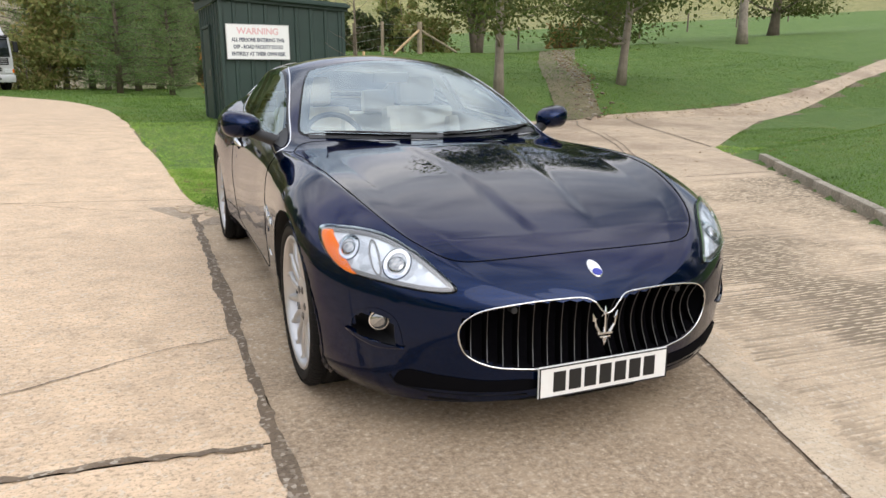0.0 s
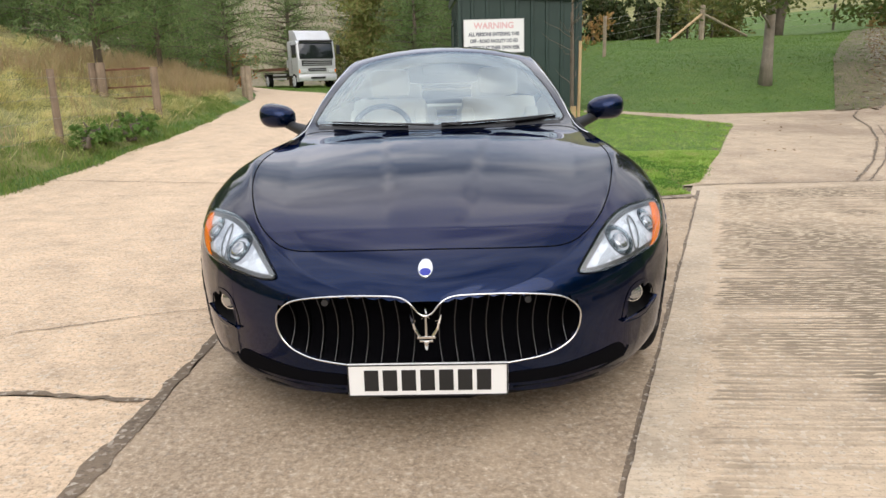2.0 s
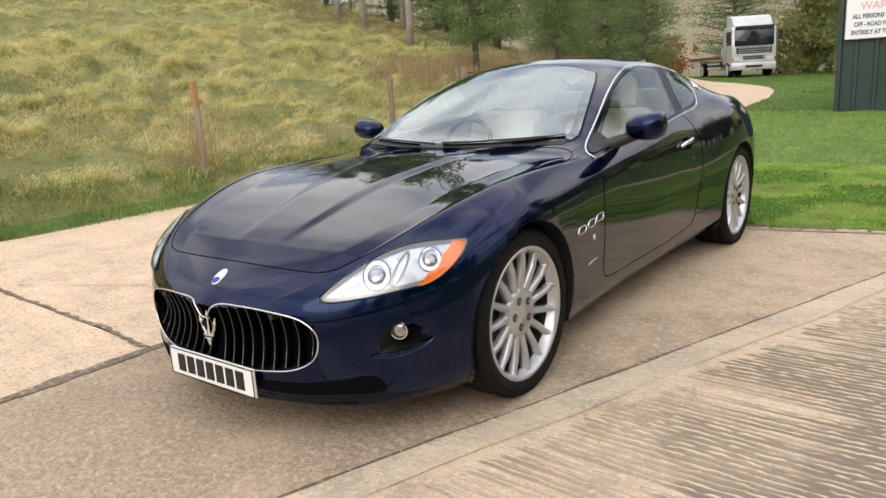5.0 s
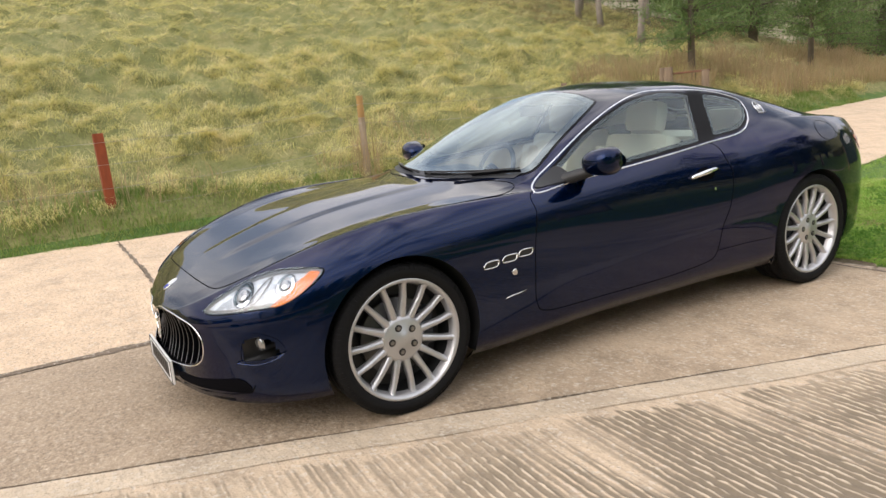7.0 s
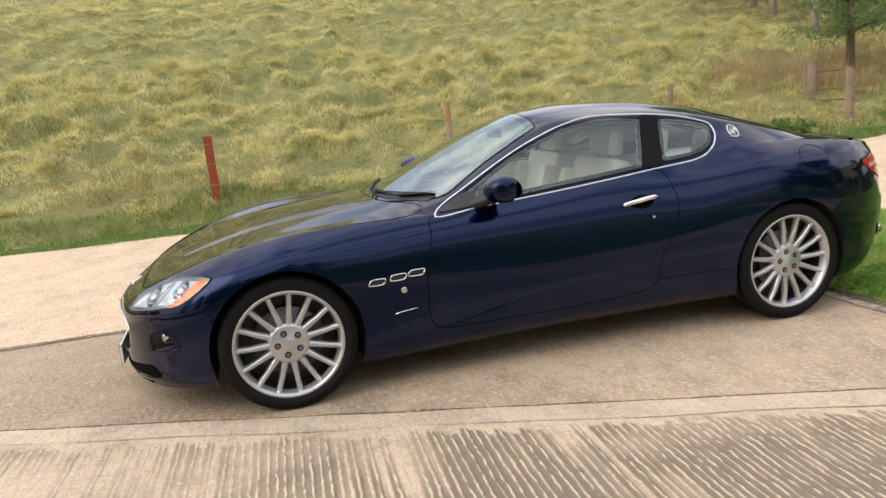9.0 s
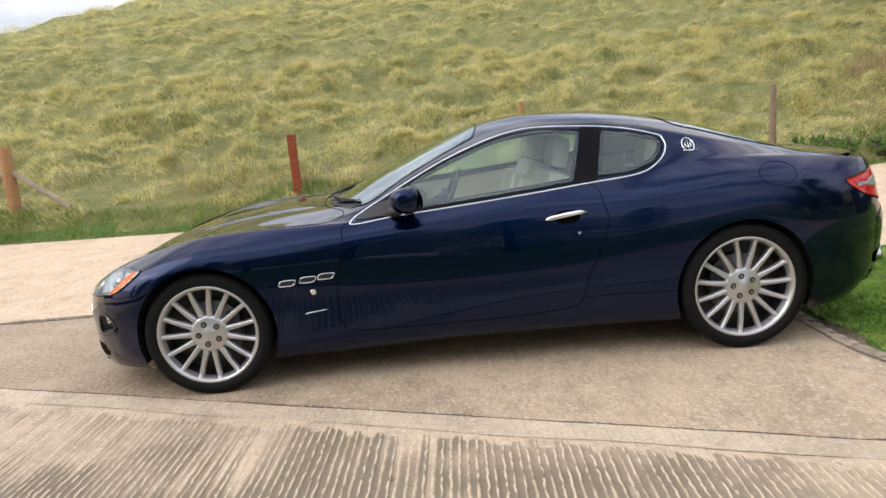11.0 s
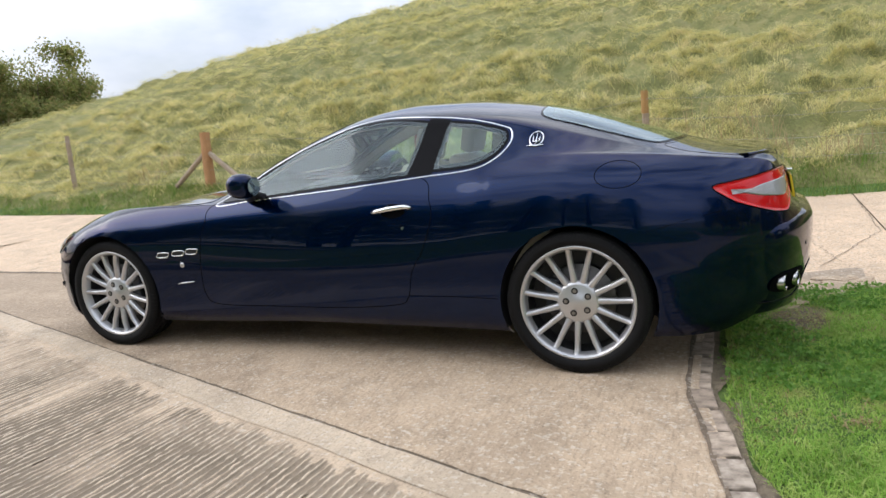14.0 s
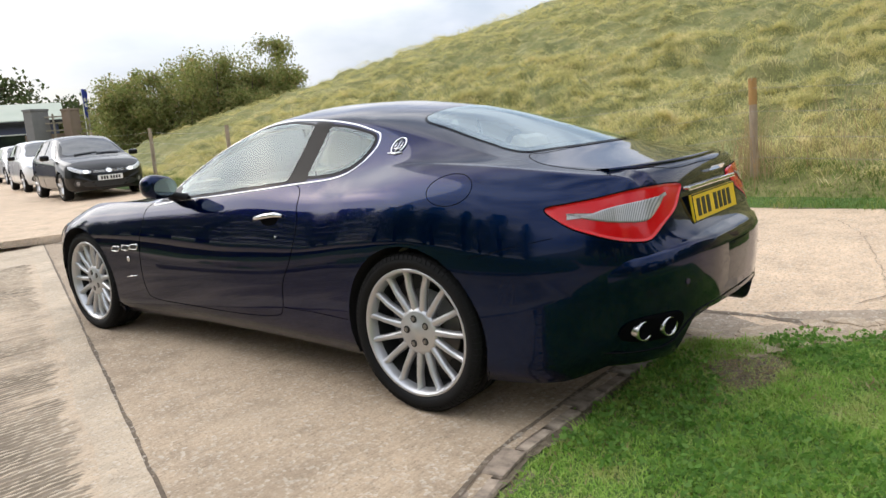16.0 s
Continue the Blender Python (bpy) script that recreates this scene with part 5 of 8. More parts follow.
HEAD = closed_curve([(-.800, .556), (-.714, .620), (-.632, .664), (-.547, .696), (-.465, .713), (-.371, .718), (-.285, .713), (-.292, .672), (-.355, .617), (-.422, .586), (-.534, .568), (-.638, .552), (-.755, .540)], 104)
AMBER = closed_curve([(-.335, .710), (-.292, .706), (-.292, .682), (-.325, .640), (-.375, .603), (-.428, .582), (-.462, .583), (-.432, .612), (-.385, .662), (-.350, .694)], 60)
for sx in (1, -1):
    hc = head_cast(sx)
    h = patch("headlight", shrink(HEAD, .003), hc, M["reflector"], car, .0015, 8, label="clear swept-back headlight with amber edge")
    strip("headlight_rim", HEAD, shrink(HEAD, .007), hc, M["gloss_black"], h, .0026, 2)
    strip("inner_bezel", shrink(HEAD, .008), shrink(HEAD, .019), hc, M["disc"], h, .0028, 2, "dark inner bezel")
    patch("amber_strip", shrink(AMBER, .005), hc, M["amber"], h, .0045, 4, label="amber indicator strip")
    for (s, z, r1, mat, lab) in ((-.593, .622, .044, "chrome", "round projector lens"), (-.412, .660, .036, "reflector", "round lamp bowl")):
        strip("bulb_ring", ellipse(s, z, r1, r1 * .92, 36), ellipse(s, z, r1 * .74, r1 * .68, 36), hc, M["chrome"], h, .006, 3)
        strip("bulb_shroud", ellipse(s, z, r1 * 1.12, r1 * 1.03, 36), ellipse(s, z, r1, r1 * .92, 36), hc, M["lamp_dark"], h, .004, 2, "dark shroud round the lamp")
        c0, nn = hc(s, z, .003)
        bmb = bmesh.new()
        bmesh.ops.create_uvsphere(bmb, u_segments=20, v_segments=10, radius=r1 * .70, matrix=Matrix.Translation(c0) @ nn.to_track_quat("Z", "Y").to_matrix().to_4x4() @ Matrix.Diagonal((1, 1, .35, 1)))
        part("bulb_lens", bmb, M["fog_glass"], h, lab, True)
    strip("divider", ellipse(-.515, .635, .020, .052, 30, .5), ellipse(-.515, .635, .012, .044, 30, .5), hc, M["disc"], h, .005, 2)
    lens = patch("lamp_cover", shrink(HEAD, .002), hc, M["lens"], h, .010, 8, thick=.009, label="clear lamp cover")
    lens.visible_shadow = False
    # fog lamp in its dark pocket
    fcst = front_pt
    rim_ = [fcst(sx * x, z, .0015) for x, z in FOG]
    n = len(rim_)
    mid_ = Vector((sx * .738, -1.90, .405))
    vs = [h_ for h_, _ in rim_] + [h_.lerp(mid_, .10) + Vector((0, .012, 0)) for h_, _ in rim_] + [h_.lerp(mid_, .30) + Vector((-sx * .01, .075, 0)) for h_, _ in rim_] + [mid_ + Vector((0, .06, 0))]
    fs = [(k * n + j, k * n + (j + 1) % n, (k + 1) * n + (j + 1) % n, (k + 1) * n + j) for k in range(2) for j in range(n)]
    fs += [(2 * n + j, 2 * n + (j + 1) % n, 3 * n) for j in range(n)]
    mesh_object("fog_pocket", vs, fs, M["black"], car, "dark recess round the fog lamp")
    strip("pocket_lip", [(sx * x, z) for x, z in shrink(FOG, -.006)], [(sx * x, z) for x, z in shrink(FOG, .006)], fcst, M["paint"], car, .0022, 2)
    c0, nn = front_pt(sx * .742, .428, -.030)
    fog = bmesh.new()
    d = Vector((sx * .30, -.95, 0)).normalized()
    cyl(fog, .036, .034, c0 - d * .05, c0 + d * .006, 28)
    fo = part("fog_lamp", fog, M["chrome"], car, "round chrome-rimmed fog lamp", True)
    bmb = bmesh.new()
    bmesh.ops.create_uvsphere(bmb, u_segments=20, v_segments=10, radius=.031, matrix=Matrix.Translation(c0 + d * .005) @ d.to_track_quat("Z", "Y").to_matrix().to_4x4() @ Matrix.Diagonal((1, 1, .35, 1)))
    part("fog_lens", bmb, M["fog_glass"], fo, "", True)
    fin = closed_curve([(sx * x, z) for x, z in ((.66, .352), (.72, .362), (.79, .380), (.815, .398), (.79, .372), (.73, .346))], 42)
    patch("fog_fin", fin, fcst, M["paint"], car, .012, 4, thick=.010)
    patch("washer_cover", closed_curve([(sx * x, z) for x, z in ((.62, .505), (.66, .520), (.70, .522), (.70, .508), (.66, .500))], 30), front_pt, M["paint"], car, .002, 3)
    # side vents, badge, handle
    sc = sided(sx)
    for y, z in ((-1.013, .592), (-.903, .602), (-.806, .612)):
        o = ellipse(y, z, .041, .0155, 40, .5, 4.0)
        v = patch("side_vent", o, sc, M["black"], car, .0015, 4, label="oval side vent with chrome rim")
        tube_object("vent_rim", [sc(*q, .002)[0] for q in o], .0032, M["chrome"], v, "chrome vent rim", 6, True)
    patch("side_badge", ellipse(-.88, .532, .015, .015, 24), sc, M["chrome"], car, .004, 3, thick=.003, label="round chrome side badge")
    tube_object("side_script", [sc(y, z, .001)[0] for y, z in ((-.935, .414), (-.90, .421), (-.86, .424), (-.815, .430))], .003, M["chrome"], car, "small chrome script bar")
    # flat black patch on the door stands in for the recess's shade
    patch("handle_recess", ellipse(.512, .815, .072, .036, 36), sc, M["shut"], car, .0012, 4, label="dark handle recess")
    hp = [(.392, .806), (.42, .812), (.50, .822), (.58, .832), (.622, .830)]
    pts = [sc(y, z, .006 + .020 * math.sin(math.pi * min(1, max(0, (y - .385) / .24))))[0] for y, z in hp]
    tube_object("door_handle", pts, [.008, .012, .014, .013, .008], M["chrome"], car, "chrome door handle", 10)
    c0, nn = sc(.572, .727, .002)
    part("door_lock", cyl_bm(.008, .008, c0 - nn * .004, c0 + nn * .002, 14), M["chrome"], car, "small chrome lock")
    c0 = ellipse(1.252, 1.134, .034, .034, 36)
    tube_object("pillar_badge_ring", [sc(*q, .003)[0] for q in c0], .0035, M["chrome"], car, "chrome ring badge", 6, True)
    rb = bpy.data.objects["pillar_badge_ring"] if sx > 0 else car
    for a, b in (((1.252, 1.106), (1.252, 1.160)), ((1.236, 1.122), (1.236, 1.148)), ((1.268, 1.122), (1.268, 1.148)), ((1.236, 1.122), (1.268, 1.122)), ((1.212, 1.104), (1.292, 1.104))):
        tube_object("badge_stroke", [sc(*a, .003)[0], sc(*b, .003)[0]], .003, M["chrome"], car, "", 6)
    # door mirror
    mm = bmesh.new()
    bmesh.ops.create_uvsphere(mm, u_segments=36, v_segments=20, radius=1.0)
    sq = lambda u, e: math.copysign(abs(u) ** e, u)
    for v in mm.verts:                        # a rounded box, its lower inner corner drawn in
        x, y, z = sq(v.co.x, .72), sq(v.co.y, .8), sq(v.co.z, .78)
        w_ = 1 - .20 * max(0, -x) - .10 * max(0, -z)
        zz = z * (.062 if z > 0 else .060) * (1 + .16 * x)
        v.co = Vector((x * .102, y * (.098 if y < 0 else .055) * w_, zz * 1.10 + .008 * x))
    mm.transform(Matrix.Translation((sx * .930, -.335, .985)) @ Matrix.Diagonal((sx, 1, 1, 1)) @ Matrix.Rotation(radians(14), 4, "Z"))
    if sx < 0:
        bmesh.ops.reverse_faces(mm, faces=mm.faces)
    mir = part("door_mirror", mm, M["paint"], car, "rounded body-coloured door mirror", True)
    mg = bmesh.new()
    bmesh.ops.create_circle(mg, cap_ends=True, segments=28, radius=1.0, matrix=Matrix.Translation((sx * .930, -.277, .985)) @ Matrix.Rotation(radians(sx * 14), 4, "Z") @ Matrix.Rotation(radians(90), 4, "X") @ Matrix.Diagonal((.084, .050, 1, 1)))
    part("mirror_glass", mg, M["mirror"], mir, "silvered mirror glass")
    st, _ = sc(-.44, .905, 0)
    arm = bmesh.new()
    cyl(arm, .034, .026, st - Vector((sx * .02, 0, .008)), (sx * .885, -.35, .945), 12)
    cyl(arm, .024, .018, st + Vector((-sx * .02, .10, -.002)), (sx * .885, -.32, .940), 12)
    part("mirror_arm", arm, M["black"], mir, "black mirror arm", True)

# tail lights
TT, TD = Vector((-.75, .66, 0)).normalized(), Vector((-.66, -.75, 0)).normalized()


def tail_cast(sx):
    def f(s, z, lift=0.0):
        p = TT * (s / 0.999) - TD * 3
        return on_car((sx * p.x, p.y, z), (sx * TD.x, TD.y, 0), lift)
    return f


TAIL = closed_curve([(.783, .876), (.86, .893), (.952, .906), (1.10, .927), (1.25, .928), (1.375, .915), (1.355, .875), (1.310, .828), (1.225, .785), (1.150, .744), (1.07, .746), (1.00, .760), (.90, .792), (.842, .820)], 112)
CLEAR = shrink(closed_curve([(.838, .851), (.92, .868), (1.005, .890), (1.14, .903), (1.275, .903), (1.255, .865), (1.205, .826), (1.145, .795), (1.04, .800), (.955, .812), (.89, .828)], 88), .017)
for sx in (1, -1):
    tc = tail_cast(sx)
    tl = patch("tail_light", TAIL, tc, M["red_lens"], car, .003, 8, thick=.004, label="red boomerang tail light with clear centre")
    patch("clear_centre", CLEAR, tc, M["white_lens"], tl, .0065, 6, thick=.002, label="clear ribbed reversing lens")
    gap("lamp_gap", shrink(TAIL, -.003), tc, True, .003)
# boot spoiler lip, plate light bar, script bar
vs, k = [], 41
for i in range(k):
    x = -.56 + 1.12 * i / (k - 1)
    e = math.sqrt(max(0, 1 - (x / .575) ** 2))
    p, _ = top_pt(x, 2.30 - .16 * (1 - e))
    up = .004 * min(1, e * 2)
    vs += [p + Vector((0, -.02, -.002)), p + Vector((0, .030, up * .55)), p + Vector((0, .058, up)), p + Vector((0, .060, up - .008)), p + Vector((0, .052, -.040))]
fs = [(5 * i + j, 5 * i + 5 + j, 5 * i + 6 + j, 5 * i + 1 + j) for i in range(k - 1) for j in range(4)]
mesh_object("spoiler_lip", vs, fs, M["paint"], boot_lid, "upswept boot spoiler lip")
part("plate_trim", box_bm((.56, .03, .016), Matrix.Translation((0, 2.425, .895)), .005), M["chrome"], boot_lid, "satin trim above the rear plate")
part("model_script", box_bm((.17, .004, .022), Matrix.Translation((-.12, 2.412, .945)) @ Matrix.Rotation(radians(-28), 4, "X"), .002), M["chrome"], boot_lid, "chrome script bar")
# rear bumper: a shelf under the lamps, a rounded face, a raised middle below
BUMP = [(0, 2.540), (.2, 2.534), (.35, 2.512), (.5, 2.468), (.6, 2.418), (.7, 2.335), (.76, 2.258), (.80, 2.175)]


def bump_low(x):
    return .275 + .150 * (1 - float(smoothstep(.36, .50, abs(x))))


def bump_pt(x, z, lift=0.0):
    """A place on the bumper's face and its outward normal."""
    y = float(spline(BUMP, abs(x)))
    slope = (float(spline(BUMP, abs(x) + .004)) - float(spline(BUMP, max(0, abs(x) - .004)))) / (.008 if abs(x) > .004 else .004 + abs(x))
    out = Vector((-slope * (1 if x > 0 else -1), 1, 0)).normalized()
    d = float(spline([(.25, -.055), (.30, -.036), (.38, -.020), (.45, -.008), (.55, .003), (.62, .006), (.67, .005), (.690, .001), (.697, -.006)], z))
    tilt = -.9 if z < .36 else -.35 if z < .45 else .1
    return Vector((x, y, z)) + out * (d + lift), (out + Vector((0, 0, tilt))).normalized()


vs, bx = [], np.linspace(-.80, .80, 97)
prof = [(-.085, .742), (-.060, .7265), (-.030, .7135), (-.010, .7055)]
for x in bx:
    x = float(x)
    fade = .022 * float(smoothstep(.66, .80, abs(x)))
    y = float(spline(BUMP, abs(x)))
    p0, n0 = bump_pt(x, .60)
    out = Vector((n0.x, n0.y, 0)).normalized()
    drop = .030 * float(smoothstep(.35, .80, abs(x)))
    row = [Vector((x, y, z - drop)) + out * (d - fade) for d, z in prof]
    for t in np.linspace(0, 1, 12):
        z = .697 + (bump_low(x) - .697) * float(t)
        q = bump_pt(x, z)[0] - out * fade
        q.z -= drop * (1 - float(t))
        row.append(q)
    row.append(row[-1] + Vector((0, -.02, -.012)))
    row.append(row[-1] + Vector((0, -.10, .004)))
    vs += row
k = len(prof) + 14
fs = [(i * k + j, i * k + j + 1, (i + 1) * k + j + 1, (i + 1) * k + j) for i in range(len(bx) - 1) for j in range(k - 1)]
bumper = mesh_object("rear_bumper", vs, [f[::-1] for f in fs], M["paint"], car, "deep body-coloured rear bumper")
bumper.data.set_sharp_from_angle(angle=radians(50))
part("diffuser", extrude_simple([(2.30, .30), (2.40, .33), (2.455, .395), (2.465, .425), (2.30, .45)], .78), M["black"], car, "black rear diffuser")
for s in (-1, 1):
    ex = thing("exhaust", "", "")
    for k_ in ("label", "category"):
        if k_ in ex:
            del ex[k_]
    ex.parent = car
    po = closed_curve([(s * x, z) for x, z in ((.695, .375), (.700, .425), (.655, .456), (.56, .462), (.48, .452), (.462, .41), (.50, .366), (.60, .358))], 48)
    # no opening is cut: black on the bumper skin gives the pocket's shade
    patch("exhaust_pocket", po, bump_pt, M["shut"], bumper, .004, 5, label="black exhaust opening")
    for x in (.635, .535):
        q, nn = bump_pt(s * x, .405)
        d = Vector((s * .22, 1, -.02)).normalized()
        a, b = q - d * .12, q + d * .014
        vs, n = [], 28
        side_ = d.cross(Vector((0, 0, 1))).normalized()
        for (c_, rr) in ((a, .037), (b - d * .01, .041), (b, .039), (b - d * .004, .034), (a + d * .06, .032)):
            for j in range(n):
                w = 2 * math.pi * j / n
                vs.append(c_ + side_ * (rr * math.cos(w) * 1.10) + Vector((0, 0, rr * math.sin(w) * .92)))
        fs = [(i * n + j, i * n + (j + 1) % n, (i + 1) * n + (j + 1) % n, (i + 1) * n + j) for i in range(4) for j in range(n)]
        mesh_object("tailpipe", vs, fs, M["pipe"], ex, "polished oval tailpipe")
        part("pipe_core", cyl_bm(.0300, .0300, a + d * .04, b - d * .045, 20), M["shut"], ex)
    trim("rear_lower_line", [(s * x, z) for x, z in ((.775, .330), (.70, .322), (.62, .320), (.55, .322), (.50, .338), (.44, .390), (.38, .432), (.28, .444), (.14, .448), (.0, .448))], bump_pt, .0035, M["gloss_black"], bumper, .001)
    q, nn = bump_pt(s * .45, .565)
    part("rear_sensor", cyl_bm(.012, .012, q - nn * .01, q + nn * .002, 14), M["paint"], bumper, "", True)

# wipers
def wiper(points, parent):
    p3 = [top_pt(x, y, .022)[0] for x, y in points]
    w = tube_object("wiper", p3, [.007] + [.005] * (len(p3) - 2) + [.003], M["black"], parent, "black windscreen wiper", 6)
    tube_object("wiper_blade", [top_pt(x, y, .009)[0] for x, y in points[1:]], .0045, M["shut"], w, "", 5)
    return w


wiper([(-.02, -.83), (-.15, -.80), (-.30, -.765), (-.45, -.715), (-.56, -.665)], car)
wiper([(.12, -.835), (.02, -.815), (.20, -.785), (.42, -.72), (.60, -.62)], car)
wiper([(.30, -.80), (.40, -.75), (.50, -.70), (.62, -.60)], car)
cow = [(x, -.80 + .16 * (abs(x) / .62) ** 2.2) for x in np.linspace(-.64, .64, 33)]
vs = []
for x, y in cow:
    a, _ = top_pt(x, y - .034, .002)
    b, _ = top_pt(x, y + .024, .0045)
    vs += [a, b]
mesh_object("cowl", vs, [(2 * i, 2 * i + 2, 2 * i + 3, 2 * i + 1) for i in range(len(cow) - 1)], M["black"], car, "black cowl under the windscreen")

# interior
tub = bmesh.new()
box(tub, (1.50, 2.35, .02), Matrix.Translation((0, .42, .30)))
part("cabin_floor", tub, M["dash"], car)
for sx in (1, -1):
    vs, yy = [], np.linspace(-.72, 1.30, 22)
    for y in yy:
        zt = float(spline([(-.7, .86), (0, .915), (.6, .965), (1.3, 1.0)], y))
        wx = .770 - .05 * max(0, y - .9)
        vs += [(sx * (wx - .05), y, .32), (sx * (wx - .06), y, zt - .10), (sx * (wx - .028), y, zt - .02), (sx * wx, y, zt)]
    fs = [(4 * i + j, 4 * i + 4 + j, 4 * i + 5 + j, 4 * i + 1 + j) for i in range(len(yy) - 1) for j in range(3)]
    mesh_object("door_card", vs, fs, M["leather"], car, "cream leather door lining")
# headlining inside the roof
idx = np.argwhere((cz > .90) & ~gone & (cy > -.75) & (cy < 1.95) & (kind_ != 1) & (kind_ != 2) & (np.abs(cx) < .76))
f = np.stack([idx[:, 0] * nF + idx[:, 1], idx[:, 0] * nF + idx[:, 1] + 1, (idx[:, 0] + 1) * nF + idx[:, 1] + 1, (idx[:, 0] + 1) * nF + idx[:, 1]], 1)
used, inv = np.unique(f, return_inverse=True)
mesh_object("headlining", (flat_v[used] - flat_n[used] * .022), inv.reshape(f.shape), M["cloth"], car, "pale headlining")


def soft_box(size, m, bevel=.045):
    b = box_bm(size, Matrix(), min(bevel, min(size) * .45))
    bmesh.ops.subdivide_edges(b, edges=b.edges[:], cuts=1, use_grid_fill=True)
    b.transform(m)
    return b


def seat(x, y, front=True):
    s = part("seat", soft_box((.50, .52, .16), pose(x, y, .45, -6)), M["leather"], car, "cream leather seat", True)
    h = .60 if front else .50
    part("seat_back", soft_box((.50, .15, h), pose(x, y + .30, .44 + h / 2, -16)), M["leather"], s, "", True)
    for q in (-1, 1):
        part("side_bolster", soft_box((.09, .20, h * .82), pose(x + q * .215, y + .24, .44 + h / 2 - .02, -16)), M["leather"], s, "", True)
    part("headrest", soft_box((.27, .11, .19), pose(x, y + .405, .44 + h + .095, -10), .05), M["leather"], s, "rounded cream headrest", True)
    st = bmesh.new()
    for q in (-1, 1):
        cyl(st, .007, .007, (x + q * .06, y + .38, .44 + h - .04), (x + q * .06, y + .405, .44 + h + .06), 8)
    part("headrest_post", st, M["chrome"], s)
    return s


seat(.37, .16)
seat(-.37, .16)
seat(.33, .92, False)
seat(-.33, .92, False)
part("parcel_shelf", box_bm((1.15, .50, .03), Matrix.Translation((0, 1.56, .93)), .01), M["leather"], car, "cream parcel shelf")
part("centre_console", box_bm((.22, 1.2, .22), Matrix.Translation((0, .25, .43)), .03), M["leather"], car)
da = []
for i in range(19):
    x = -.74 + 1.48 * i / 18
    hump = .035 * math.exp(-((x + .37) / .2) ** 2)
    for y, z in ((-.80, .86), (-.55, .895 + hump * .5), (-.30, .885 + hump), (-.22, .83), (-.24, .70), (-.30, .50)):
        da.append((x, y - (.0 if abs(x) < .6 else .0), z))
fs = [(6 * i + j, 6 * i + 6 + j, 6 * i + 7 + j, 6 * i + 1 + j) for i in range(18) for j in range(5)]
dsh = mesh_object("dashboard", da, fs, [M["dash"], M["leather"]], car, "dark dashboard with cream lower half")
for p_ in dsh.data.polygons:
    p_.material_index = 1 if p_.index % 5 >= 3 else 0
sw = []
for k in range(40):
    a = 2 * math.pi * k / 40
    sw.append(Vector((-.37, -.06, .845)) + Matrix.Rotation(radians(-24), 3, "X") @ Vector((.182 * math.cos(a), 0, .182 * math.sin(a))))
stw = tube_object("steering_wheel", sw, .016, M["dash"], car, "dark leather steering wheel", 10, True)
sp = bmesh.new()
for a in (0, math.pi, -math.pi / 2):
    cyl(sp, .016, .012, (-.37, -.075, .845), Vector((-.37, -.06, .845)) + Matrix.Rotation(radians(-24), 3, "X") @ Vector((.175 * math.cos(a), 0, .175 * math.sin(a))), 8)
cyl(sp, .055, .055, (-.37, -.095, .835), (-.37, -.065, .848), 18)
cyl(sp, .035, .03, (-.37, -.30, .75), (-.37, -.09, .838), 12)
part("wheel_spokes", sp, M["dash"], stw, "", True)
part("interior_mirror", box_bm((.22, .03, .065), pose(0, -.02, 1.225, 12), .012), M["black"], car, "black interior mirror", True)

# ---- kerbs, shed, fence ----
def tz(x, y):
    return float(terrain(x, y))


# row of edging bricks behind the coupe
bricks = thing("brick_kerb", "row of worn edging bricks along the lawn", "kerb", kind="structure")
brick_me = []
for v_ in range(3):
    b = box_bm((.205, .100, .09), Matrix(), .008)
    for q in b.verts:
        q.co += Vector((random.uniform(-.004, .004), random.uniform(-.004, .004), random.uniform(-.004, .004)))
    me = bpy.data.meshes.new("brick")
    b.to_mesh(me)
    b.free()
    me.materials.append(M["brick"])
    brick_me.append(me)
kerb_line = lambda x: float(spline([(-.3, 2.03), (.3, 2.02), (.95, 2.025), (1.4, 2.105), (1.9, 2.195), (2.3, 2.29)], x))
x = -.22
k_ = 0
while x < 2.22:
    a = math.atan2(kerb_line(x + .1) - kerb_line(x - .1), .2)
    ob = new("brick", brick_me[k_ % 3])
    ob.parent = bricks
    ob.matrix_world = Matrix.Translation((x, kerb_line(x), -.042 + random.uniform(-.005, .005))) @ Matrix.Rotation(a + random.uniform(-.05, .05), 4, "Z")
    x += .221 * math.cos(a)
    k_ += 1
vs = []
for i in range(90):
    x_ = -.22 + 2.40 * i / 89
    c_ = kerb_line(x_) - .052
    vs += [(x_, c_ - .004 - .012 * float(vnoise(x_ * 9, 2)), tz(x_, c_) + .006), (x_, c_ + .012, tz(x_, c_) + .006)]
tagged(mesh_object("kerb_joint", vs, [(2 * i, 2 * i + 2, 2 * i + 3, 2 * i + 1) for i in range(89)], M["dirt"]), "dark dirt between slab and edging bricks", "joint", "", "structure")
vs = []
for i in range(120):
    x_ = -.20 + 2.45 * i / 119
    c_ = kerb_line(x_) + .045
    w_ = .025 + .11 * max(0, float(vnoise(x_ * 2.6 + 4, 1)) - .25) + .02 * float(vnoise(x_ * 14, 6))
    for q in (0, .5, 1):
        vs.append((x_, c_ + w_ * q, max(float(ground_z(x_, c_ + w_ * q)), tz(x_, c_) - .012) + .003))
tagged(mesh_object("soil_edge", vs, [(3 * i + j, 3 * i + 3 + j, 3 * i + 4 + j, 3 * i + 1 + j) for i in range(119) for j in range(2)], M["earth"]), "bare brown soil beside the edging bricks", "soil", "", "structure")
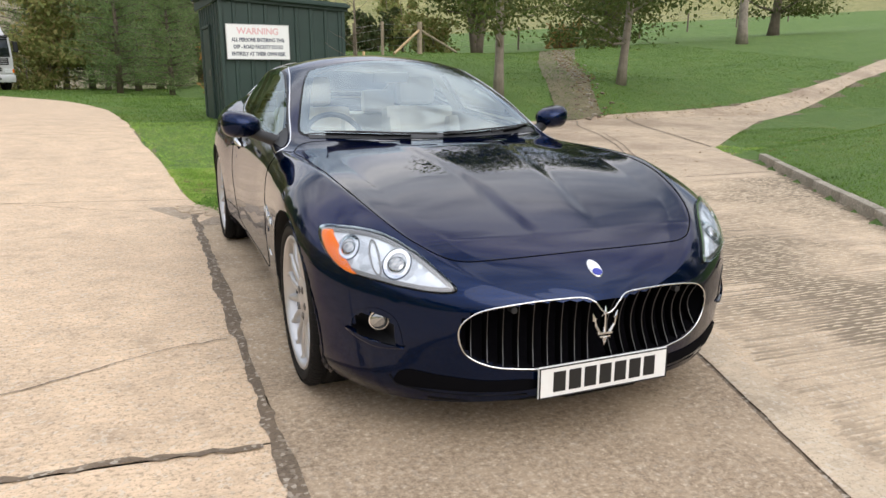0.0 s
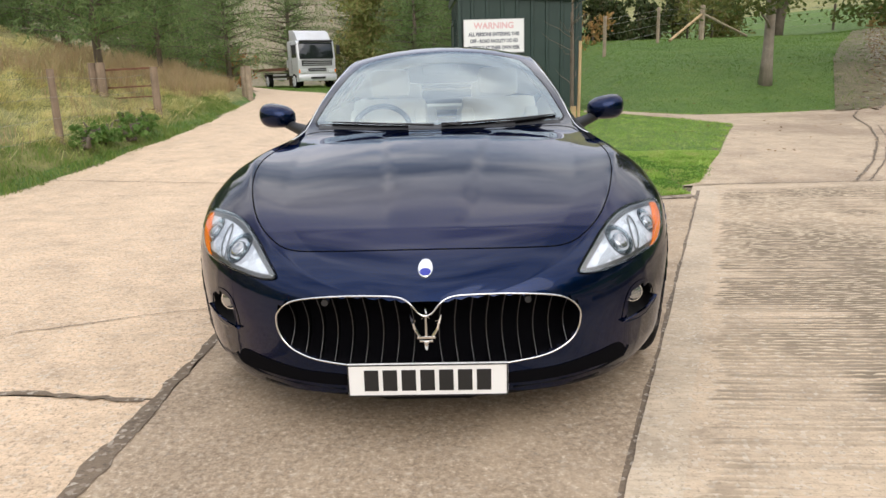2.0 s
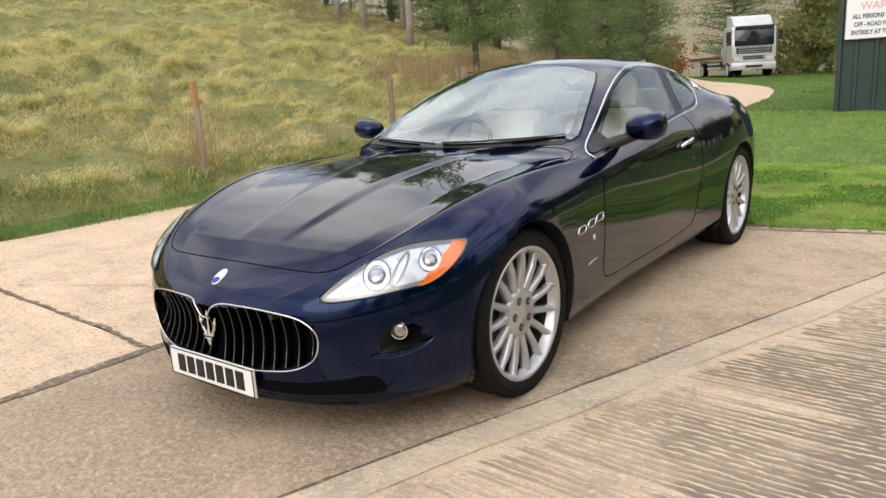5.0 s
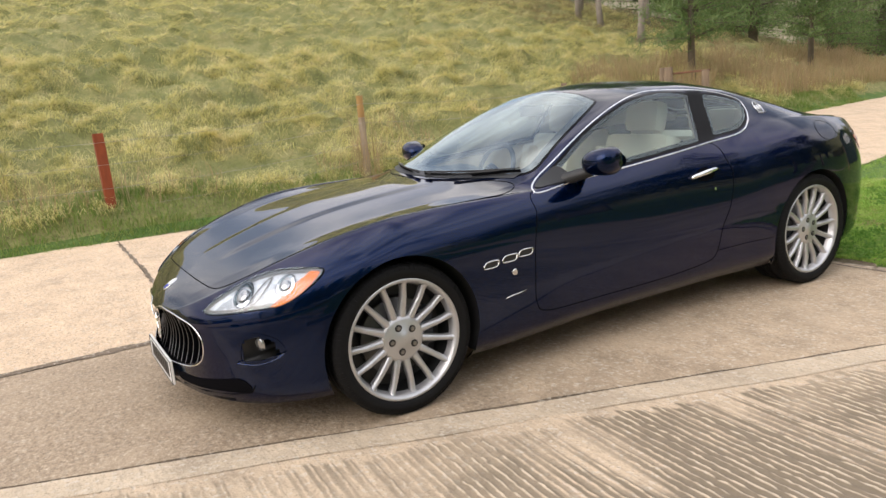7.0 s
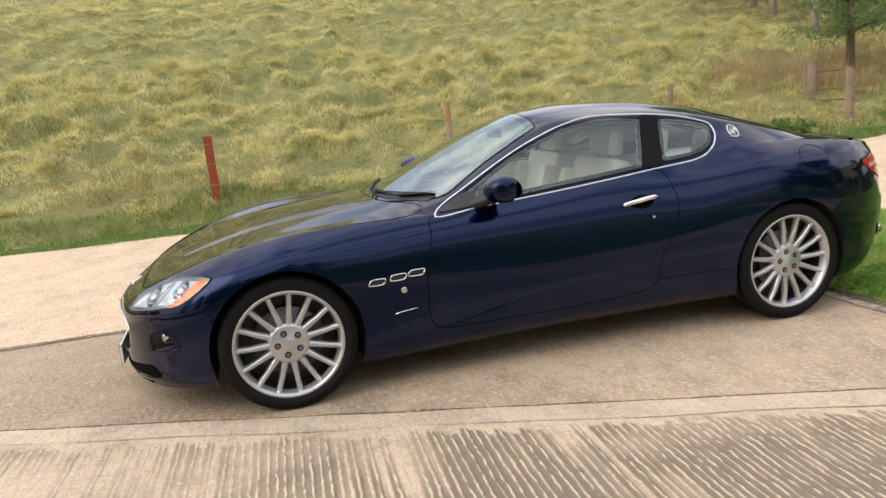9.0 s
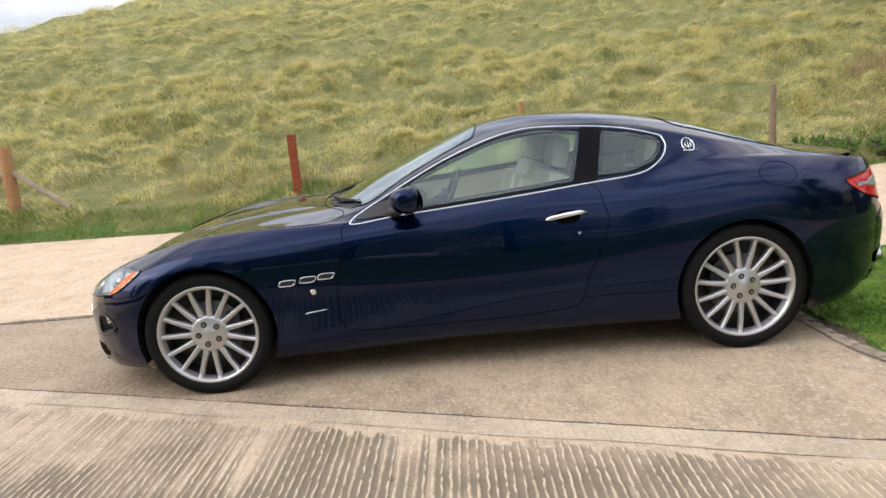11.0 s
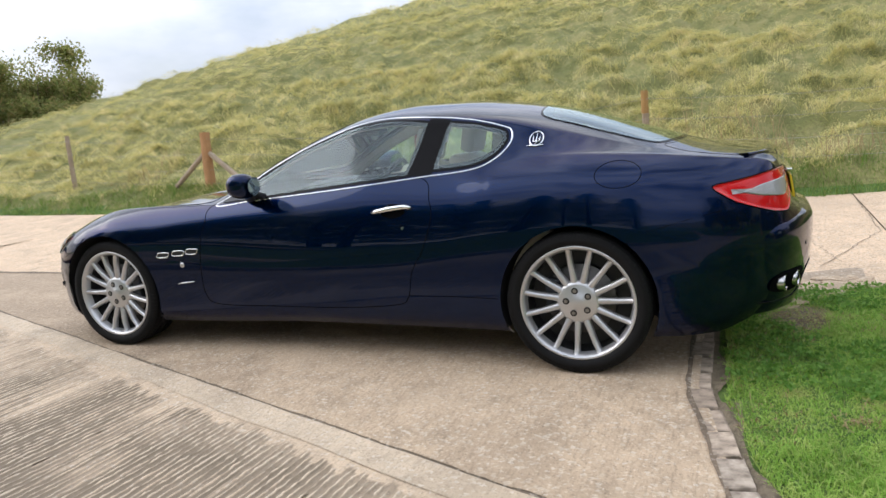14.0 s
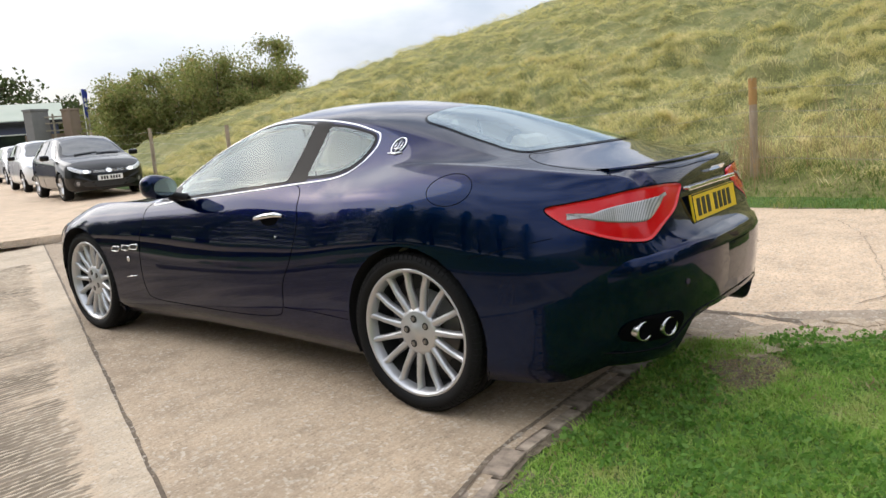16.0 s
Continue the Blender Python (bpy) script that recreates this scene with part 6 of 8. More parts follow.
# broken paving past the kerb's end, where the lawn meets the road
paving = thing("broken_paving", "broken flat stones where lawn meets road", "paving", kind="structure")
rp = random.Random(4)
poly_sheet("gravel_edge", np.array([(-.28, 2.0), (-.25, 2.16), (-.72, 2.62), (-1.02, 3.1), (-1.3, 3.3), (-1.45, 2.95), (-1.15, 2.3), (-1.08, 2.0)]), .12, terrain, M["crumbs"], .003, "crumbled gravelly edge of the road", "ground")
for i in range(90):
    t = i / 89
    x, y = -.32 - .80 * t + rp.uniform(-.16, .12), 2.10 + .85 * t + rp.uniform(-.2, .14)
    w, h = rp.uniform(.03, .13), rp.uniform(.03, .09)
    b = bmesh.new()
    pts = [(w * math.cos(a) * rp.uniform(.7, 1.1), h * math.sin(a) * rp.uniform(.7, 1.1)) for a in np.linspace(0, 2 * math.pi, 8)[:-1]]
    lo = [b.verts.new((px, py, -.03)) for px, py in pts]
    hi = [b.verts.new((px * .93, py * .93, .004)) for px, py in pts]
    b.faces.new(hi)
    for j in range(7):
        b.faces.new((lo[j], lo[(j + 1) % 7], hi[(j + 1) % 7], hi[j]))
    o = part("stone", b, M["slab"], paving)
    o.location = (x, y, tz(x, y) + .0005 + .00011 * i)
    o.rotation_euler = (0, 0, rp.uniform(0, 6))

# concrete kerb in lengths beside the right-hand bank
kerb = thing("concrete_kerb", "weathered grey concrete kerb stones before the bank", "kerb", kind="structure")
kb = box_bm((.10, .91, .26), Matrix(), .012)
kme = bpy.data.meshes.new("kerb_stone")
kb.to_mesh(kme)
kb.free()
kme.materials.append(M["kerb"])
L = math.hypot(1, .667)
for i in range(9):
    y = -3.05 + .915 / L * (i + .5) * 1.0
    xk = float(kerb_x(y)) if y > -2 else 4.45 + .667 * y
    o = new("kerb_stone", kme)
    o.parent = kerb
    o.matrix_world = Matrix.Translation((4.45 + .667 * y + .02, y, tz(4.3 + .667 * y, y) - .015 + random.uniform(-.006, .006))) @ Matrix.Rotation(-math.atan(.667), 4, "Z")

# cracks: thin dark lines in the concrete
def crack(points, w=.008, label="thin crack in the concrete"):
    rr = random.Random(len(points) * 7 + int(points[0][0] * 100))
    pts = []
    for (x0, y0), (x1, y1) in zip(points, points[1:]):
        n = max(2, int(math.hypot(x1 - x0, y1 - y0) / .05))
        for k in range(n):
            t = k / n
            pts.append((x0 + (x1 - x0) * t + rr.uniform(-.012, .012), y0 + (y1 - y0) * t + rr.uniform(-.012, .012)))
    pts.append(points[-1])
    vs = []
    for i, (x, y) in enumerate(pts):
        a, b = pts[max(0, i - 1)], pts[min(len(pts) - 1, i + 1)]
        d = Vector((b[1] - a[1], a[0] - b[0], 0)).normalized() * w * rr.uniform(.3, 1.0)
        z = tz(x, y) + .0075
        vs += [(x + d.x, y + d.y, z), (x - d.x, y - d.y, z)]
    tagged(mesh_object("crack", vs, [(2 * i, 2 * i + 1, 2 * i + 3, 2 * i + 2) for i in range(len(pts) - 1)], M["dirt"]), label, "crack", "cracks in the concrete", "structure")


crack([(-2.9, -1.85), (-2.1, -1.35), (-1.75, -1.15), (-1.4, -.95), (-1.12, -.88)], .005)
crack([(-4.3, -1.99), (-3.2, -1.96), (-2.0, -1.965), (-1.6, -1.955), (-1.12, -1.99)], .022, "dirt-filled cross joint")
crack([(-1.45, 2.75), (-1.9, 2.95), (-2.6, 3.3), (-4.2, 3.35)], .005)
crack([(-3.9, 2.2), (-3.3, 2.5), (-2.3, 2.75), (-1.6, 2.9)], .003)
crack([(4.15, 2.95), (5.0, 4.2), (6.2, 6.3), (7.0, 8.0), (7.7, 9.9), (8.2, 10.7)], .022)
crack([(4.3, 2.95), (5.2, 4.3), (6.4, 6.4), (7.25, 8.2)], .014)
crack([(7.6, 5.5), (8.6, 8.0), (9.6, 10.6), (9.9, 11.1)], .03)
crack([(2.5, 2.93), (3.5, 2.90), (5.0, 2.9), (6.3, 2.9)], .016, "joint across the concrete")
crack([(2.25, 2.0), (2.24, 2.12), (2.31, 2.28)], .008)

# shed
SHED = pose(.08, 10.50, .30, 0, 0, 4.0)
shed = thing("metal_shed", "dark green ribbed metal shed standing on the lawn", "shed", SHED)


def local(ob):
    ob.matrix_parent_inverse = Matrix()
    return ob


def ribbed_wall(name, length, height, m, parent, rib=.30):
    b = bmesh.new()
    n = int(length / rib)
    prof = []
    for i in range(n):
        x = i * rib
        prof += [(x, 0), (x + rib * .72, 0), (x + rib * .76, -.022), (x + rib * .94, -.022), (x + rib * .98, 0)]
    prof.append((length, 0))
    lo = [b.verts.new((x, y, 0)) for x, y in prof]
    hi = [b.verts.new((x, y, height)) for x, y in prof]
    bl = [b.verts.new((x, .05, 0)) for x in (0, length)]
    bh = [b.verts.new((x, .05, height)) for x in (0, length)]
    for i in range(len(prof) - 1):
        b.faces.new((lo[i], lo[i + 1], hi[i + 1], hi[i]))
    b.faces.new((bl[1], bl[0], bh[0], bh[1]))
    b.faces.new((lo[0], hi[0], bh[0], bl[0]))
    b.faces.new((lo[-1], bl[1], bh[1], hi[-1]))
    b.transform(m)
    return part(name, b, M["shed"], parent)


SW, SD, SH = 2.42, 2.7, 2.34
ribbed_wall("wall_front", SW, SH, pose(0, 0, 0), shed)
ribbed_wall("wall_side", SD, SH, pose(0, SD, 0, 0, 0, -90), shed)
ribbed_wall("wall_side", SD, SH, pose(SW, 0, 0, 0, 0, 90), shed)
ribbed_wall("wall_back", SW, SH, pose(SW, SD, 0, 0, 0, 180), shed)
rf = bmesh.new()
box(rf, (SW + .26, SD + .3, .06), pose(SW / 2, SD / 2, SH + .10, 2.5, 3.0), .006)
part("roof", rf, M["shed"], shed, "dark green sheet roof")
fa = bmesh.new()
box(fa, (SW + .2, .03, .16), pose(SW / 2, -.05, SH + .02, 0, 3), .004)
part("fascia", fa, M["shed"], shed)
fa = bmesh.new()
box(fa, (.03, SD + .25, .16), pose(-.05, SD / 2, SH + .08), .004)
part("fascia", fa, M["shed"], shed)
for x in (0, SW):
    part("corner_trim", box_bm((.07, .07, SH), pose(x, 0, SH / 2), .004), M["shed"], shed)
dr = part("shed_door", box_bm((.04, .86, 1.85), pose(-.03, 1.55, .96), .004), M["shed"], shed, "green side door")
fr = bmesh.new()
for sz, p in (((.05, .05, 1.95), (-.04, 1.08, .98)), ((.05, .05, 1.95), (-.04, 2.02, .98)), ((.05, .99, .05), (-.04, 1.55, 1.93))):
    box(fr, sz, pose(*p), .004)
part("door_frame", fr, M["shed"], dr)
part("door_handle", cyl_bm(.012, .012, (-.07, 1.24, .95), (-.07, 1.24, 1.07), 8), M["disc"], dr, "steel handle")

# warning sign
SIGN = pose(.15, 10.44, 1.555, 0, 0, 4.0)
sign = thing("warning_sign", "white warning sign with red heading fixed to the shed", "sign", SIGN)
part("board", box_bm((1.22, .015, .66), pose(.61, 0, .33), .003), Mat("sign_white", (0.82, 0.82, 0.82), 0.4).m, sign)
M["sign_red"], M["sign_ink"] = Mat("sign_red", (0.74, 0.46, 0.48), 0.5).m, Mat("sign_ink", (0.10, 0.11, 0.15), 0.5).m
fr = bmesh.new()
for sz, p in (((1.22, .006, .012), (.61, -.009, .654)), ((1.22, .006, .012), (.61, -.009, .006)), ((.012, .006, .66), (.006, -.009, .33)), ((.012, .006, .66), (1.214, -.009, .33))):
    box(fr, sz, pose(*p))
part("border", fr, Mat("sign_rim", (0.35, 0.36, 0.36), 0.5).m, sign)


def words(name, text, size, x, z, width, material, parent):
    cu = bpy.data.curves.new(name, "FONT")
    cu.body, cu.size, cu.extrude, cu.align_x, cu.offset = text, size, .001, "CENTER", .004
    ob = bpy.data.objects.new(name, cu)
    scene.collection.objects.link(ob)
    bpy.context.view_layer.update()
    me = bpy.data.meshes.new_from_object(ob.evaluated_get(bpy.context.evaluated_depsgraph_get()))
    bpy.data.objects.remove(ob)
    bpy.data.curves.remove(cu)
    co = np.array([v.co for v in me.vertices])
    s = width / (co[:, 0].max() - co[:, 0].min())
    me.transform(pose(x, -.0095, z, 90) @ Matrix.Diagonal((s, 1, 1, 1)))
    me.materials.clear()
    me.materials.append(material)
    o = new(name, me)
    o.parent = parent
    return o


words("heading", "WARNING", .165, .61, .475, .80, M["sign_red"], sign)
words("line_of_text", "ALL PERSONS ENTERING THIS", .095, .61, .335, 1.02, M["sign_ink"], sign)
words("line_of_text", "OFF - ROAD FACILITY DO SO", .095, .61, .205, .96, M["sign_ink"], sign)
words("line_of_text", "ENTIRELY AT THEIR OWN RISK", .095, .61, .075, 1.04, M["sign_ink"], sign)


# fence posts along the hill
def round_post(x, y, top, r, material, label, lean=(0, 0), square=False, cap=None):
    z0 = tz(x, y) - .15
    h = top - z0
    p = thing("fence_post", label, "fence post", Matrix.Translation((x, y, z0)) @ Matrix.Rotation(lean[0], 4, "X") @ Matrix.Rotation(lean[1], 4, "Y"), "fence posts along the hill")
    b = box_bm((r * 1.9, r * 1.7, h), pose(0, 0, h / 2), .006) if square else cyl_bm(r * 1.05, r * .95, (0, 0, 0), (0, 0, h), 12)
    bmesh.ops.subdivide_edges(b, edges=[e for e in b.edges if abs(e.verts[0].co.z - e.verts[1].co.z) > h * .5], cuts=5)
    rr = random.Random(int(x * 100 + y * 10))
    for v in b.verts:
        v.co.x += rr.uniform(-.004, .004)
        v.co.y += rr.uniform(-.004, .004)
    part("post", b, material, p)
    if cap:
        part("painted_top", box_bm((r * 2.05, r * 1.85, cap), pose(0, 0, h - cap / 2 + .003), .006) if square else cyl_bm(r * 1.06, r * 1.02, (0, 0, h - cap), (0, 0, h + .003), 12), M["post_orange"], p, "orange painted top")
    return p


POSTS = [(-7.9, -19.7, 1.75), (-6.25, -13.2, 1.62), (-5.75, -9.3, 1.50), (-5.34, -5.8, 1.36), (-5.12, -1.9, 1.24), (-5.03, 1.19, 1.43), (-5.02, 4.58, 1.39), (-5.13, 7.92, 1.44)]
for i, (x, y, t) in enumerate(POSTS[:-1]):
    if i == 3:
        p = round_post(x, y, t, .085, M["post_rust"], "thick straining post with two braces")
        for dy, dx in ((-.62, .10), (.78, .10)):
            b = bmesh.new()
            cyl(b, .042, .042, (dx, dy, .05 + .15), (0, 0, t - tz(x, y) - .30 + .15), 8)
            part("brace", b, M["post_grey"], p, "weathered diagonal brace")
    elif i == 4:
        round_post(x, y, t, .060, M["post_red"], "square red-brown fence post in the grass", (.02, -.02), True)
    elif i == 5:
        round_post(x, y, t, .042, M["post_grey"], "grey fence post with orange painted top", (.02, .01), cap=.27)
    else:
        round_post(x, y, t, .045, M["post_dark"] if i == 6 else M["post_grey"], "weathered wooden fence post in long grass")
for h in (.18, .40, .66, .90):
    pts = []
    for (x0, y0, t0), (x1, y1, t1) in zip(POSTS, POSTS[1:]):
        for k in range(6):
            t = k / 6
            x, y = x0 + (x1 - x0) * t, y0 + (y1 - y0) * t
            zt = (t0 + (t1 - t0) * t) - 1.0 + h
            pts.append((x + .05, y, zt - .05 * math.sin(math.pi * t)))
    tagged(tube_object("fence_wire", pts, .0020, M["wire"], None, "", 4), "slack galvanised wire strung between posts", "wire", "wires of the hill fence")

# rail gate in the fence
gate = thing("rail_gate", "short section of weathered posts with rusty rails", "gate", pose(-5.13, 7.92, tz(-5.13, 7.92) - .1, 0, 0, 168))
gh = 1.44 - tz(-5.13, 7.92) + .1
for x, r in ((0, .07), (1.04, .085), (1.2, .075)):
    b = cyl_bm(r, r * .92, (x, 0, 0), (x, 0, gh + (.10 if x else 0)), 10)
    part("gatepost", b, M["post_dark"], gate, "weathered round post")
for i, z in enumerate((gh - .02, gh - .32, gh - .50, gh - .72)):
    b = box_bm((1.10, .022, .034 if i == 0 else .026), pose(.52, -.07, z, 0, .8 + .5 * i), .004)
    part("rail", b, M["rust"], gate, "rusty iron rail")
g3 = thing("timber_posts", "pair of short weathered timber posts with rails by the road", "gate", pose(-6.6, 18.4, tz(-6.6, 18.4) - .1, 0, 0, 115))
for x in (0, .95):
    part("gatepost", cyl_bm(.10, .095, (x, 0, 0), (x, 0, 1.15), 10), M["post_grey"], g3)
for z in (.45, .75, 1.02):
    part("rail", box_bm((1.0, .04, .09), pose(.47, -.1, z), .005), M["post_grey"], g3)

# fence on the bank and in the field
FIELD = [(4.7, 19.7), (7.3, 23.2), (9.2, 24.2), (13.2, 31.5), (18.3, 32.8), (22.8, 33.3), (28.5, 35.5), (34.0, 37.5), (39.4, 38.6), (46.2, 40.3)]
for i, (x, y) in enumerate(FIELD):
    r_ = .10 if i == 2 else .06
    z = tz(x, y)
    p = thing("field_post", "wooden field fence post on the bank", "fence post", Matrix.Translation((x, y, z - .1)), "field fence posts")
    part("post", cyl_bm(r_, r_ * .95, (0, 0, 0), (0, 0, 1.35), 9), M["post_grey"] if i < 4 else M["bark"], p)
    if i == 2:
        part("brace", cyl_bm(.05, .05, (-1.6, -1.5, .05), (0, 0, 1.05), 8), M["post_new"], p, "pale diagonal brace")
        part("brace", cyl_bm(.05, .05, (2.3, 1.6, .25), (0, 0, 1.05), 8), M["post_grey"], p, "weathered diagonal brace")
for h in (.35, .65, .95, 1.15):
    tagged(tube_object("field_wire", [(x, y, tz(x, y) + h) for x, y in FIELD], .004, M["wire"], None, "", 4), "wire of the field fence", "wire", "wires of the field fence")


# ---- plants ----
def blades(name, xy, h, w, material, lean=.5, label="", seed=1, lift=0.0, zf=None, down=False, simple=False):
    """Grass blades at the places xy, of two bent pieces each, or of one where simple."""
    g = np.random.default_rng(seed)
    n = len(xy)
    z = (zf or ground_z)(xy[:, 0], xy[:, 1]) + lift
    a = g.uniform(0, 2 * math.pi, n)
    hh = h * g.uniform(.55, 1.25, n) if np.isscalar(h) else h * g.uniform(.6, 1.2, n)
    ww = w * g.uniform(.7, 1.3, n)
    ld = g.normal(0, .75, n) if down else g.uniform(0, 2 * math.pi, n)
    ll = lean * g.uniform(.2, 1.2, n) * hh
    base = np.stack([xy[:, 0], xy[:, 1], z - .01], -1)
    side = np.stack([np.cos(a) * ww, np.sin(a) * ww, 0 * a], -1)
    mid = base + np.stack([np.cos(ld) * ll * .35, np.sin(ld) * ll * .35, hh * .6], -1)
    tip = base + np.stack([np.cos(ld) * ll, np.sin(ld) * ll, hh * np.clip(1.05 - .3 * lean, .3, 1)], -1)
    if simple:
        v = np.stack([base - side, base + side, tip], 1).reshape(-1, 3)
        return fast_mesh(name, v, np.arange(3 * n).reshape(-1, 3), material, None, label, "grass", "stuff")
    v = np.stack([base - side, base + side, mid + side * .7, mid - side * .7, tip], 1).reshape(-1, 3)
    i = np.arange(n)[:, None] * 5
    t = np.concatenate([i + [0, 1, 2], i + [0, 2, 3], i + [3, 2, 4]], 0)
    return fast_mesh(name, v, t, material, None, label, "grass", "stuff")


def scatter(n, x0, x1, y0, y1, keep, seed):
    g = np.random.default_rng(seed)
    p = np.stack([g.uniform(x0, x1, n), g.uniform(y0, y1, n)], -1)
    return p[keep(p[:, 0], p[:, 1])]


def not_brick(x, y):
    return y > spline([(-.3, 2.10), (.3, 2.09), (.95, 2.10), (1.4, 2.175), (1.9, 2.265), (2.3, 2.36), (2.6, 3.0)], x)


def lawn_ok(x, y):
    edge = 0.06 * (vnoise(x * 3.1, y * 3.1) - 0.5)
    bare = vnoise(x * 1.3 + 3, y * 1.3 + 8)
    bald = ((x + .22) / .24) ** 2 + ((y - 2.52) / .15) ** 2 + 1.2 * (vnoise(x * 9, y * 9) - .5)
    soil = vnoise(x * 2.6 + 4, x * 0 + 1) - .25
    return (bald > 1) & ~hard(x + edge, y + edge) & not_brick(x, y - .02 - .08 * np.clip(soil, 0, 1)) & (bare > .03)


p = scatter(200000, -1.3, 3.5, 2.05, 5.2, lambda x, y: lawn_ok(x, y) & (x > -.55 - .45 * (y - 2.1)), 11)
hh = .030 + .045 * vnoise(p[:, 0] * 2.4 + 3, p[:, 1] * 2.4) * vnoise(p[:, 0] * 7, p[:, 1] * 7)
blades("lawn_grass", p, hh, .0026, M["blade_lawn"], 1.2, "short green lawn grass behind the coupe", 12)
p = scatter(5000, -1.2, 2.5, 2.05, 4.2, lambda x, y: lawn_ok(x, y), 13)
g_ = vnoise(p[:, 0] * 2.2, p[:, 1] * 2.2) > .60
blades("straw_grass", p[g_], .05, .003, M["blade_dry"], 1.3, "dry straw lying in the lawn", 14)
p = scatter(110000, -4, 8, 4.6, 11.0, lambda x, y: lawn_ok(x, y), 15)
blades("lawn_grass", p, .05, .005, M["blade_lawn"], 1.2, "mown lawn round the shed", 16, simple=True)
p = scatter(90000, -2, 22, 10.8, 26, lambda x, y: ~hard(x, y), 17)
blades("bank_grass", p, .06, .010, M["blade_bank"], 1.2, "green grass on the bank", 18, simple=True)
p = scatter(90000, 3.2, 13, -3, 8, lambda x, y: (x > kerb_x(y) + .12) & ~hard(x, y), 19)
blades("bank_grass", p, .05, .006, M["blade_bank"], 1.2, "green grass above the kerb", 20, simple=True)
p = scatter(60000, -14, 0, 10, 45, lambda x, y: ~hard(x, y) & (x > road_right(np.clip(y, 2.2, 60))), 21)
blades("verge_grass", p, .07, .014, M["blade_bank"], 1.1, "grass beside the road", 22, simple=True)
# rank tufts and small weeds in the lawn behind the coupe
def tufts(n, per, x0, x1, y0, y1, seed, h, keep, spread):
    g = np.random.default_rng(seed)
    c = scatter(n, x0, x1, y0, y1, keep, seed)
    size = g.uniform(.5, 1.4, len(c))
    return (c[:, None] + g.normal(0, spread, (len(c), per, 2)) * size[:, None, None]).reshape(-1, 2), np.repeat(h * size, per)


p, hh = tufts(2600, 30, -1.1, 3.2, 2.15, 5.0, 111, .052, lambda x, y: lawn_ok(x, y) & (x > -.5 - .45 * (y - 2.1)) & (vnoise(x * 1.7, y * 1.7) > .42), .028)
k_ = lawn_ok(p[:, 0], p[:, 1])
blades("lawn_tufts", p[k_], hh[k_], .0030, M["blade_lawn"], 1.2, "longer tufts in the lawn behind the coupe", 112)
p, hh = tufts(420, 22, -1.1, 2.8, 2.12, 4.4, 113, .050, lambda x, y: lawn_ok(x, y) & (vnoise(x * 1.9 + 7, y * 1.9) > .50), .035)
blades("dead_grass", p, hh, .0030, M["blade_dry"], 1.6, "dead yellow tufts in the lawn", 114)
p = np.array([(-5.03, 1.19)]) + np.random.default_rng(5).normal(0, .10, (90, 2))
blades("dry_weeds", p, .75, .004, M["blade_dry"], .35, "tall dry stalks round a fence post", 117)
# verge below the hill
p = scatter(90000, -6.6, -4.2, -13, 14, lambda x, y: (x < road_left(y) + .05 + .10 * (vnoise(x * 2, y * 2) - .5)) & (x > road_left(y) - .35 - .75 * vnoise(x * 1.1 + 3, y * 1.1)), 23)
hh = .05 + .13 * vnoise(p[:, 0] * 2.3, p[:, 1] * 2.3) * vnoise(p[:, 0] * 6, p[:, 1] * 6 + 4) * 1.6
blades("verge_grass", p, hh, .004, M["blade_verge"], 1.0, "rank green verge grass at the road's edge", 24)
# the hill: tussocks of bleached grass
def tussocks(n, per, x0, x1, y0, y1, seed, h, keep, spread):
    """Clumps along the slope's level lines, each clump leaning its own way."""
    g = np.random.default_rng(seed)
    c = scatter(n, x0, x1, y0, y1, keep, seed)
    c = c[hummock(c[:, 0], c[:, 1]) > g.uniform(.36, .60, len(c))]
    size = g.uniform(.45, 1.35, len(c)) ** 1.2
    p = (c[:, None] + g.normal(0, spread, (len(c), per, 2)) * size[:, None, None]).reshape(-1, 2)
    return p, np.repeat(h * size, per)


hillside = lambda x, y: (x < road_left(y) - .45)
hollow = lambda x, y: hillside(x, y) & (hummock(x, y) < .47)
# darker blades only in the hollows, painting shade between the tussocks
p = scatter(170000, -13, -5, -16, 15, hollow, 125)
blades("hill_grass", p, .075, .0034, M["blade_hollow_shade"], 1.5, "low green growth between the tussocks", 126, simple=True)
p, hh = tussocks(10500, 40, -13, -5, -16, 15, 25, .15, hillside, .085)
blades("hill_grass", p, hh, .0032, M["blade_hill"], 2.2, "long bleached grass in tussocks on the hillside", 26, down=True)
p = scatter(90000, -24, -12, -24, 18, hollow, 127)
blades("hill_grass", p, .10, .006, M["blade_hollow_shade"], 1.5, "low green growth higher on the hillside", 128, simple=True)
p, hh = tussocks(13000, 22, -24, -12, -24, 20, 27, .18, hillside, .12)
blades("hill_grass", p, hh, .0065, M["blade_hill"], 2.2, "long bleached grass higher on the hillside", 28, down=True, simple=True)
p, hh = tussocks(10000, 15, -46, -22, -30, 26, 29, .27, hillside, .22)
blades("hill_grass", p, hh, .014, M["blade_hill"], 2.1, "bleached grass near the hill's crest", 30, down=True, simple=True)
# brown undergrowth below the wood
p = scatter(30000, -24, -9.5, 11.6, 24, lambda x, y: hillside(x, y) & (x < road_left(y) - 2.2) & (vnoise(x * .8, y * .8 + 3) > .30) & (y > 12.6 + .25 * (x + 12)), 141)
blades("undergrowth", p, .24, .007, M["blade_brown"], 1.3, "brown bracken and dead grass under the trees", 142, simple=True)
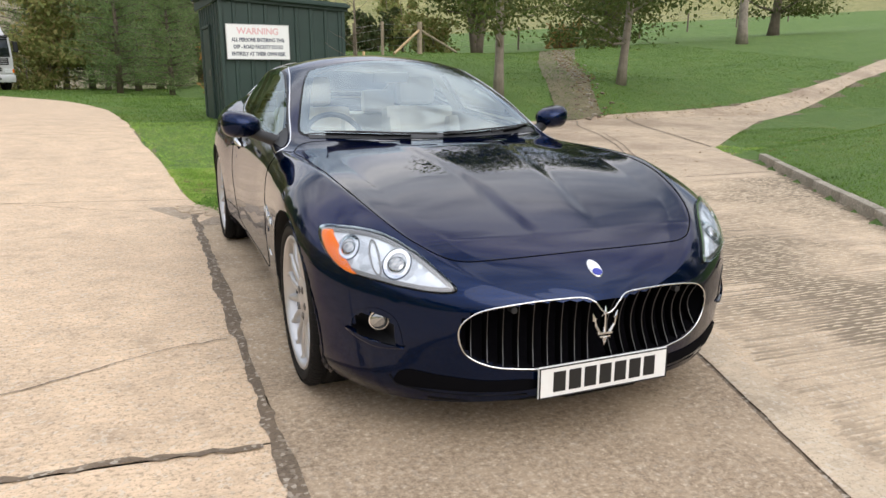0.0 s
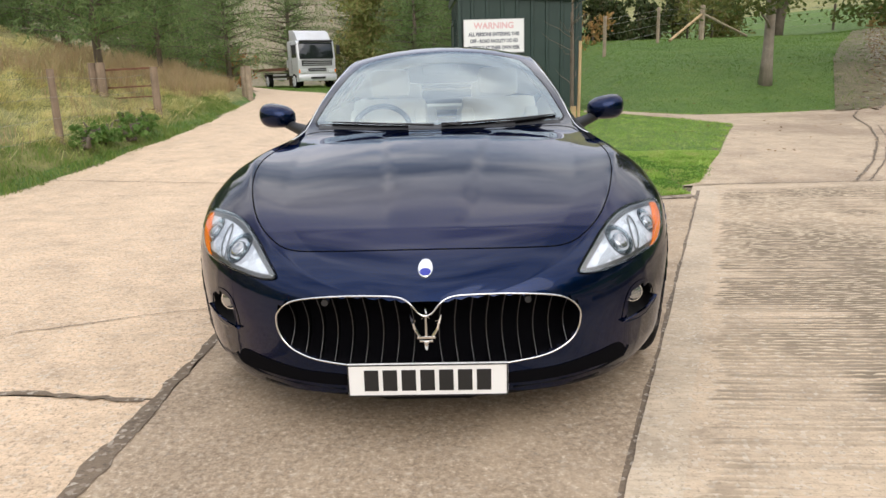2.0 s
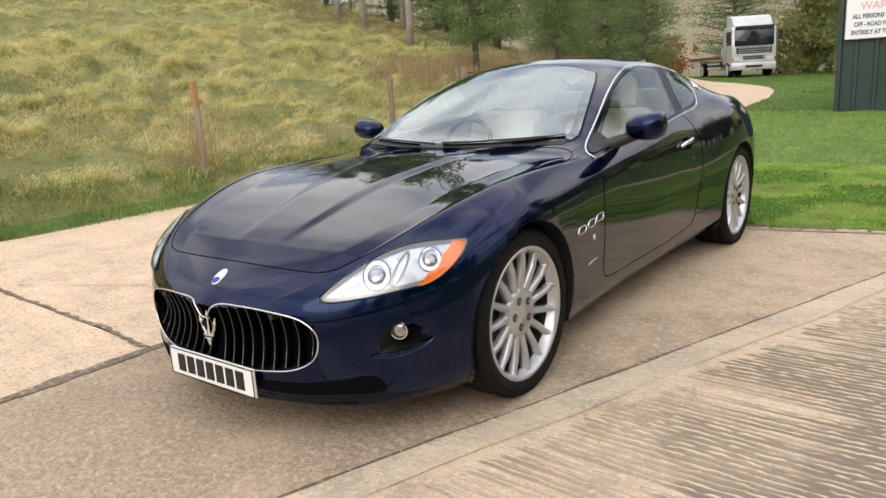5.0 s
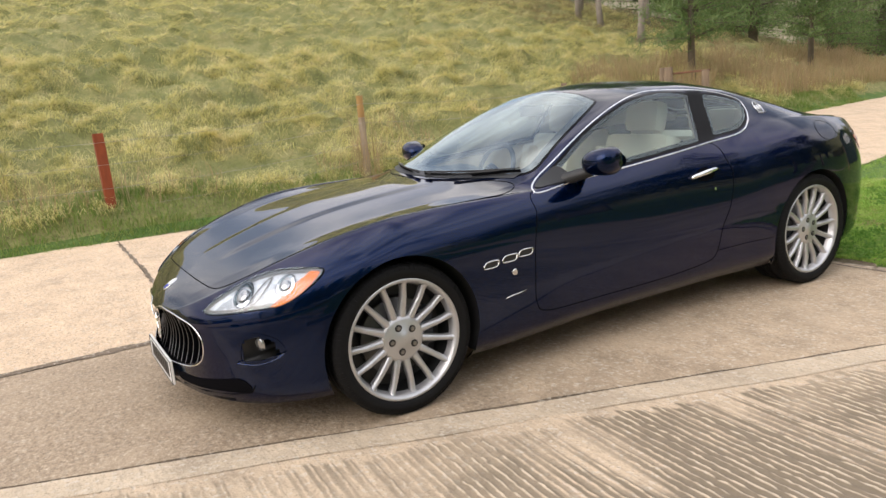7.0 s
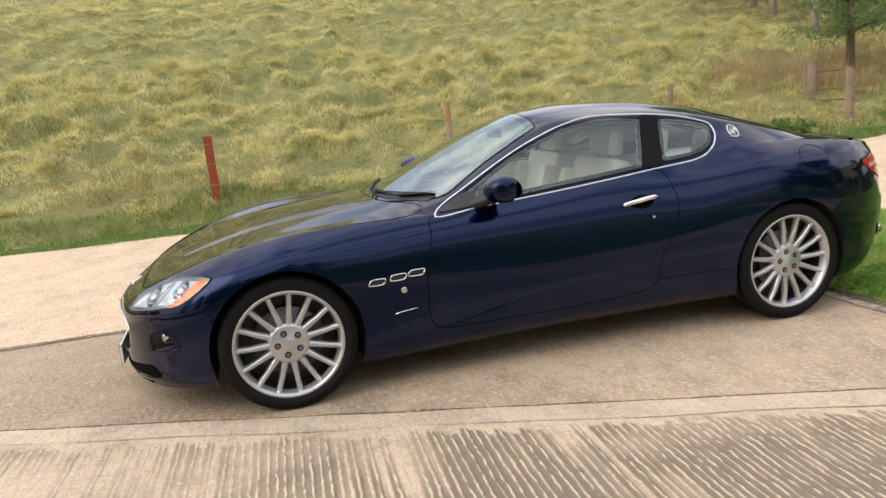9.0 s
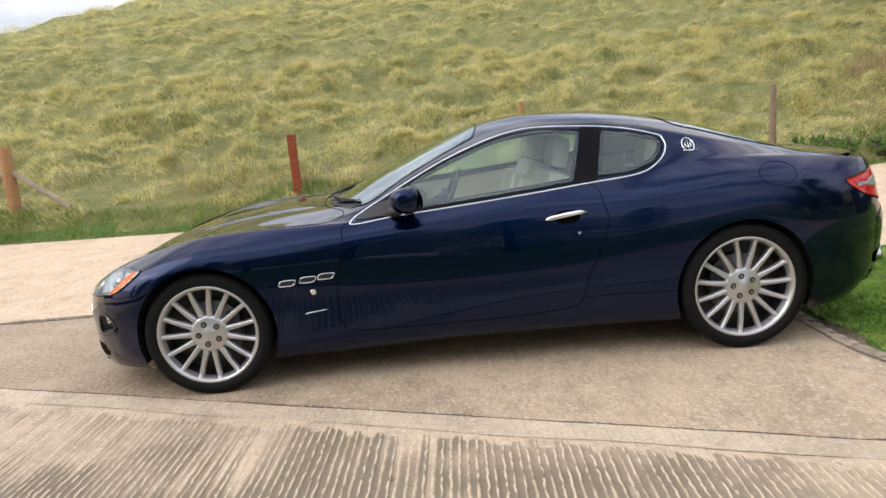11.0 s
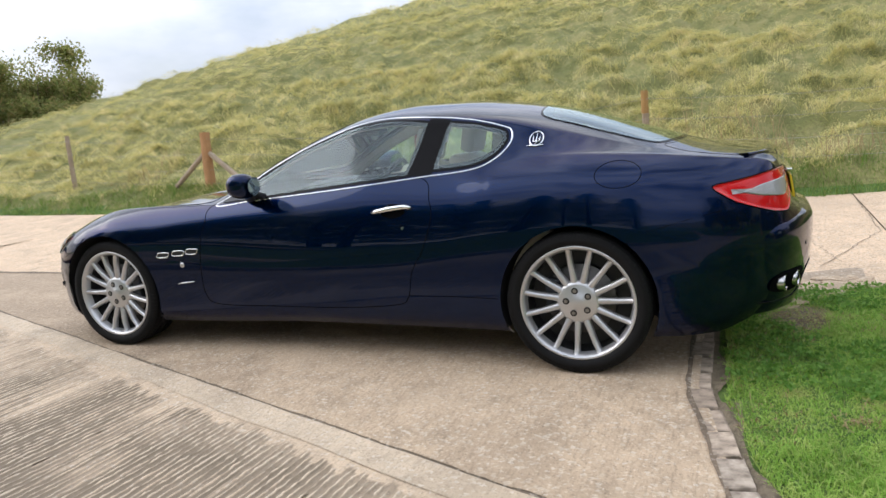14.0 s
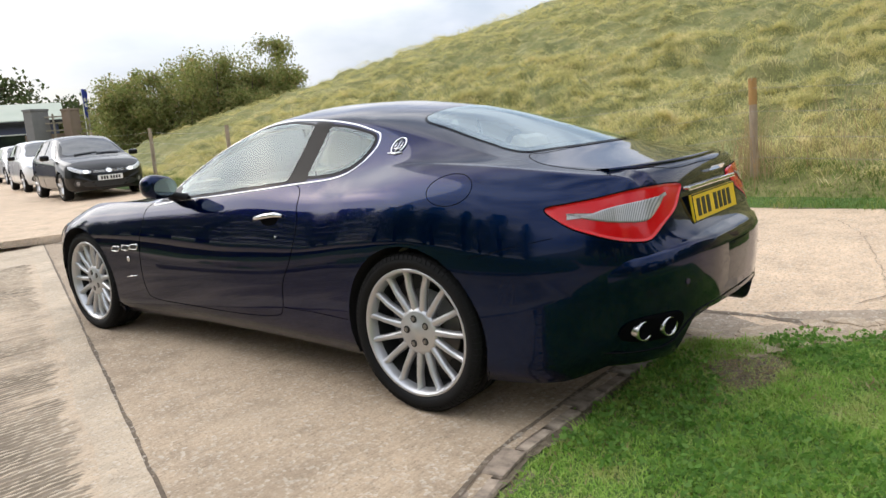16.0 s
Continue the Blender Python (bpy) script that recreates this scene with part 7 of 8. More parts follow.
# dry weeds along the fence and round the gate
p = scatter(2600, -6.6, -4.9, -8, 9, lambda x, y: (x < road_left(y) - .55) & (vnoise(x * 1.3 + 4, y * .9) > .5), 31)
blades("dry_weeds", p, .38, .004, M["blade_dry"], .7, "dry brown weeds along the fence", 32)
p = scatter(26000, -11, -5.0, 7.4, 21, lambda x, y: (x < road_left(y) - .6) & (x > road_left(y) - 3.6) & ((y > 8.6) | (x < -6.5)) & (vnoise(x * .6 + 9, y * .6) * .6 + vnoise(x * 2.1, y * 2.1) * .4 > .42), 33)
blades("dry_weeds", p, .52, .006, M["blade_dry"], .6, "tall dry brown weeds beside the road", 34)


def leaf_cards(centres, size, seed, flat=0.0):
    """Small folded leaves, four corners each, at the places given."""
    g = np.random.default_rng(seed)
    n = len(centres)
    d = g.normal(0, 1, (n, 3))
    d /= np.linalg.norm(d, axis=1, keepdims=True)
    e = np.cross(d, g.normal(0, 1, (n, 3)))
    e /= np.linalg.norm(e, axis=1, keepdims=True)
    s = size * g.uniform(.6, 1.35, n)[:, None]
    v = np.stack([centres - d * s, centres + e * s * .55, centres + d * s, centres - e * s * .55], 1).reshape(-1, 3)
    return v, np.arange(n)[:, None] * 4 + np.array([0, 1, 2, 3])


p, hh = tufts(2200, 12, -1.0, 3.0, 2.15, 4.6, 115, .045, lambda x, y: lawn_ok(x, y) & (vnoise(x * 1.4 + 2, y * 1.4 + 6) > .5), .035)
c = np.stack([p[:, 0], p[:, 1], ground_z(p[:, 0], p[:, 1]) + .012 + hh * .5], -1)
v, f = leaf_cards(c, .014, 116)
fast_mesh("lawn_weeds", v, f, M["leaf_weed"], None, "small broad-leaved weeds in the lawn", "weeds", "stuff")


def limb_points(a, b, n, wob, rr):
    a, b = Vector(a), Vector(b)
    return [a.lerp(b, k / n) + Vector((rr.uniform(-wob, wob), rr.uniform(-wob, wob), rr.uniform(-wob, wob))) * (0 if k in (0,) else 1) for k in range(n + 1)]


def join_tubes(list_):
    V, F = [], []
    for vs, fs in list_:
        o = len(V)
        V += [tuple(v) for v in vs]
        F += [tuple(i + o for i in f) for f in fs]
    return V, F


def broadleaf(x, y, h, r, crown0, crown_r, material, leaf, count, seed, label, bark="bark", size=.06, stems=1, crown_pts=None):
    rr = random.Random(seed)
    g = np.random.default_rng(seed)
    t = thing("tree", label, "tree", Matrix.Translation((x, y, tz(x, y) - .05)))
    tubes, cl = [], []
    for s in range(stems):
        lean = (rr.uniform(-.06, .06) * h, rr.uniform(-.06, .06) * h) if stems == 1 else (.16 * h * math.cos(2.1 * s + seed), .16 * h * math.sin(2.1 * s + seed))
        top = (lean[0], lean[1], h * .82)
        pts = limb_points((0, 0, 0), top, 9, .03, rr)
        tubes.append(tube(pts, [r * (1.25 if k == 0 else 1) * (1 - .85 * k / 9) for k in range(10)], 9))
        for k in range(22):
            q = rr.uniform(min(.30, max(.12, crown0 / h)), .98)
            base = Vector(pts[0]).lerp(Vector(top), q) if stems > 1 else pts[min(8, int(q * 9))].lerp(pts[min(9, int(q * 9) + 1)], .5)
            a = rr.uniform(0, 6.28)
            ln = crown_r * rr.uniform(.55, 1.1) * (1 - .3 * q)
            end = base + Vector((math.cos(a) * ln, math.sin(a) * ln, rr.uniform(-.18, .55) * ln))
            if end.z < crown0:
                end.z = crown0 + rr.uniform(0, .5)
            lp = limb_points(base, end, 5, .05, rr)
            tubes.append(tube(lp, [max(.006, r * .30 * (1 - .8 * j / 5)) for j in range(6)], 5))
            cl += [lp[j] for j in range(2, 6) for _ in range(2)]
    V, F = join_tubes(tubes)
    local(mesh_object("trunk", V, F, M[bark], t, "bare trunk and limbs"))
    if count:
        cl = np.array([tuple(c) for c in cl])
        c = cl[g.integers(0, len(cl), count)] + g.normal(0, crown_r * .17, (count, 3))
        c[:, 2] = np.maximum(c[:, 2], crown0 + g.normal(0, .12, count))
        v, f = leaf_cards(c, size, seed + 1)
        fast_mesh("crown", v, f, M[leaf], t, "leafy crown")
    return t


broadleaf(7.15, 12.85, 9.4, .13, 1.7, 2.5, None, "leaf", 15000, 41, "slim pale-barked tree with thin autumn crown", "bark_pale", .06)
broadleaf(11.7, 13.9, 9.0, .135, 1.3, 2.6, None, "leaf", 15000, 42, "slim birch-like tree with drooping green leaves", "bark_pale", .065)
broadleaf(13.8, 28.6, 8.0, .24, 2.0, 3.6, None, "leaf", 11000, 43, "dark multi-stemmed tree on the bank", "bark", .10, 3)
broadleaf(21.5, 28.5, 8.5, .26, 1.8, 3.8, None, "leaf", 12000, 44, "dark multi-stemmed tree with spreading crown", "bark", .10, 3)
broadleaf(24.6, 22.6, 9.5, .24, 4.6, 2.8, None, "leaf_dark", 3000, 45, "tall straight tree with pale brown trunk", "bark_pale", .09)
broadleaf(31.0, 27.0, 9.0, .28, 1.2, 3.8, None, "leaf", 8000, 46, "weeping willow-like tree at the field's edge", "bark", .10)
# bare-stemmed trees along the wood's edge, and olive ones past the lorry
for i, (x, y) in enumerate([(-16.5, 15.3), (-14.5, 14.45), (-11.9, 13.5), (-18.3, 17.0), (-16.0, 18.2), (-20.5, 20.0)]):
    broadleaf(x, y, 8.5, .10, 3.4, 1.7, None, "pine", 3200, 140 + i, "tall slim pine with a bare stem", "bark_pale", .09)
broadleaf(-5.4, 42.5, 8.0, .16, 1.4, 2.7, None, "leaf_hedge", 9000, 151, "olive-green tree beside the lorry", "bark_pale", .13)
broadleaf(-3.2, 41.0, 8.5, .16, 1.6, 2.6, None, "leaf_hedge", 9000, 152, "olive-green tree on the verge", "bark_pale", .13)
# sapling with stakes and guard
sap = thing("staked_sapling", "bare young sapling in a pale guard tied to stakes", "sapling", Matrix.Translation((1.93, 7.6, tz(1.93, 7.6) - .03)))
rr = random.Random(6)
tb = [tube(limb_points((0, 0, 0), (-.06, .02, 3.1), 8, .015, rr), [.030 * (1 - .8 * k / 8) for k in range(9)], 7)]
for k in range(26):
    z = rr.uniform(.7, 3.0)
    a = rr.uniform(0, 6.28)
    ln = rr.uniform(.22, .55)
    tb.append(tube(limb_points((-.02 * z, 0, z), (math.cos(a) * ln, math.sin(a) * ln, z + ln * .55), 4, .02, rr), [.007, .005, .004, .003, .002], 4))
V, F = join_tubes(tb)
mesh_object("trunk", V, F, M["bark"], sap, "thin brown stem with bare twigs")
part("guard", cyl_bm(.055, .050, (0, 0, 0), (0, 0, .42), 12), M["post_new"], sap, "pale tree guard")
part("stake", cyl_bm(.026, .024, (.085, -.02, 0), (.10, -.02, 1.45), 8), M["post_new"], sap, "round wooden stake")
part("stake", cyl_bm(.022, .020, (-.02, .07, 0), (-.03, .08, 1.9), 8), M["bark"], sap)


def pine(h, r, spread, seed, tint="pine", low=.12):
    """A young pine: trunk, drooping whorls and many needle tufts."""
    rr = random.Random(seed)
    g = np.random.default_rng(seed)
    t = thing("pine_tree", "bushy dark green young pine", "tree")
    tubes = [tube([(0, 0, 0), (.03 * h * rr.uniform(-.5, .5), 0, h * .5), (0, 0, h)], [r, r * .6, r * .08], 8)]
    cs = []
    wh = int(h / .42)
    for i in range(wh):
        z = h * (low + (1 - low) * (i + .3) / wh)
        ln0 = spread * (1 - ((z / h - .25) / .8) ** 2 * .95 if z / h > .25 else .75 + z / h)
        for k in range(7):
            a = 6.283 * k / 7 + rr.uniform(-.4, .4) + i
            ln = max(.15, ln0 * rr.uniform(.65, 1.15))
            end = Vector((math.cos(a) * ln, math.sin(a) * ln, z + ln * rr.uniform(-.05, .35)))
            tubes.append(tube([(0, 0, z), end * .5 + Vector((0, 0, z * .5 + .02)), end], [r * .18, r * .12, .006], 4))
            for q in np.linspace(.25, 1, 7):
                cs.append(Vector((0, 0, z)).lerp(end, q))
    V, F = join_tubes(tubes)
    mesh_object("trunk", V, F, M["bark"], t)
    cs = np.array([tuple(c) for c in cs])
    n = len(cs) * 18
    c = np.repeat(cs, 18, 0) + g.normal(0, .10 + .02 * spread, (n, 3))
    d = g.normal(0, 1, (n, 3)) + (0, 0, .7)
    d /= np.linalg.norm(d, axis=1, keepdims=True)
    e = np.cross(d, g.normal(0, 1, (n, 3)))
    e /= np.linalg.norm(e, axis=1, keepdims=True)
    s = g.uniform(.08, .17, n)[:, None] * (.7 + .12 * h ** .5)
    v = np.stack([c - d * s * .5, c + e * s * .12, c + d * s * 1.15, c - e * s * .12], 1).reshape(-1, 3)
    fast_mesh("crown", v, np.arange(n)[:, None] * 4 + np.array([0, 1, 2, 3]), M[tint], t, "bushy needles")
    return t


pines = [pine(5.2, .11, 1.45, 51, low=.22), pine(7.5, .18, 2.3, 52, low=.07), pine(10.5, .24, 3.1, 53, low=.04)]
PINES = [(0, -6.95, 9.75, .80), (0, -8.5, 16.4, .75), (1, -10.4, 20.5, .75), (2, -15.5, 33, .9), (1, -13.0, 30, 1.0), (2, -17.5, 46, 1.0), (2, -12.4, 49, 1.0), (2, -7.6, 49, .95), (2, -4.2, 45, .9), (2, -1.6, 38.5, .80),
         (1, -2.4, 33.5, .90), (2, -.4, 44, 1.0), (2, 2.2, 46, 1.0), (2, -22, 42, 1.1), (1, -.2, 30.5, .75), (2, 4.5, 40, .9), (1, -18.2, 26.5, 1.0), (2, -26, 36, 1.1), (1, -13.6, 21.0, .9), (1, -9.6, 26.0, .7), (1, -17.2, 22.5, .9), (2, -20.5, 29, .8), (1, -22, 24.5, 1.0), (1, -25.5, 21, 1.0), (1, -28, 26, 1.1),
         # the trees across the yard that the coupe's side mirrors
         (2, 20, -12, 1.1), (2, 17.5, -6, .95), (2, 21.5, -1, 1.05), (2, 16, -17, 1.0), (2, 25, 3.0, 1.0), (2, 14, -23, 1.05), (2, 19, -28, 1.1), (1, 18.5, -3, 1.1), (2, 23, -8, 1.1), (1, 17.5, -9.5, 1.15), (2, 15.5, -13, .95), (2, 22, -19, 1.1), (1, 19.5, -15, 1.2), (2, 11, -28, 1.0)]
first = [True, True, True]
for i, (k, x, y, s) in enumerate(PINES):
    m = Matrix.Translation((x, y, tz(x, y) - .08)) @ Matrix.Rotation(i * 1.9, 4, "Z") @ Matrix.Diagonal((s, s, s * (1 + .08 * math.sin(i * 3.1)), 1))
    if first[k]:
        pines[k].matrix_world = m
        first[k] = False
    else:
        o = pines[k].copy()
        scene.collection.objects.link(o)
        o.matrix_world = m
        for ch in pines[k].children:
            c = ch.copy()
            scene.collection.objects.link(c)
            c.parent = o


def bush(x, y, w, d, h, leaf, count, seed, label, size=.09, turn=0.0, base=None, name="bush"):
    g = np.random.default_rng(seed)
    b = thing(name, label, "bush", Matrix.Translation((x, y, (tz(x, y) if base is None else base) - .05)) @ Matrix.Rotation(turn, 4, "Z"))
    rr = random.Random(seed)
    tubes, lobes = [], []
    for k in range(max(8, int(w * 2.2))):
        px, py = rr.uniform(-w / 2, w / 2), rr.uniform(-d / 2, d / 2)
        hh = h * rr.uniform(.55, 1.0) * (1 - .35 * (2 * px / w) ** 2)
        tubes.append(tube(limb_points((px * .9, py * .9, 0), (px, py, hh * .9), 4, .1, rr), [.05, .04, .03, .02, .01], 5))
        for _ in range(16 if name == "hedge" else 8):
            q = rr.uniform(.08, .97)
            lobes.append((px + rr.gauss(0, .10 * h + .08), py + rr.gauss(0, .10 * h + .08), hh * q, rr.uniform(.10, .22) * h * (1.25 - .6 * q)))
    V, F = join_tubes(tubes)
    tagged(mesh_object("undergrowth_stem", V, F, M["bark"], b), "", "", "", "stuff")
    lobes = np.array(lobes)
    q = lobes[g.integers(0, len(lobes), count)]
    dirs = g.normal(0, 1, (count, 3))
    dirs /= np.linalg.norm(dirs, axis=1, keepdims=True)
    c = q[:, :3] + dirs * q[:, 3:] * g.uniform(.2, 1.1, (count, 1))
    c[:, 2] = np.maximum(c[:, 2], .05)
    v, f = leaf_cards(c, size, seed + 5)
    fast_mesh("foliage", v, f, M[leaf], b, "")
    return b


# shrubs behind the shed and along the field fence
bush(6.2, 27.5, 7.5, 2.5, 2.6, "leaf_dark", 9000, 61, "dense dark evergreen shrubs behind the field fence", .11)
bush(3.2, 25.0, 3.5, 2.5, 3.6, "leaf_autumn", 3500, 62, "thin autumn-brown shrubs behind the shed", .09)
bush(10.2, 29.0, 4.0, 2.0, 3.0, "leaf_hedge", 4500, 63, "olive shrubs beside the bank fence", .10)
bush(20.0, 31.0, 1.6, 1.2, 1.7, "leaf_autumn", 1800, 64, "small russet bush at the top of the track", .09)
bush(23.0, 32.0, 1.4, 1.2, 1.6, "leaf_hedge", 1500, 65, "small green bush at the top of the track", .09)
bush(-16.4, 46.5, 2.6, 2.0, 3.4, "leaf_rust", 3600, 66, "rust-coloured bush beside the lorry", .10)
bush(-6.4, 41, 2.6, 1.8, 3.6, "leaf_hedge", 3500, 67, "yellowing shrub behind the lorry", .11)
# gorse spot beside the shed
# nettles at the verge
for i, (x, y, w) in enumerate([(-4.95, 5.0, .8), (-4.92, 5.8, .8), (-4.98, 6.6, .6)]):
    bush(x, y, w, .5, .30, "leaf_nettle", 1500, 70 + i, "low dark green nettles on the verge", .040, 1.4)
# the hedge on the skyline
for i, (x, y, w, top) in enumerate([(-13.8, -28.6, 1.4, 4.9), (-15.4, -27.0, 3.6, 5.4), (-17.4, -25.8, 4.4, 6.1), (-19.0, -24.4, 2.6, 5.9), (-18.5, -44, 5, 4.0)]):
    bush(x, y, w, 2.6, top - tz(x, y), "leaf_hedge", 40000, 80 + i, "tall unkempt hedge on the hill's shoulder", .065, -.6, name="hedge")
bush(-26.2, -23.0, 2.0, 1.2, 1.6, "leaf_hedge", 900, 88, "thin bare shrub on the skyline", .07)
for i, (x, y, h) in enumerate([(-20, -62, 8.5), (-26, -66, 6.0), (-14, -70, 10), (-24, -58, 5.0)]):
    broadleaf(x, y, h, .25, 1.0, 3.4, None, "leaf_dark", 4500, 90 + i, "distant dark tree beyond the car park", "bark", .20)

# a bare patch in the lawn
poly_sheet("bare_earth", np.array([(-.22 + .24 * math.cos(a) * (1 + .2 * math.sin(3 * a)), 2.52 + .15 * math.sin(a) * (1 + .25 * math.cos(4 * a))) for a in np.linspace(0, 2 * math.pi, 25)[:-1]]), .05, ground_z, M["earth"], .006, "bare brown earth patch in the lawn", "ground")
p = scatter(1500, 9, 21, 10.5, 13.6, lambda x, y: np.abs(y - (11.35 + .19 * np.maximum(x - 14, 0))) < .16 + .5 * vnoise(x * 1.3, y), 196)
c = np.stack([p[:, 0], p[:, 1], terrain(p[:, 0], p[:, 1]) + .02], -1)
v, f = leaf_cards(c, .04, 197)
v[:, 2] = np.repeat(c[:, 2], 4) + (v[:, 2] - np.repeat(c[:, 2], 4)) * .3 + .01
fast_mesh("leaf_litter", v, f, M["litter"], None, "brown leaves along the track's far edge", "leaves", "stuff")

_g = np.random.default_rng(71)
_a, _r = _g.uniform(0, 6.283, 2600), np.sqrt(_g.uniform(0, 1, 2600)) * 1.15
p = np.stack([-.22 + .26 * _r * np.cos(_a), 2.52 + .17 * _r * np.sin(_a)], -1)
blades("dead_grass", p[:1500], .035, .0026, M["blade_dry"], 1.8, "dead straw over the bare patch", 72)
blades("lawn_grass", p[1500:], .035, .0026, M["blade_lawn"], 1.5, "sparse grass on the bare patch", 73)

# fallen leaves
p = scatter(420, 2, 14, 3, 16, lambda x, y: np.ones(len(x), bool), 96)
c = np.stack([p[:, 0], p[:, 1], terrain(p[:, 0], p[:, 1]) + .02], -1)
v, f = leaf_cards(c, .035, 97)
v[:, 2] = np.repeat(c[:, 2], 4) + (v[:, 2] - np.repeat(c[:, 2], 4)) * .25 + .01
fast_mesh("fallen_leaves", v, f, M["litter"], None, "scattered fallen leaves on lawn and track", "leaves", "stuff")

# leafy stone track up the bank
TRACK = np.array([(7.8, 10.8), (8.3, 10.95), (9.3, 11.3), (11.1, 14.8), (14.0, 20.1), (17.7, 26), (16.0, 26.3), (12.5, 20.3), (9.75, 15.1)])
p = scatter(9000, 7.4, 18, 10.9, 26, lambda x, y: (np.abs(np.abs(x - (8.8 + .51 * (y - 10.9))) - .75) < .28 + .3 * vnoise(x * 2, y * 2)) | (np.abs(x - (8.45 + .51 * (y - 10.9))) < .16), 201)
blades("track_grass", p, .08, .010, M["blade_bank"], 1.0, "grass growing over the track's edges and middle", 202, simple=True, lift=.02, zf=terrain)
M["track_earth"] = grassy("track_earth", (0.12, 0.115, 0.055), (0.19, 0.165, 0.095), (0.27, 0.225, 0.135))
poly_sheet("bank_track", TRACK, .4, terrain, M["track_earth"], .02, "earth and stone track up the bank", "path")
rp = random.Random(9)
trk = thing("track_stones", "rough stones and leaf litter along the bank track", "stones", kind="structure")
sme = []
for k in range(4):
    b = bmesh.new()
    bmesh.ops.create_icosphere(b, subdivisions=1, radius=.16)
    for v_ in b.verts:
        v_.co = Vector((v_.co.x * rp.uniform(.8, 1.3), v_.co.y * rp.uniform(.7, 1.1), v_.co.z * .45)) * rp.uniform(.85, 1.1)
    me = bpy.data.meshes.new("stone")
    b.to_mesh(me)
    b.free()
    me.materials.append(M["kerb"] if k % 2 else M["dirt"])
    sme.append(me)
for k in range(240):
    t = k / 240
    y = 10.9 + 14 * t
    x = 8.7 + 7.3 * t + rp.gauss(.1, .30)
    o = new("stone", sme[k % 4])
    o.parent = trk
    o.matrix_world = Matrix.Translation((x, y, tz(x, y) + .015)) @ Matrix.Rotation(rp.uniform(0, 6), 4, "Z") @ Matrix.Scale(rp.uniform(.25, .6), 4)
p = scatter(3600, 7.5, 17, 10.8, 26, lambda x, y: np.abs(x - (8.95 + .51 * (y - 10.9))) < .42, 98)
c = np.stack([p[:, 0], p[:, 1], terrain(p[:, 0], p[:, 1]) + .05], -1)
v, f = leaf_cards(c, .035, 99)
fast_mesh("leaf_litter", v, f, M["litter"], None, "brown leaf litter on the track", "leaves", "stuff")

# ---- the lorry, the parked cars and the yard's far end ----
M["lorry"] = (lambda m: m.color(m.mix(m.ramp(m.noise(1.6, 5), (0.4, (0, 0, 0)), (0.7, (0.6,) * 3)), (0.60, 0.61, 0.63), (0.50, 0.50, 0.51))).m)(Mat("silver_lorry_paint", (0.55, 0.56, 0.58), 0.35, 0.2))
M["black_paint"] = Mat("black_car_paint", (0.004, 0.004, 0.005), 0.4, Specular_IOR_Level=0.1, Coat_Weight=1.0, Coat_IOR=1.36, Coat_Roughness=0.02).m
M["white_paint"] = Mat("white_car_paint", (0.74, 0.74, 0.74), 0.35, Coat_Weight=1.0, Coat_Roughness=0.03).m
M["dark_glass"] = Mat("tinted_glass", (0.012, 0.016, 0.018), 0.03, Specular_IOR_Level=0.4, Coat_Weight=1.0, Coat_IOR=1.45).m
# emission puts the bright glints of the hatchback's headlamps into the material
M["glint_lamp"] = Mat("glinting_headlamp", (0.9, 0.9, 0.9), 0.2, Emission_Color=(1.0, 0.97, 0.9, 1), Emission_Strength=1.2).m
M["wall_blue"] = (lambda m: m.color(m.mix(m.noise(1.2, 5), (0.055, 0.065, 0.12), (0.085, 0.095, 0.15))).m)(Mat("blue_grey_wall", (0.07, 0.08, 0.13), 0.7))
M["roof_pale"] = (lambda m: m.color(m.mix(m.noise(0.8, 5), (0.34, 0.38, 0.30), (0.46, 0.49, 0.40))).m)(Mat("pale_roof_sheet", (0.4, 0.43, 0.35), 0.6))
M["pillar_grey"] = (lambda m: m.color(m.mix(m.noise(2.5, 5), (0.15, 0.15, 0.15), (0.24, 0.235, 0.225))).m)(Mat("grey_pillar", (0.2, 0.2, 0.2), 0.85))
M["pillar_brown"] = (lambda m: m.color(m.mix(m.noise(2.5, 5), (0.19, 0.14, 0.10), (0.28, 0.21, 0.155))).m)(Mat("brown_pillar", (0.22, 0.17, 0.12), 0.85))
M["flag_blue"] = Mat("flag_blue", (0.03, 0.05, 0.33), 0.7).m


def road_wheel(x, y, r, w, parent, spokes=5, rim="alloy"):
    """A tyre with a spoked rim, axle along x; the outer face looks away from the middle."""
    sx = 1 if x > 0 else -1
    prof = [(-w / 2, r * .70), (-w / 2, r * .93), (-w * .38, r), (w * .38, r), (w / 2, r * .93), (w / 2, r * .72), (w * .3, r * .68)]
    vs, fs = lathe(prof, 32, abs(x), sx, (y, r))
    ty = mesh_object("wheel", vs, fs, M["rubber"], parent, "black tyre on a spoked rim")
    vs, fs = lathe([(w * .5, r * .72), (w * .47, r * .68), (w * .15, r * .64), (w * .12, r * .02)], 32, abs(x), sx, (y, r))
    ri = mesh_object("rim", vs, fs, M["disc"], ty)
    for i in range(spokes):
        a = 2 * math.pi * (i + .3) / spokes
        b = bmesh.new()
        cyl(b, r * .11, r * .13, (x + sx * w * .30, y, r), (x + sx * w * .42, y + r * .67 * math.cos(a), r + r * .67 * math.sin(a)), 6)
        part("spoke", b, M[rim], ri)
    part("hub_cap", cyl_bm(r * .15, r * .13, (x + sx * w * .2, y, r), (x + sx * w * .44, y, r), 14), M[rim], ri)


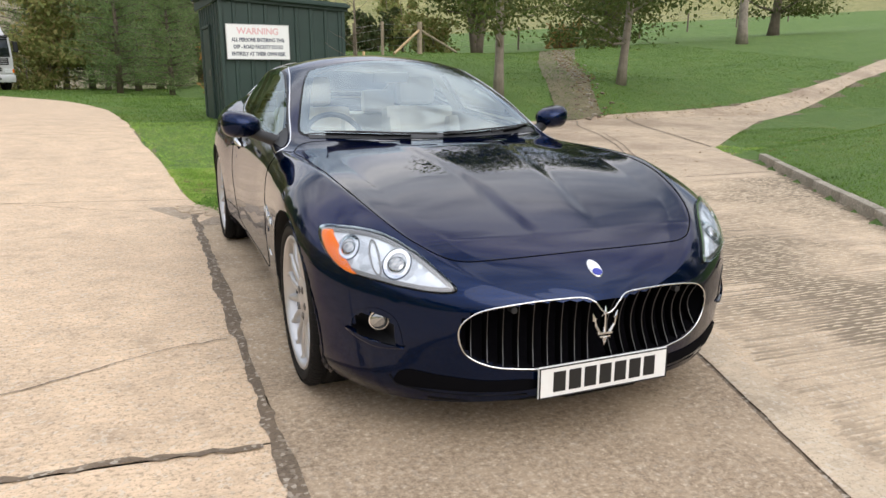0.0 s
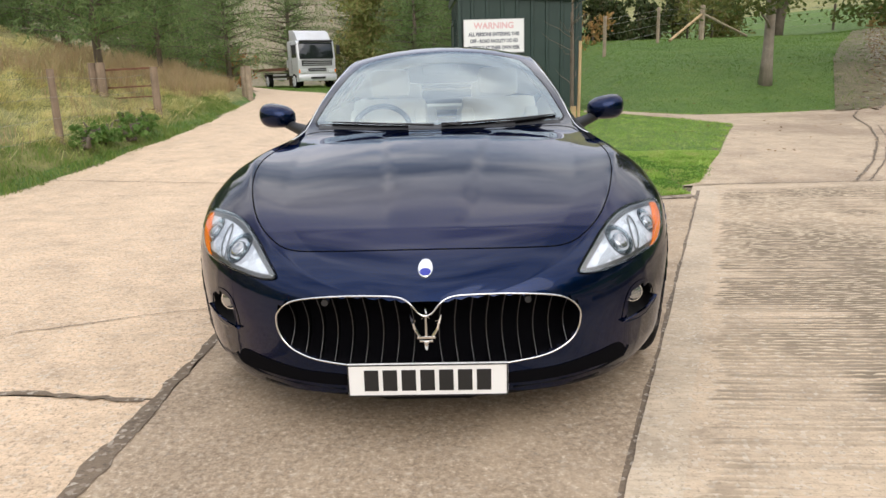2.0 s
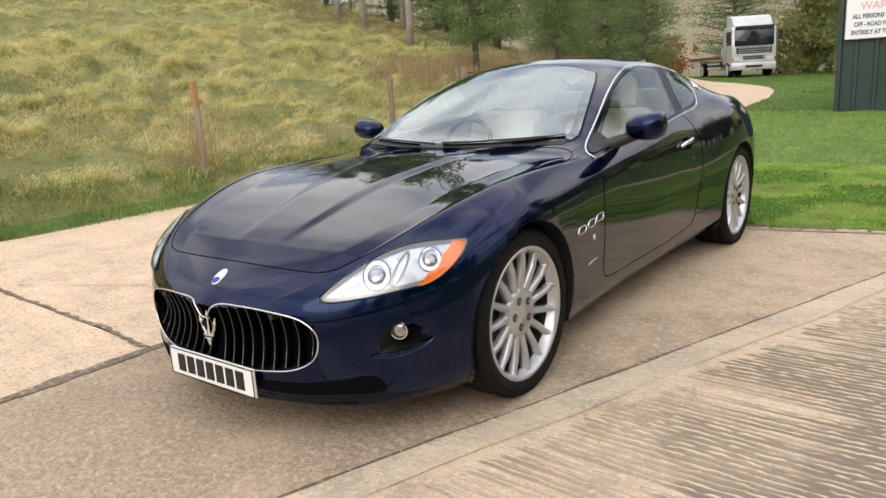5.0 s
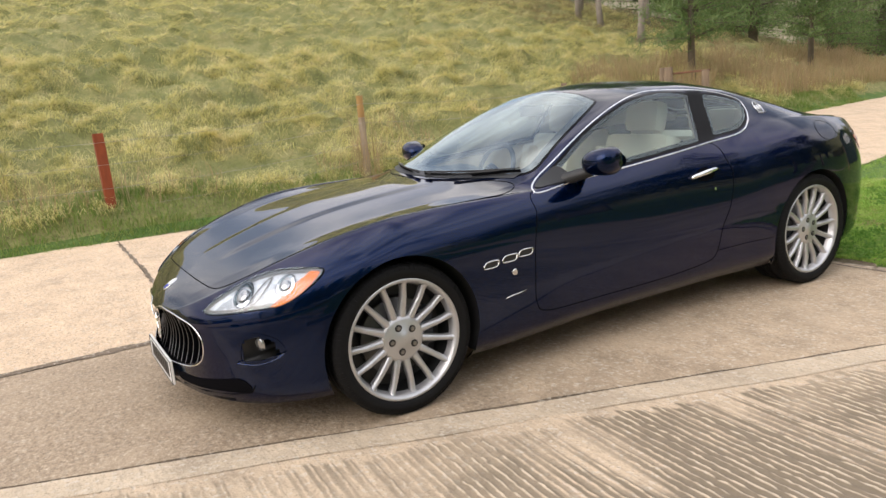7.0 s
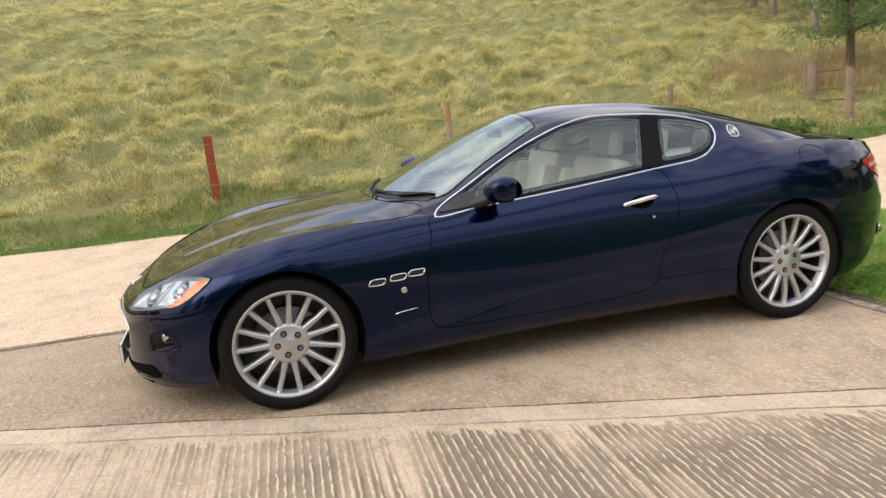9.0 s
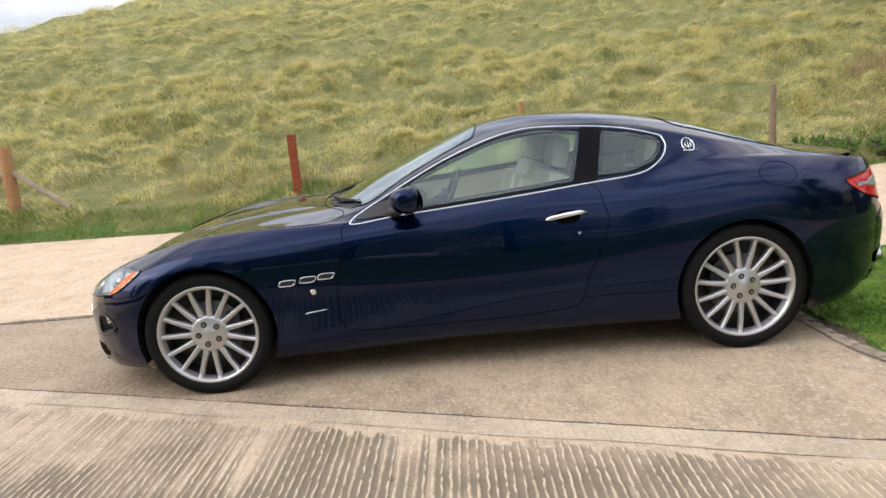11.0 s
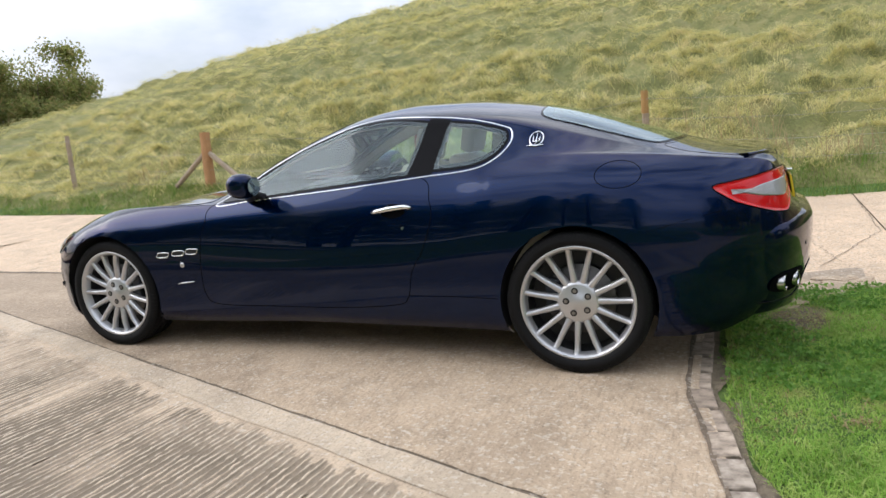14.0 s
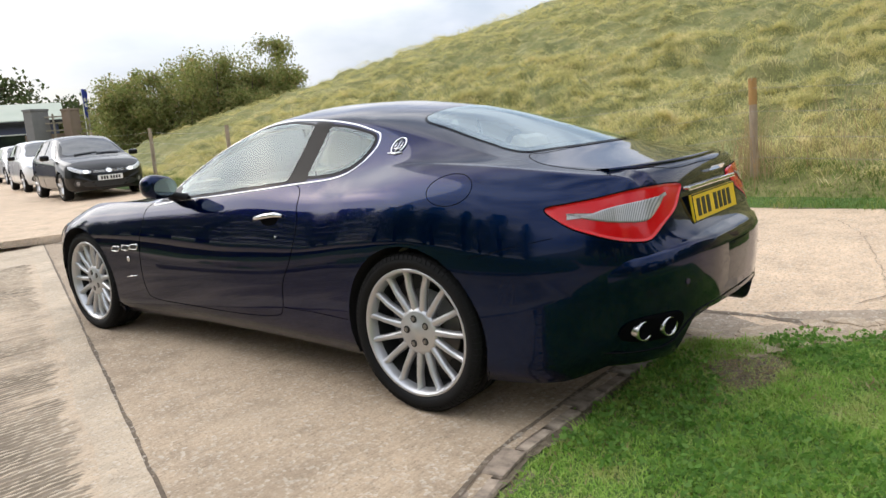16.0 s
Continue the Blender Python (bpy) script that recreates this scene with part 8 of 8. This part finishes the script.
HATCH = {"W": [(-2.1, .60), (-2.0, .77), (-1.7, .85), (-1, .885), (0, .89), (1, .89), (1.5, .875), (1.8, .80), (1.98, .66), (2.06, .50), (2.1, .36)],
         "zb": [(-2.1, .34), (-1.9, .25), (-1, .20), (1, .20), (1.9, .20), (2.1, .25)],
         "zs": [(-2.1, .72), (-2.0, .93), (-1.6, .97), (0, .93), (1.0, .895), (1.3, .86), (1.7, .78), (1.95, .69), (2.06, .60), (2.1, .54)],
         "zc": [(-2.1, .78), (-2.02, 1.05), (-1.75, 1.32), (-1.3, 1.43), (-.5, 1.48), (.05, 1.45), (.45, 1.30), (1.05, .99), (1.15, .965), (1.6, .89), (1.88, .79), (2.02, .68), (2.1, .56)],
         "xr": [(-2.1, .45), (-1.75, .57), (-1, .59), (.05, .575), (.6, .65), (1.05, .74), (1.3, .72), (1.8, .60), (2.0, .48), (2.1, .26)],
         "zr": [(-2.1, .76), (-2.02, 1.0), (-1.75, 1.27), (-1.3, 1.375), (-.5, 1.425), (.05, 1.395), (.45, 1.25), (1.05, .945), (1.3, .905), (1.7, .83), (1.95, .71), (2.06, .63), (2.1, .55)]}


def parked_car(label, m, paint_, stretch=1.0, high=1.0, lamps="reflector", plate=True):
    """A five-door car, nose towards local +y."""
    car_ = thing("parked_car", label, "car", m, "parked cars in the yard")
    ys = np.concatenate([np.linspace(-2.1, -1.7, 10)[:-1], np.linspace(-1.7, 1.7, 46)[:-1], np.linspace(1.7, 2.1, 16)])
    rows = []
    for y in ys:
        g = {k: float(spline(v, y)) for k, v in HATCH.items()}
        p = [(g["W"] - .12, g["zb"]), (g["W"] - .03, g["zb"] + .07), (g["W"], .5 if g["zs"] > .6 else .42), (g["W"] - .015, g["zs"] - .14), (g["W"] - .05, g["zs"] - .02)]
        p += [(g["W"] - .05 + (g["xr"] - g["W"] + .05) * q, g["zs"] + (g["zr"] - g["zs"]) * q) for q in (.2, .8)] + [(g["xr"], g["zr"]), (g["xr"] * .62, g["zr"] + .62 * (g["zc"] - g["zr"])), (0, g["zc"])]
        rows.append(catmull(p, 4))
    half_ = np.array(rows)
    for _ in range(3):
        half_[:, 1:-1] = .5 * half_[:, 1:-1] + .25 * (half_[:, :-2] + half_[:, 2:])
        half_[1:-1] = .5 * half_[1:-1] + .25 * (half_[:-2] + half_[2:])
    full_ = np.concatenate([half_, half_[:, -2::-1] * (-1, 1)], 1)
    n_, k_ = full_.shape[:2]
    v = np.stack([full_[..., 0], np.repeat(ys[:, None], k_, 1) * stretch, full_[..., 1] * high], -1).reshape(-1, 3)
    ax = (1.30 * stretch, -1.28 * stretch)
    f = []
    for i in range(n_ - 1):
        for j in range(k_ - 1):
            q = (i * k_ + j, i * k_ + j + 1, (i + 1) * k_ + j + 1, (i + 1) * k_ + j)
            c = v[list(q)].mean(0)
            if abs(c[0]) > .6 and any(math.hypot(c[1] - a, c[2] - .32) < .36 for a in ax):
                continue
            f.append(q)
    for i in (0, n_ - 1):
        r = list(range(i * k_, i * k_ + k_))
        f.append(tuple(r if i else r[::-1]))
    body_ = mesh_object("body", v, f, paint_, car_)
    tree_ = BVHTree.FromPolygons([tuple(q) for q in v], [tuple(q) for q in f])

    def cast_from(o, d, lift):
        h, nn, _, _ = tree_.ray_cast(Vector(o), Vector(d))
        if h is None:
            h, nn, _, _ = tree_.find_nearest(Vector(o) + Vector(d) * 1.5)
        nn = nn if nn.dot(Vector(d)) < 0 else -nn
        return h + nn * lift, nn

    front_ = lambda x, z, lift=0.0: cast_from((x, 3.5, z), (0, -1, 0), lift)
    top_ = lambda x, y, lift=0.0: cast_from((x, y, 3), (0, 0, -1), lift)
    side_ = lambda s: (lambda y, z, lift=0.0: cast_from((s * 2, y, z), (-s, 0, 0), lift))
    S, H = stretch, high
    patch("windscreen", closed_curve([(-.60, .93 * S), (0, 1.03 * S), (.60, .93 * S), (.57, .60 * S), (.50, .22 * S), (0, .16 * S), (-.50, .22 * S), (-.57, .60 * S)], 64), top_, M["dark_glass"], car_, .006, 8, label="windscreen reflecting grey sky")
    patch("rear_window", closed_curve([(-.46, -1.95 * S), (0, -1.98 * S), (.46, -1.95 * S), (.44, -1.72 * S), (0, -1.68 * S), (-.44, -1.72 * S)], 48), top_, M["dark_glass"], car_, .006, 6)
    for s in (1, -1):
        sd = side_(s)
        for win in ([(.80, .955), (.30, .95), (-.22, .955), (-.22, 1.36), (.02, 1.36), (.40, 1.21)], [(-.32, .96), (-1.0, .985), (-1.14, 1.02), (-1.05, 1.33), (-.32, 1.365)], [(-1.22, 1.03), (-1.55, 1.06), (-1.48, 1.22), (-1.15, 1.31)]):
            o = np.array(sum([[tuple(np.array(a) + (np.array(b) - np.array(a)) * q / 6) for q in range(6)] for a, b in zip(win, win[1:] + win[:1])], [])) * (S, H)
            patch("side_window", o, sd, M["dark_glass"], car_, .006, 5)
        for d in ([(.98, .30), (1.0, .60), (.92, .88)], [(-.27, .28), (-.27, .90)], [(-.93, .62), (-1.12, .80), (-1.18, .95)], [(.95, .275), (-.85, .275)]):
            tube_object("door_gap", [sd(d[0][0] * S + (d[-1][0] - d[0][0]) * S * q / 8 if len(d) == 2 else float(spline([(i, e[0] * S) for i, e in enumerate(d)], q / 4)), (d[0][1] + (d[-1][1] - d[0][1]) * q / 8 if len(d) == 2 else float(spline([(i, e[1]) for i, e in enumerate(d)], q / 4))) * H, 0)[0] for q in range(9)], .004, M["shut"], car_, "", 4)
        for y in (.02, -.78):
            tube_object("door_handle", [sd((y + q) * S, .79 * H, lift)[0] for q, lift in ((-.09, .004), (-.04, .03), (.05, .03), (.09, .004))], .011, paint_, car_, "", 6)
        mi = box_bm((.20, .13, .13), Matrix.Translation((s * .99, .66 * S, .985 * H)), .045)
        part("door_mirror", mi, M["black_paint"], car_, "black door mirror", True)
        hl = closed_curve([(s * x, z * H) for x, z in ((.37, .635), (.50, .668), (.62, .70), (.745, .765), (.77, .72), (.70, .655), (.58, .605), (.42, .590))], 48)
        h_ = patch("headlight", hl, front_, M["reflector"], car_, .006, 5, label="headlight behind clear cover")
        bulb = closed_curve([(s * (.47 + .055 * math.cos(a)), (.632 + .030 * math.sin(a)) * H) for a in np.linspace(0, 6.28, 9)[:-1]], 24)
        patch("lamp", bulb, front_, M[lamps], h_, .010, 3, label="bright lamp")
        fog_ = closed_curve([(s * x, z * H) for x, z in ((.56, .36), (.60, .45), (.68, .46), (.72, .36), (.66, .31))], 30)
        fg = patch("fog_pocket", fog_, front_, M["black"], car_, .005, 4)
        patch("fog_lamp", ellipse(s * .645, .385 * H, .032, .045, 20), front_, M["white_lens"], fg, .010, 3)
        for a in ax:
            road_wheel(s * .765, a, .315, .20, car_)
    gr = closed_curve([(-.36, .595), (-.36, .665), (0, .655), (.36, .665), (.36, .595), (0, .575)], 60) * (1, H)
    gp = patch("grille", gr, front_, M["black"], car_, .005, 5, label="black slatted grille")
    for z in (.605, .632):
        tube_object("grille_slat", [front_(x, z * H, .007)[0] for x in np.linspace(-.33, .33, 15)], .006, M["gloss_black"] if lamps == "reflector" else M["chrome"], gp, "", 5)
    part("nose_emblem", cyl_bm(.062, .058, front_(0, .62 * H, 0)[0], front_(0, .62 * H, .022)[0], 24), M["chrome"], car_, "plain round chrome emblem", True)
    lo_ = closed_curve([(-.50, .30), (-.54, .40), (-.30, .43), (0, .435), (.30, .43), (.54, .40), (.50, .30), (0, .275)], 64) * (1, H)
    patch("lower_intake", lo_, front_, M["black"], car_, .004, 5, label="black lower intake")
    if plate:
        p0 = front_(0, .475 * H, 0)[0]
        pl = part("number_plate", box_bm((.52, .02, .112), Matrix.Translation((0, p0.y + .018, .475 * H)), .004), M["plate_white"], car_, "white plate with dark bars")
        for i in range(7):
            part("character_bar", box_bm((.040, .004, .07), Matrix.Translation((-.19 + .058 * i + (.025 if i > 3 else 0), p0.y + .0295, .475 * H))), M["ink"], pl)
    for s, x0 in ((-1, -.06), (1, .42)):
        tube_object("wiper", [top_(x0 - .5 * q, (.985 - .05 * q) * S, .018)[0] for q in np.linspace(0, 1, 6)], .009, M["black"], car_, "", 5)
    part("underbody", box_bm((1.2, 3.9 * S, .12), Matrix.Translation((0, 0, .27))), M["black"], car_)
    for s in (1, -1):
        for a in ax:
            part("wheel_arch", box_bm((.30, .70, .40), Matrix.Translation((s * .60, a, .48)), .05), M["black"], car_)
    return car_


def yard_pose(x, y, rz):
    return Matrix.Translation((x, y, tz(x, y) - .01)) @ Matrix.Rotation(radians(rz), 4, "Z")


parked_car("black five-door hatchback with lit headlamps on the road", yard_pose(-5.21, -14.61, -11.5), M["black_paint"], 1.0, 1.0, "glint_lamp")
parked_car("white five-door car parked behind the hatchback", yard_pose(-6.75, -20.6, -13), M["white_paint"], .98, 1.02)
parked_car("white car parked at the far end of the row", yard_pose(-9.0, -28.2, -12), M["white_paint"], 1.05, 1.0)

# silver flatbed lorry
lorry = thing("flatbed_lorry", "silver flatbed lorry parked on the verge", "lorry", Matrix.Translation((-8.4, 38.5, tz(-8.4, 38.5) - .02)) @ Matrix.Rotation(radians(-148.4), 4, "Z"))


def extrude_x(profile, w, m=Matrix(), bevel=.05):
    b = bmesh.new()
    lo = [b.verts.new((-w / 2, y, z)) for y, z in profile]
    hi = [b.verts.new((w / 2, y, z)) for y, z in profile]
    k = len(profile)
    b.faces.new(lo)
    b.faces.new(hi[::-1])
    for i in range(k):
        b.faces.new((lo[i], hi[i], hi[(i + 1) % k], lo[(i + 1) % k]))
    bmesh.ops.recalc_face_normals(b, faces=b.faces)
    bmesh.ops.bevel(b, geom=b.edges[:], offset=bevel, segments=2, affect="EDGES", profile=.6)
    b.transform(m)
    return b


cab = part("cab", extrude_x([(-1.75, .75), (0, .75), (0.02, 1.62), (-.12, 2.62), (-.35, 2.72), (-1.75, 2.72)], 2.30), M["lorry"], lorry, "silver cab", True)
part("wind_deflector", extrude_x([(-1.7, 2.70), (-.22, 2.70), (-.62, 3.18), (-.95, 3.30), (-1.7, 3.34)], 2.06, bevel=.06), M["lorry"], lorry, "silver roof fairing", True)
wsl = part("windscreen", box_bm((2.06, .03, .92), pose(0, -.035, 2.12, 7.9), .012), M["dark_glass"], cab, "wide dark windscreen", True)
part("sun_visor", box_bm((2.0, .18, .10), pose(0, .02, 2.66, 12), .02), M["black"], cab, "dark visor")
part("dashboard_light", box_bm((.6, .02, .12), pose(.15, .0, 1.73), .01), M["plate_white"], cab, "pale sheet behind the screen")
for s in (-1, 1):
    dw = part("side_window", box_bm((.02, .82, .72), pose(s * 1.148, -.62, 2.12), .01), M["dark_glass"], cab)
    part("door_line", box_bm((.012, .02, 1.75), pose(s * 1.152, -1.12, 1.75), .002), M["shut"], cab)
    part("mirror", box_bm((.20, .14, .52), pose(s * 1.36, -.02, 2.18), .03), M["black"], cab, "tall black mirror")
    part("mirror_bracket", cyl_bm(.018, .018, (s * 1.12, -.12, 2.48), (s * 1.34, -.02, 2.44), 6), M["black"], cab)
    hb = part("headlamp", box_bm((.38, .05, .20), pose(s * .86, .02, .98), .02), M["reflector"], lorry, "clear headlamp")
    part("indicator", box_bm((.08, .05, .18), pose(s * 1.09, .015, .98), .015), M["amber"], lorry)
    part("step", box_bm((.18, .70, .26), pose(s * 1.06, -.75, .52), .03), M["lorry"], lorry)
g_ = part("grille", box_bm((1.86, .04, .34), pose(0, .012, 1.45), .02), M["black"], lorry, "black grille with silver slats")
for z in (1.36, 1.47, 1.57):
    part("grille_slat", box_bm((1.7, .03, .025), pose(0, .035, z), .006), M["lorry"], g_)
g_ = part("grille", box_bm((1.10, .04, .18), pose(0, .012, 1.06), .02), M["black"], lorry)
part("grille_slat", box_bm((1.05, .03, .02), pose(0, .035, 1.06), .005), M["lorry"], g_)
part("bumper", extrude_x([(-.35, .42), (.06, .42), (.08, .62), (.05, .80), (-.35, .80)], 2.34, bevel=.04), M["lorry"], lorry, "deep silver bumper", True)
part("lower_intake", box_bm((.90, .03, .12), pose(0, .085, .60), .01), M["black"], lorry)
fr_ = bmesh.new()
for s in (-1, 1):
    box(fr_, (.09, 8.6, .24), pose(s * .42, -4.9, .78), .01)
part("chassis", fr_, M["black"], lorry, "dark chassis rails")
part("deck", box_bm((2.42, 7.2, .14), pose(0, -5.6, 1.16), .015), M["post_grey"], lorry, "flat timber deck")
for s in (-1, 1):
    part("deck_edge", box_bm((.04, 7.2, .18), pose(s * 1.225, -5.6, 1.15), .006), M["rust"], lorry)
    for z in (.58, .82):
        part("side_guard", box_bm((.035, 2.6, .10), pose(s * 1.19, -3.5, z), .006), M["lorry"], lorry, "pale side guard rail")
    for y in (-.85, -6.2):
        road_wheel(s * 1.02, y, .44, .28, lorry, 8, "lorry")
    part("mudguard", box_bm((.32, 1.05, .05), pose(s * 1.03, -6.2, .96), .02), M["black"], lorry)
part("headboard", box_bm((2.3, .06, .45), pose(0, -2.02, 1.44), .01), M["lorry"], lorry, "low headboard")

# far end of the yard: building, gate pillars, fence, flag
bld = thing("low_building", "low blue-grey building with pale sheet roof", "building", pose(-9.2, -46.5, 0, 0, 0, -22))
part("wall", box_bm((14, 6, 3.1), pose(-1.5, 0, 1.55), .02), M["wall_blue"], bld, "blue-grey rendered wall")
rfb = bmesh.new()
rp_ = [(-3.4, 3.0), (3.4, 3.0), (3.4, 3.1), (0, 4.2), (-3.4, 3.1)]
b = extrude_x([(y, z) for y, z in rp_], 14.8, pose(-1.5, 0, 0), .01)
part("roof", b, M["roof_pale"], bld, "pale corrugated roof")
part("gutter", box_bm((14.8, .14, .14), pose(-1.5, 3.42, 2.98), .02), M["black"], bld, "dark gutter")
for x in (-6, -3.4, -.8, 1.8):
    wn_ = part("window", box_bm((1.5, .06, .8), pose(x, 3.01, 1.9), .01), M["dark_glass"], bld, "dark window")
    part("window_frame", box_bm((1.62, .05, .06), pose(x, 3.03, 2.33), .005), M["plate_white"], wn_)
    part("window_frame", box_bm((1.62, .09, .05), pose(x, 3.04, 1.47), .005), M["plate_white"], wn_)
for i, (x, y, w, h, mat, lab) in enumerate([(-12.0, -33.6, 1.0, 3.15, "pillar_grey", "square grey rendered gate pillar"), (-13.35, -33.0, .62, 3.1, "pillar_brown", "square brown gate pillar")]):
    gp_ = thing("gate_pillar", lab, "pillar", pose(x, y, tz(x, y) - .1, 0, 0, 21), "pillars at the yard's far end")
    part("shaft", box_bm((w, .5, h), pose(0, 0, h / 2), .015), M[mat], gp_)
    part("capping", box_bm((w + .06, .56, .10), pose(0, 0, h + .05), .015), M[mat], gp_)
yf = thing("yard_fence", "pale horizontal rails between pillars at the yard's end", "fence", pose(-12.45, -33.4, tz(-12.4, -33.4), 0, 0, -23))
for z in (2.1, 2.45, 2.75):
    part("rail", box_bm((2.4, .04, .07), pose(-.7, 0, z), .005), M["kerb"], yf)
for x in (-.2, -1.75):
    part("post", box_bm((.09, .09, 2.9), pose(x, .07, 1.45), .006), M["kerb"], yf)
part("low_wall", box_bm((4.0, .2, 2.0), pose(-.9, -.25, .95), .01), M["pillar_brown"], yf, "brown boarded wall")
flag = thing("feather_flag", "blue feather flag on a white pole", "flag", pose(-12.2, -29.1, tz(-12.2, -29.1), 0, 0, 25))
fz = 3.85 - tz(-12.2, -29.1)
part("pole", cyl_bm(.022, .014, (0, 0, 0), (0, 0, fz), 8), M["plate_white"], flag)
part("base", cyl_bm(.22, .20, (0, 0, 0), (0, 0, .10), 16), M["black"], flag, "round black base")
vs = []
for i in range(13):
    t = i / 12
    z = fz - 1.25 + 1.25 * t
    w = .16 + .22 * t ** .6 - .10 * max(0, t - .85) / .15
    for j in range(5):
        u = j / 4
        vs.append((-.02 - w * u, .03 * math.sin(3 * u + 4 * t), z))
fs = [(5 * i + j, 5 * i + j + 1, 5 * i + 6 + j, 5 * i + 5 + j) for i in range(12) for j in range(4)]
sail = mesh_object("sail", vs, fs, M["flag_blue"], flag, "blue printed cloth")
for z, w in ((.80, .10), (.55, .13)):
    part("pale_mark", box_bm((w, .012, .16), pose(-.14, .018, fz - 1.25 + z, 0, 12)), M["badge_white"], sail, "pale mark")
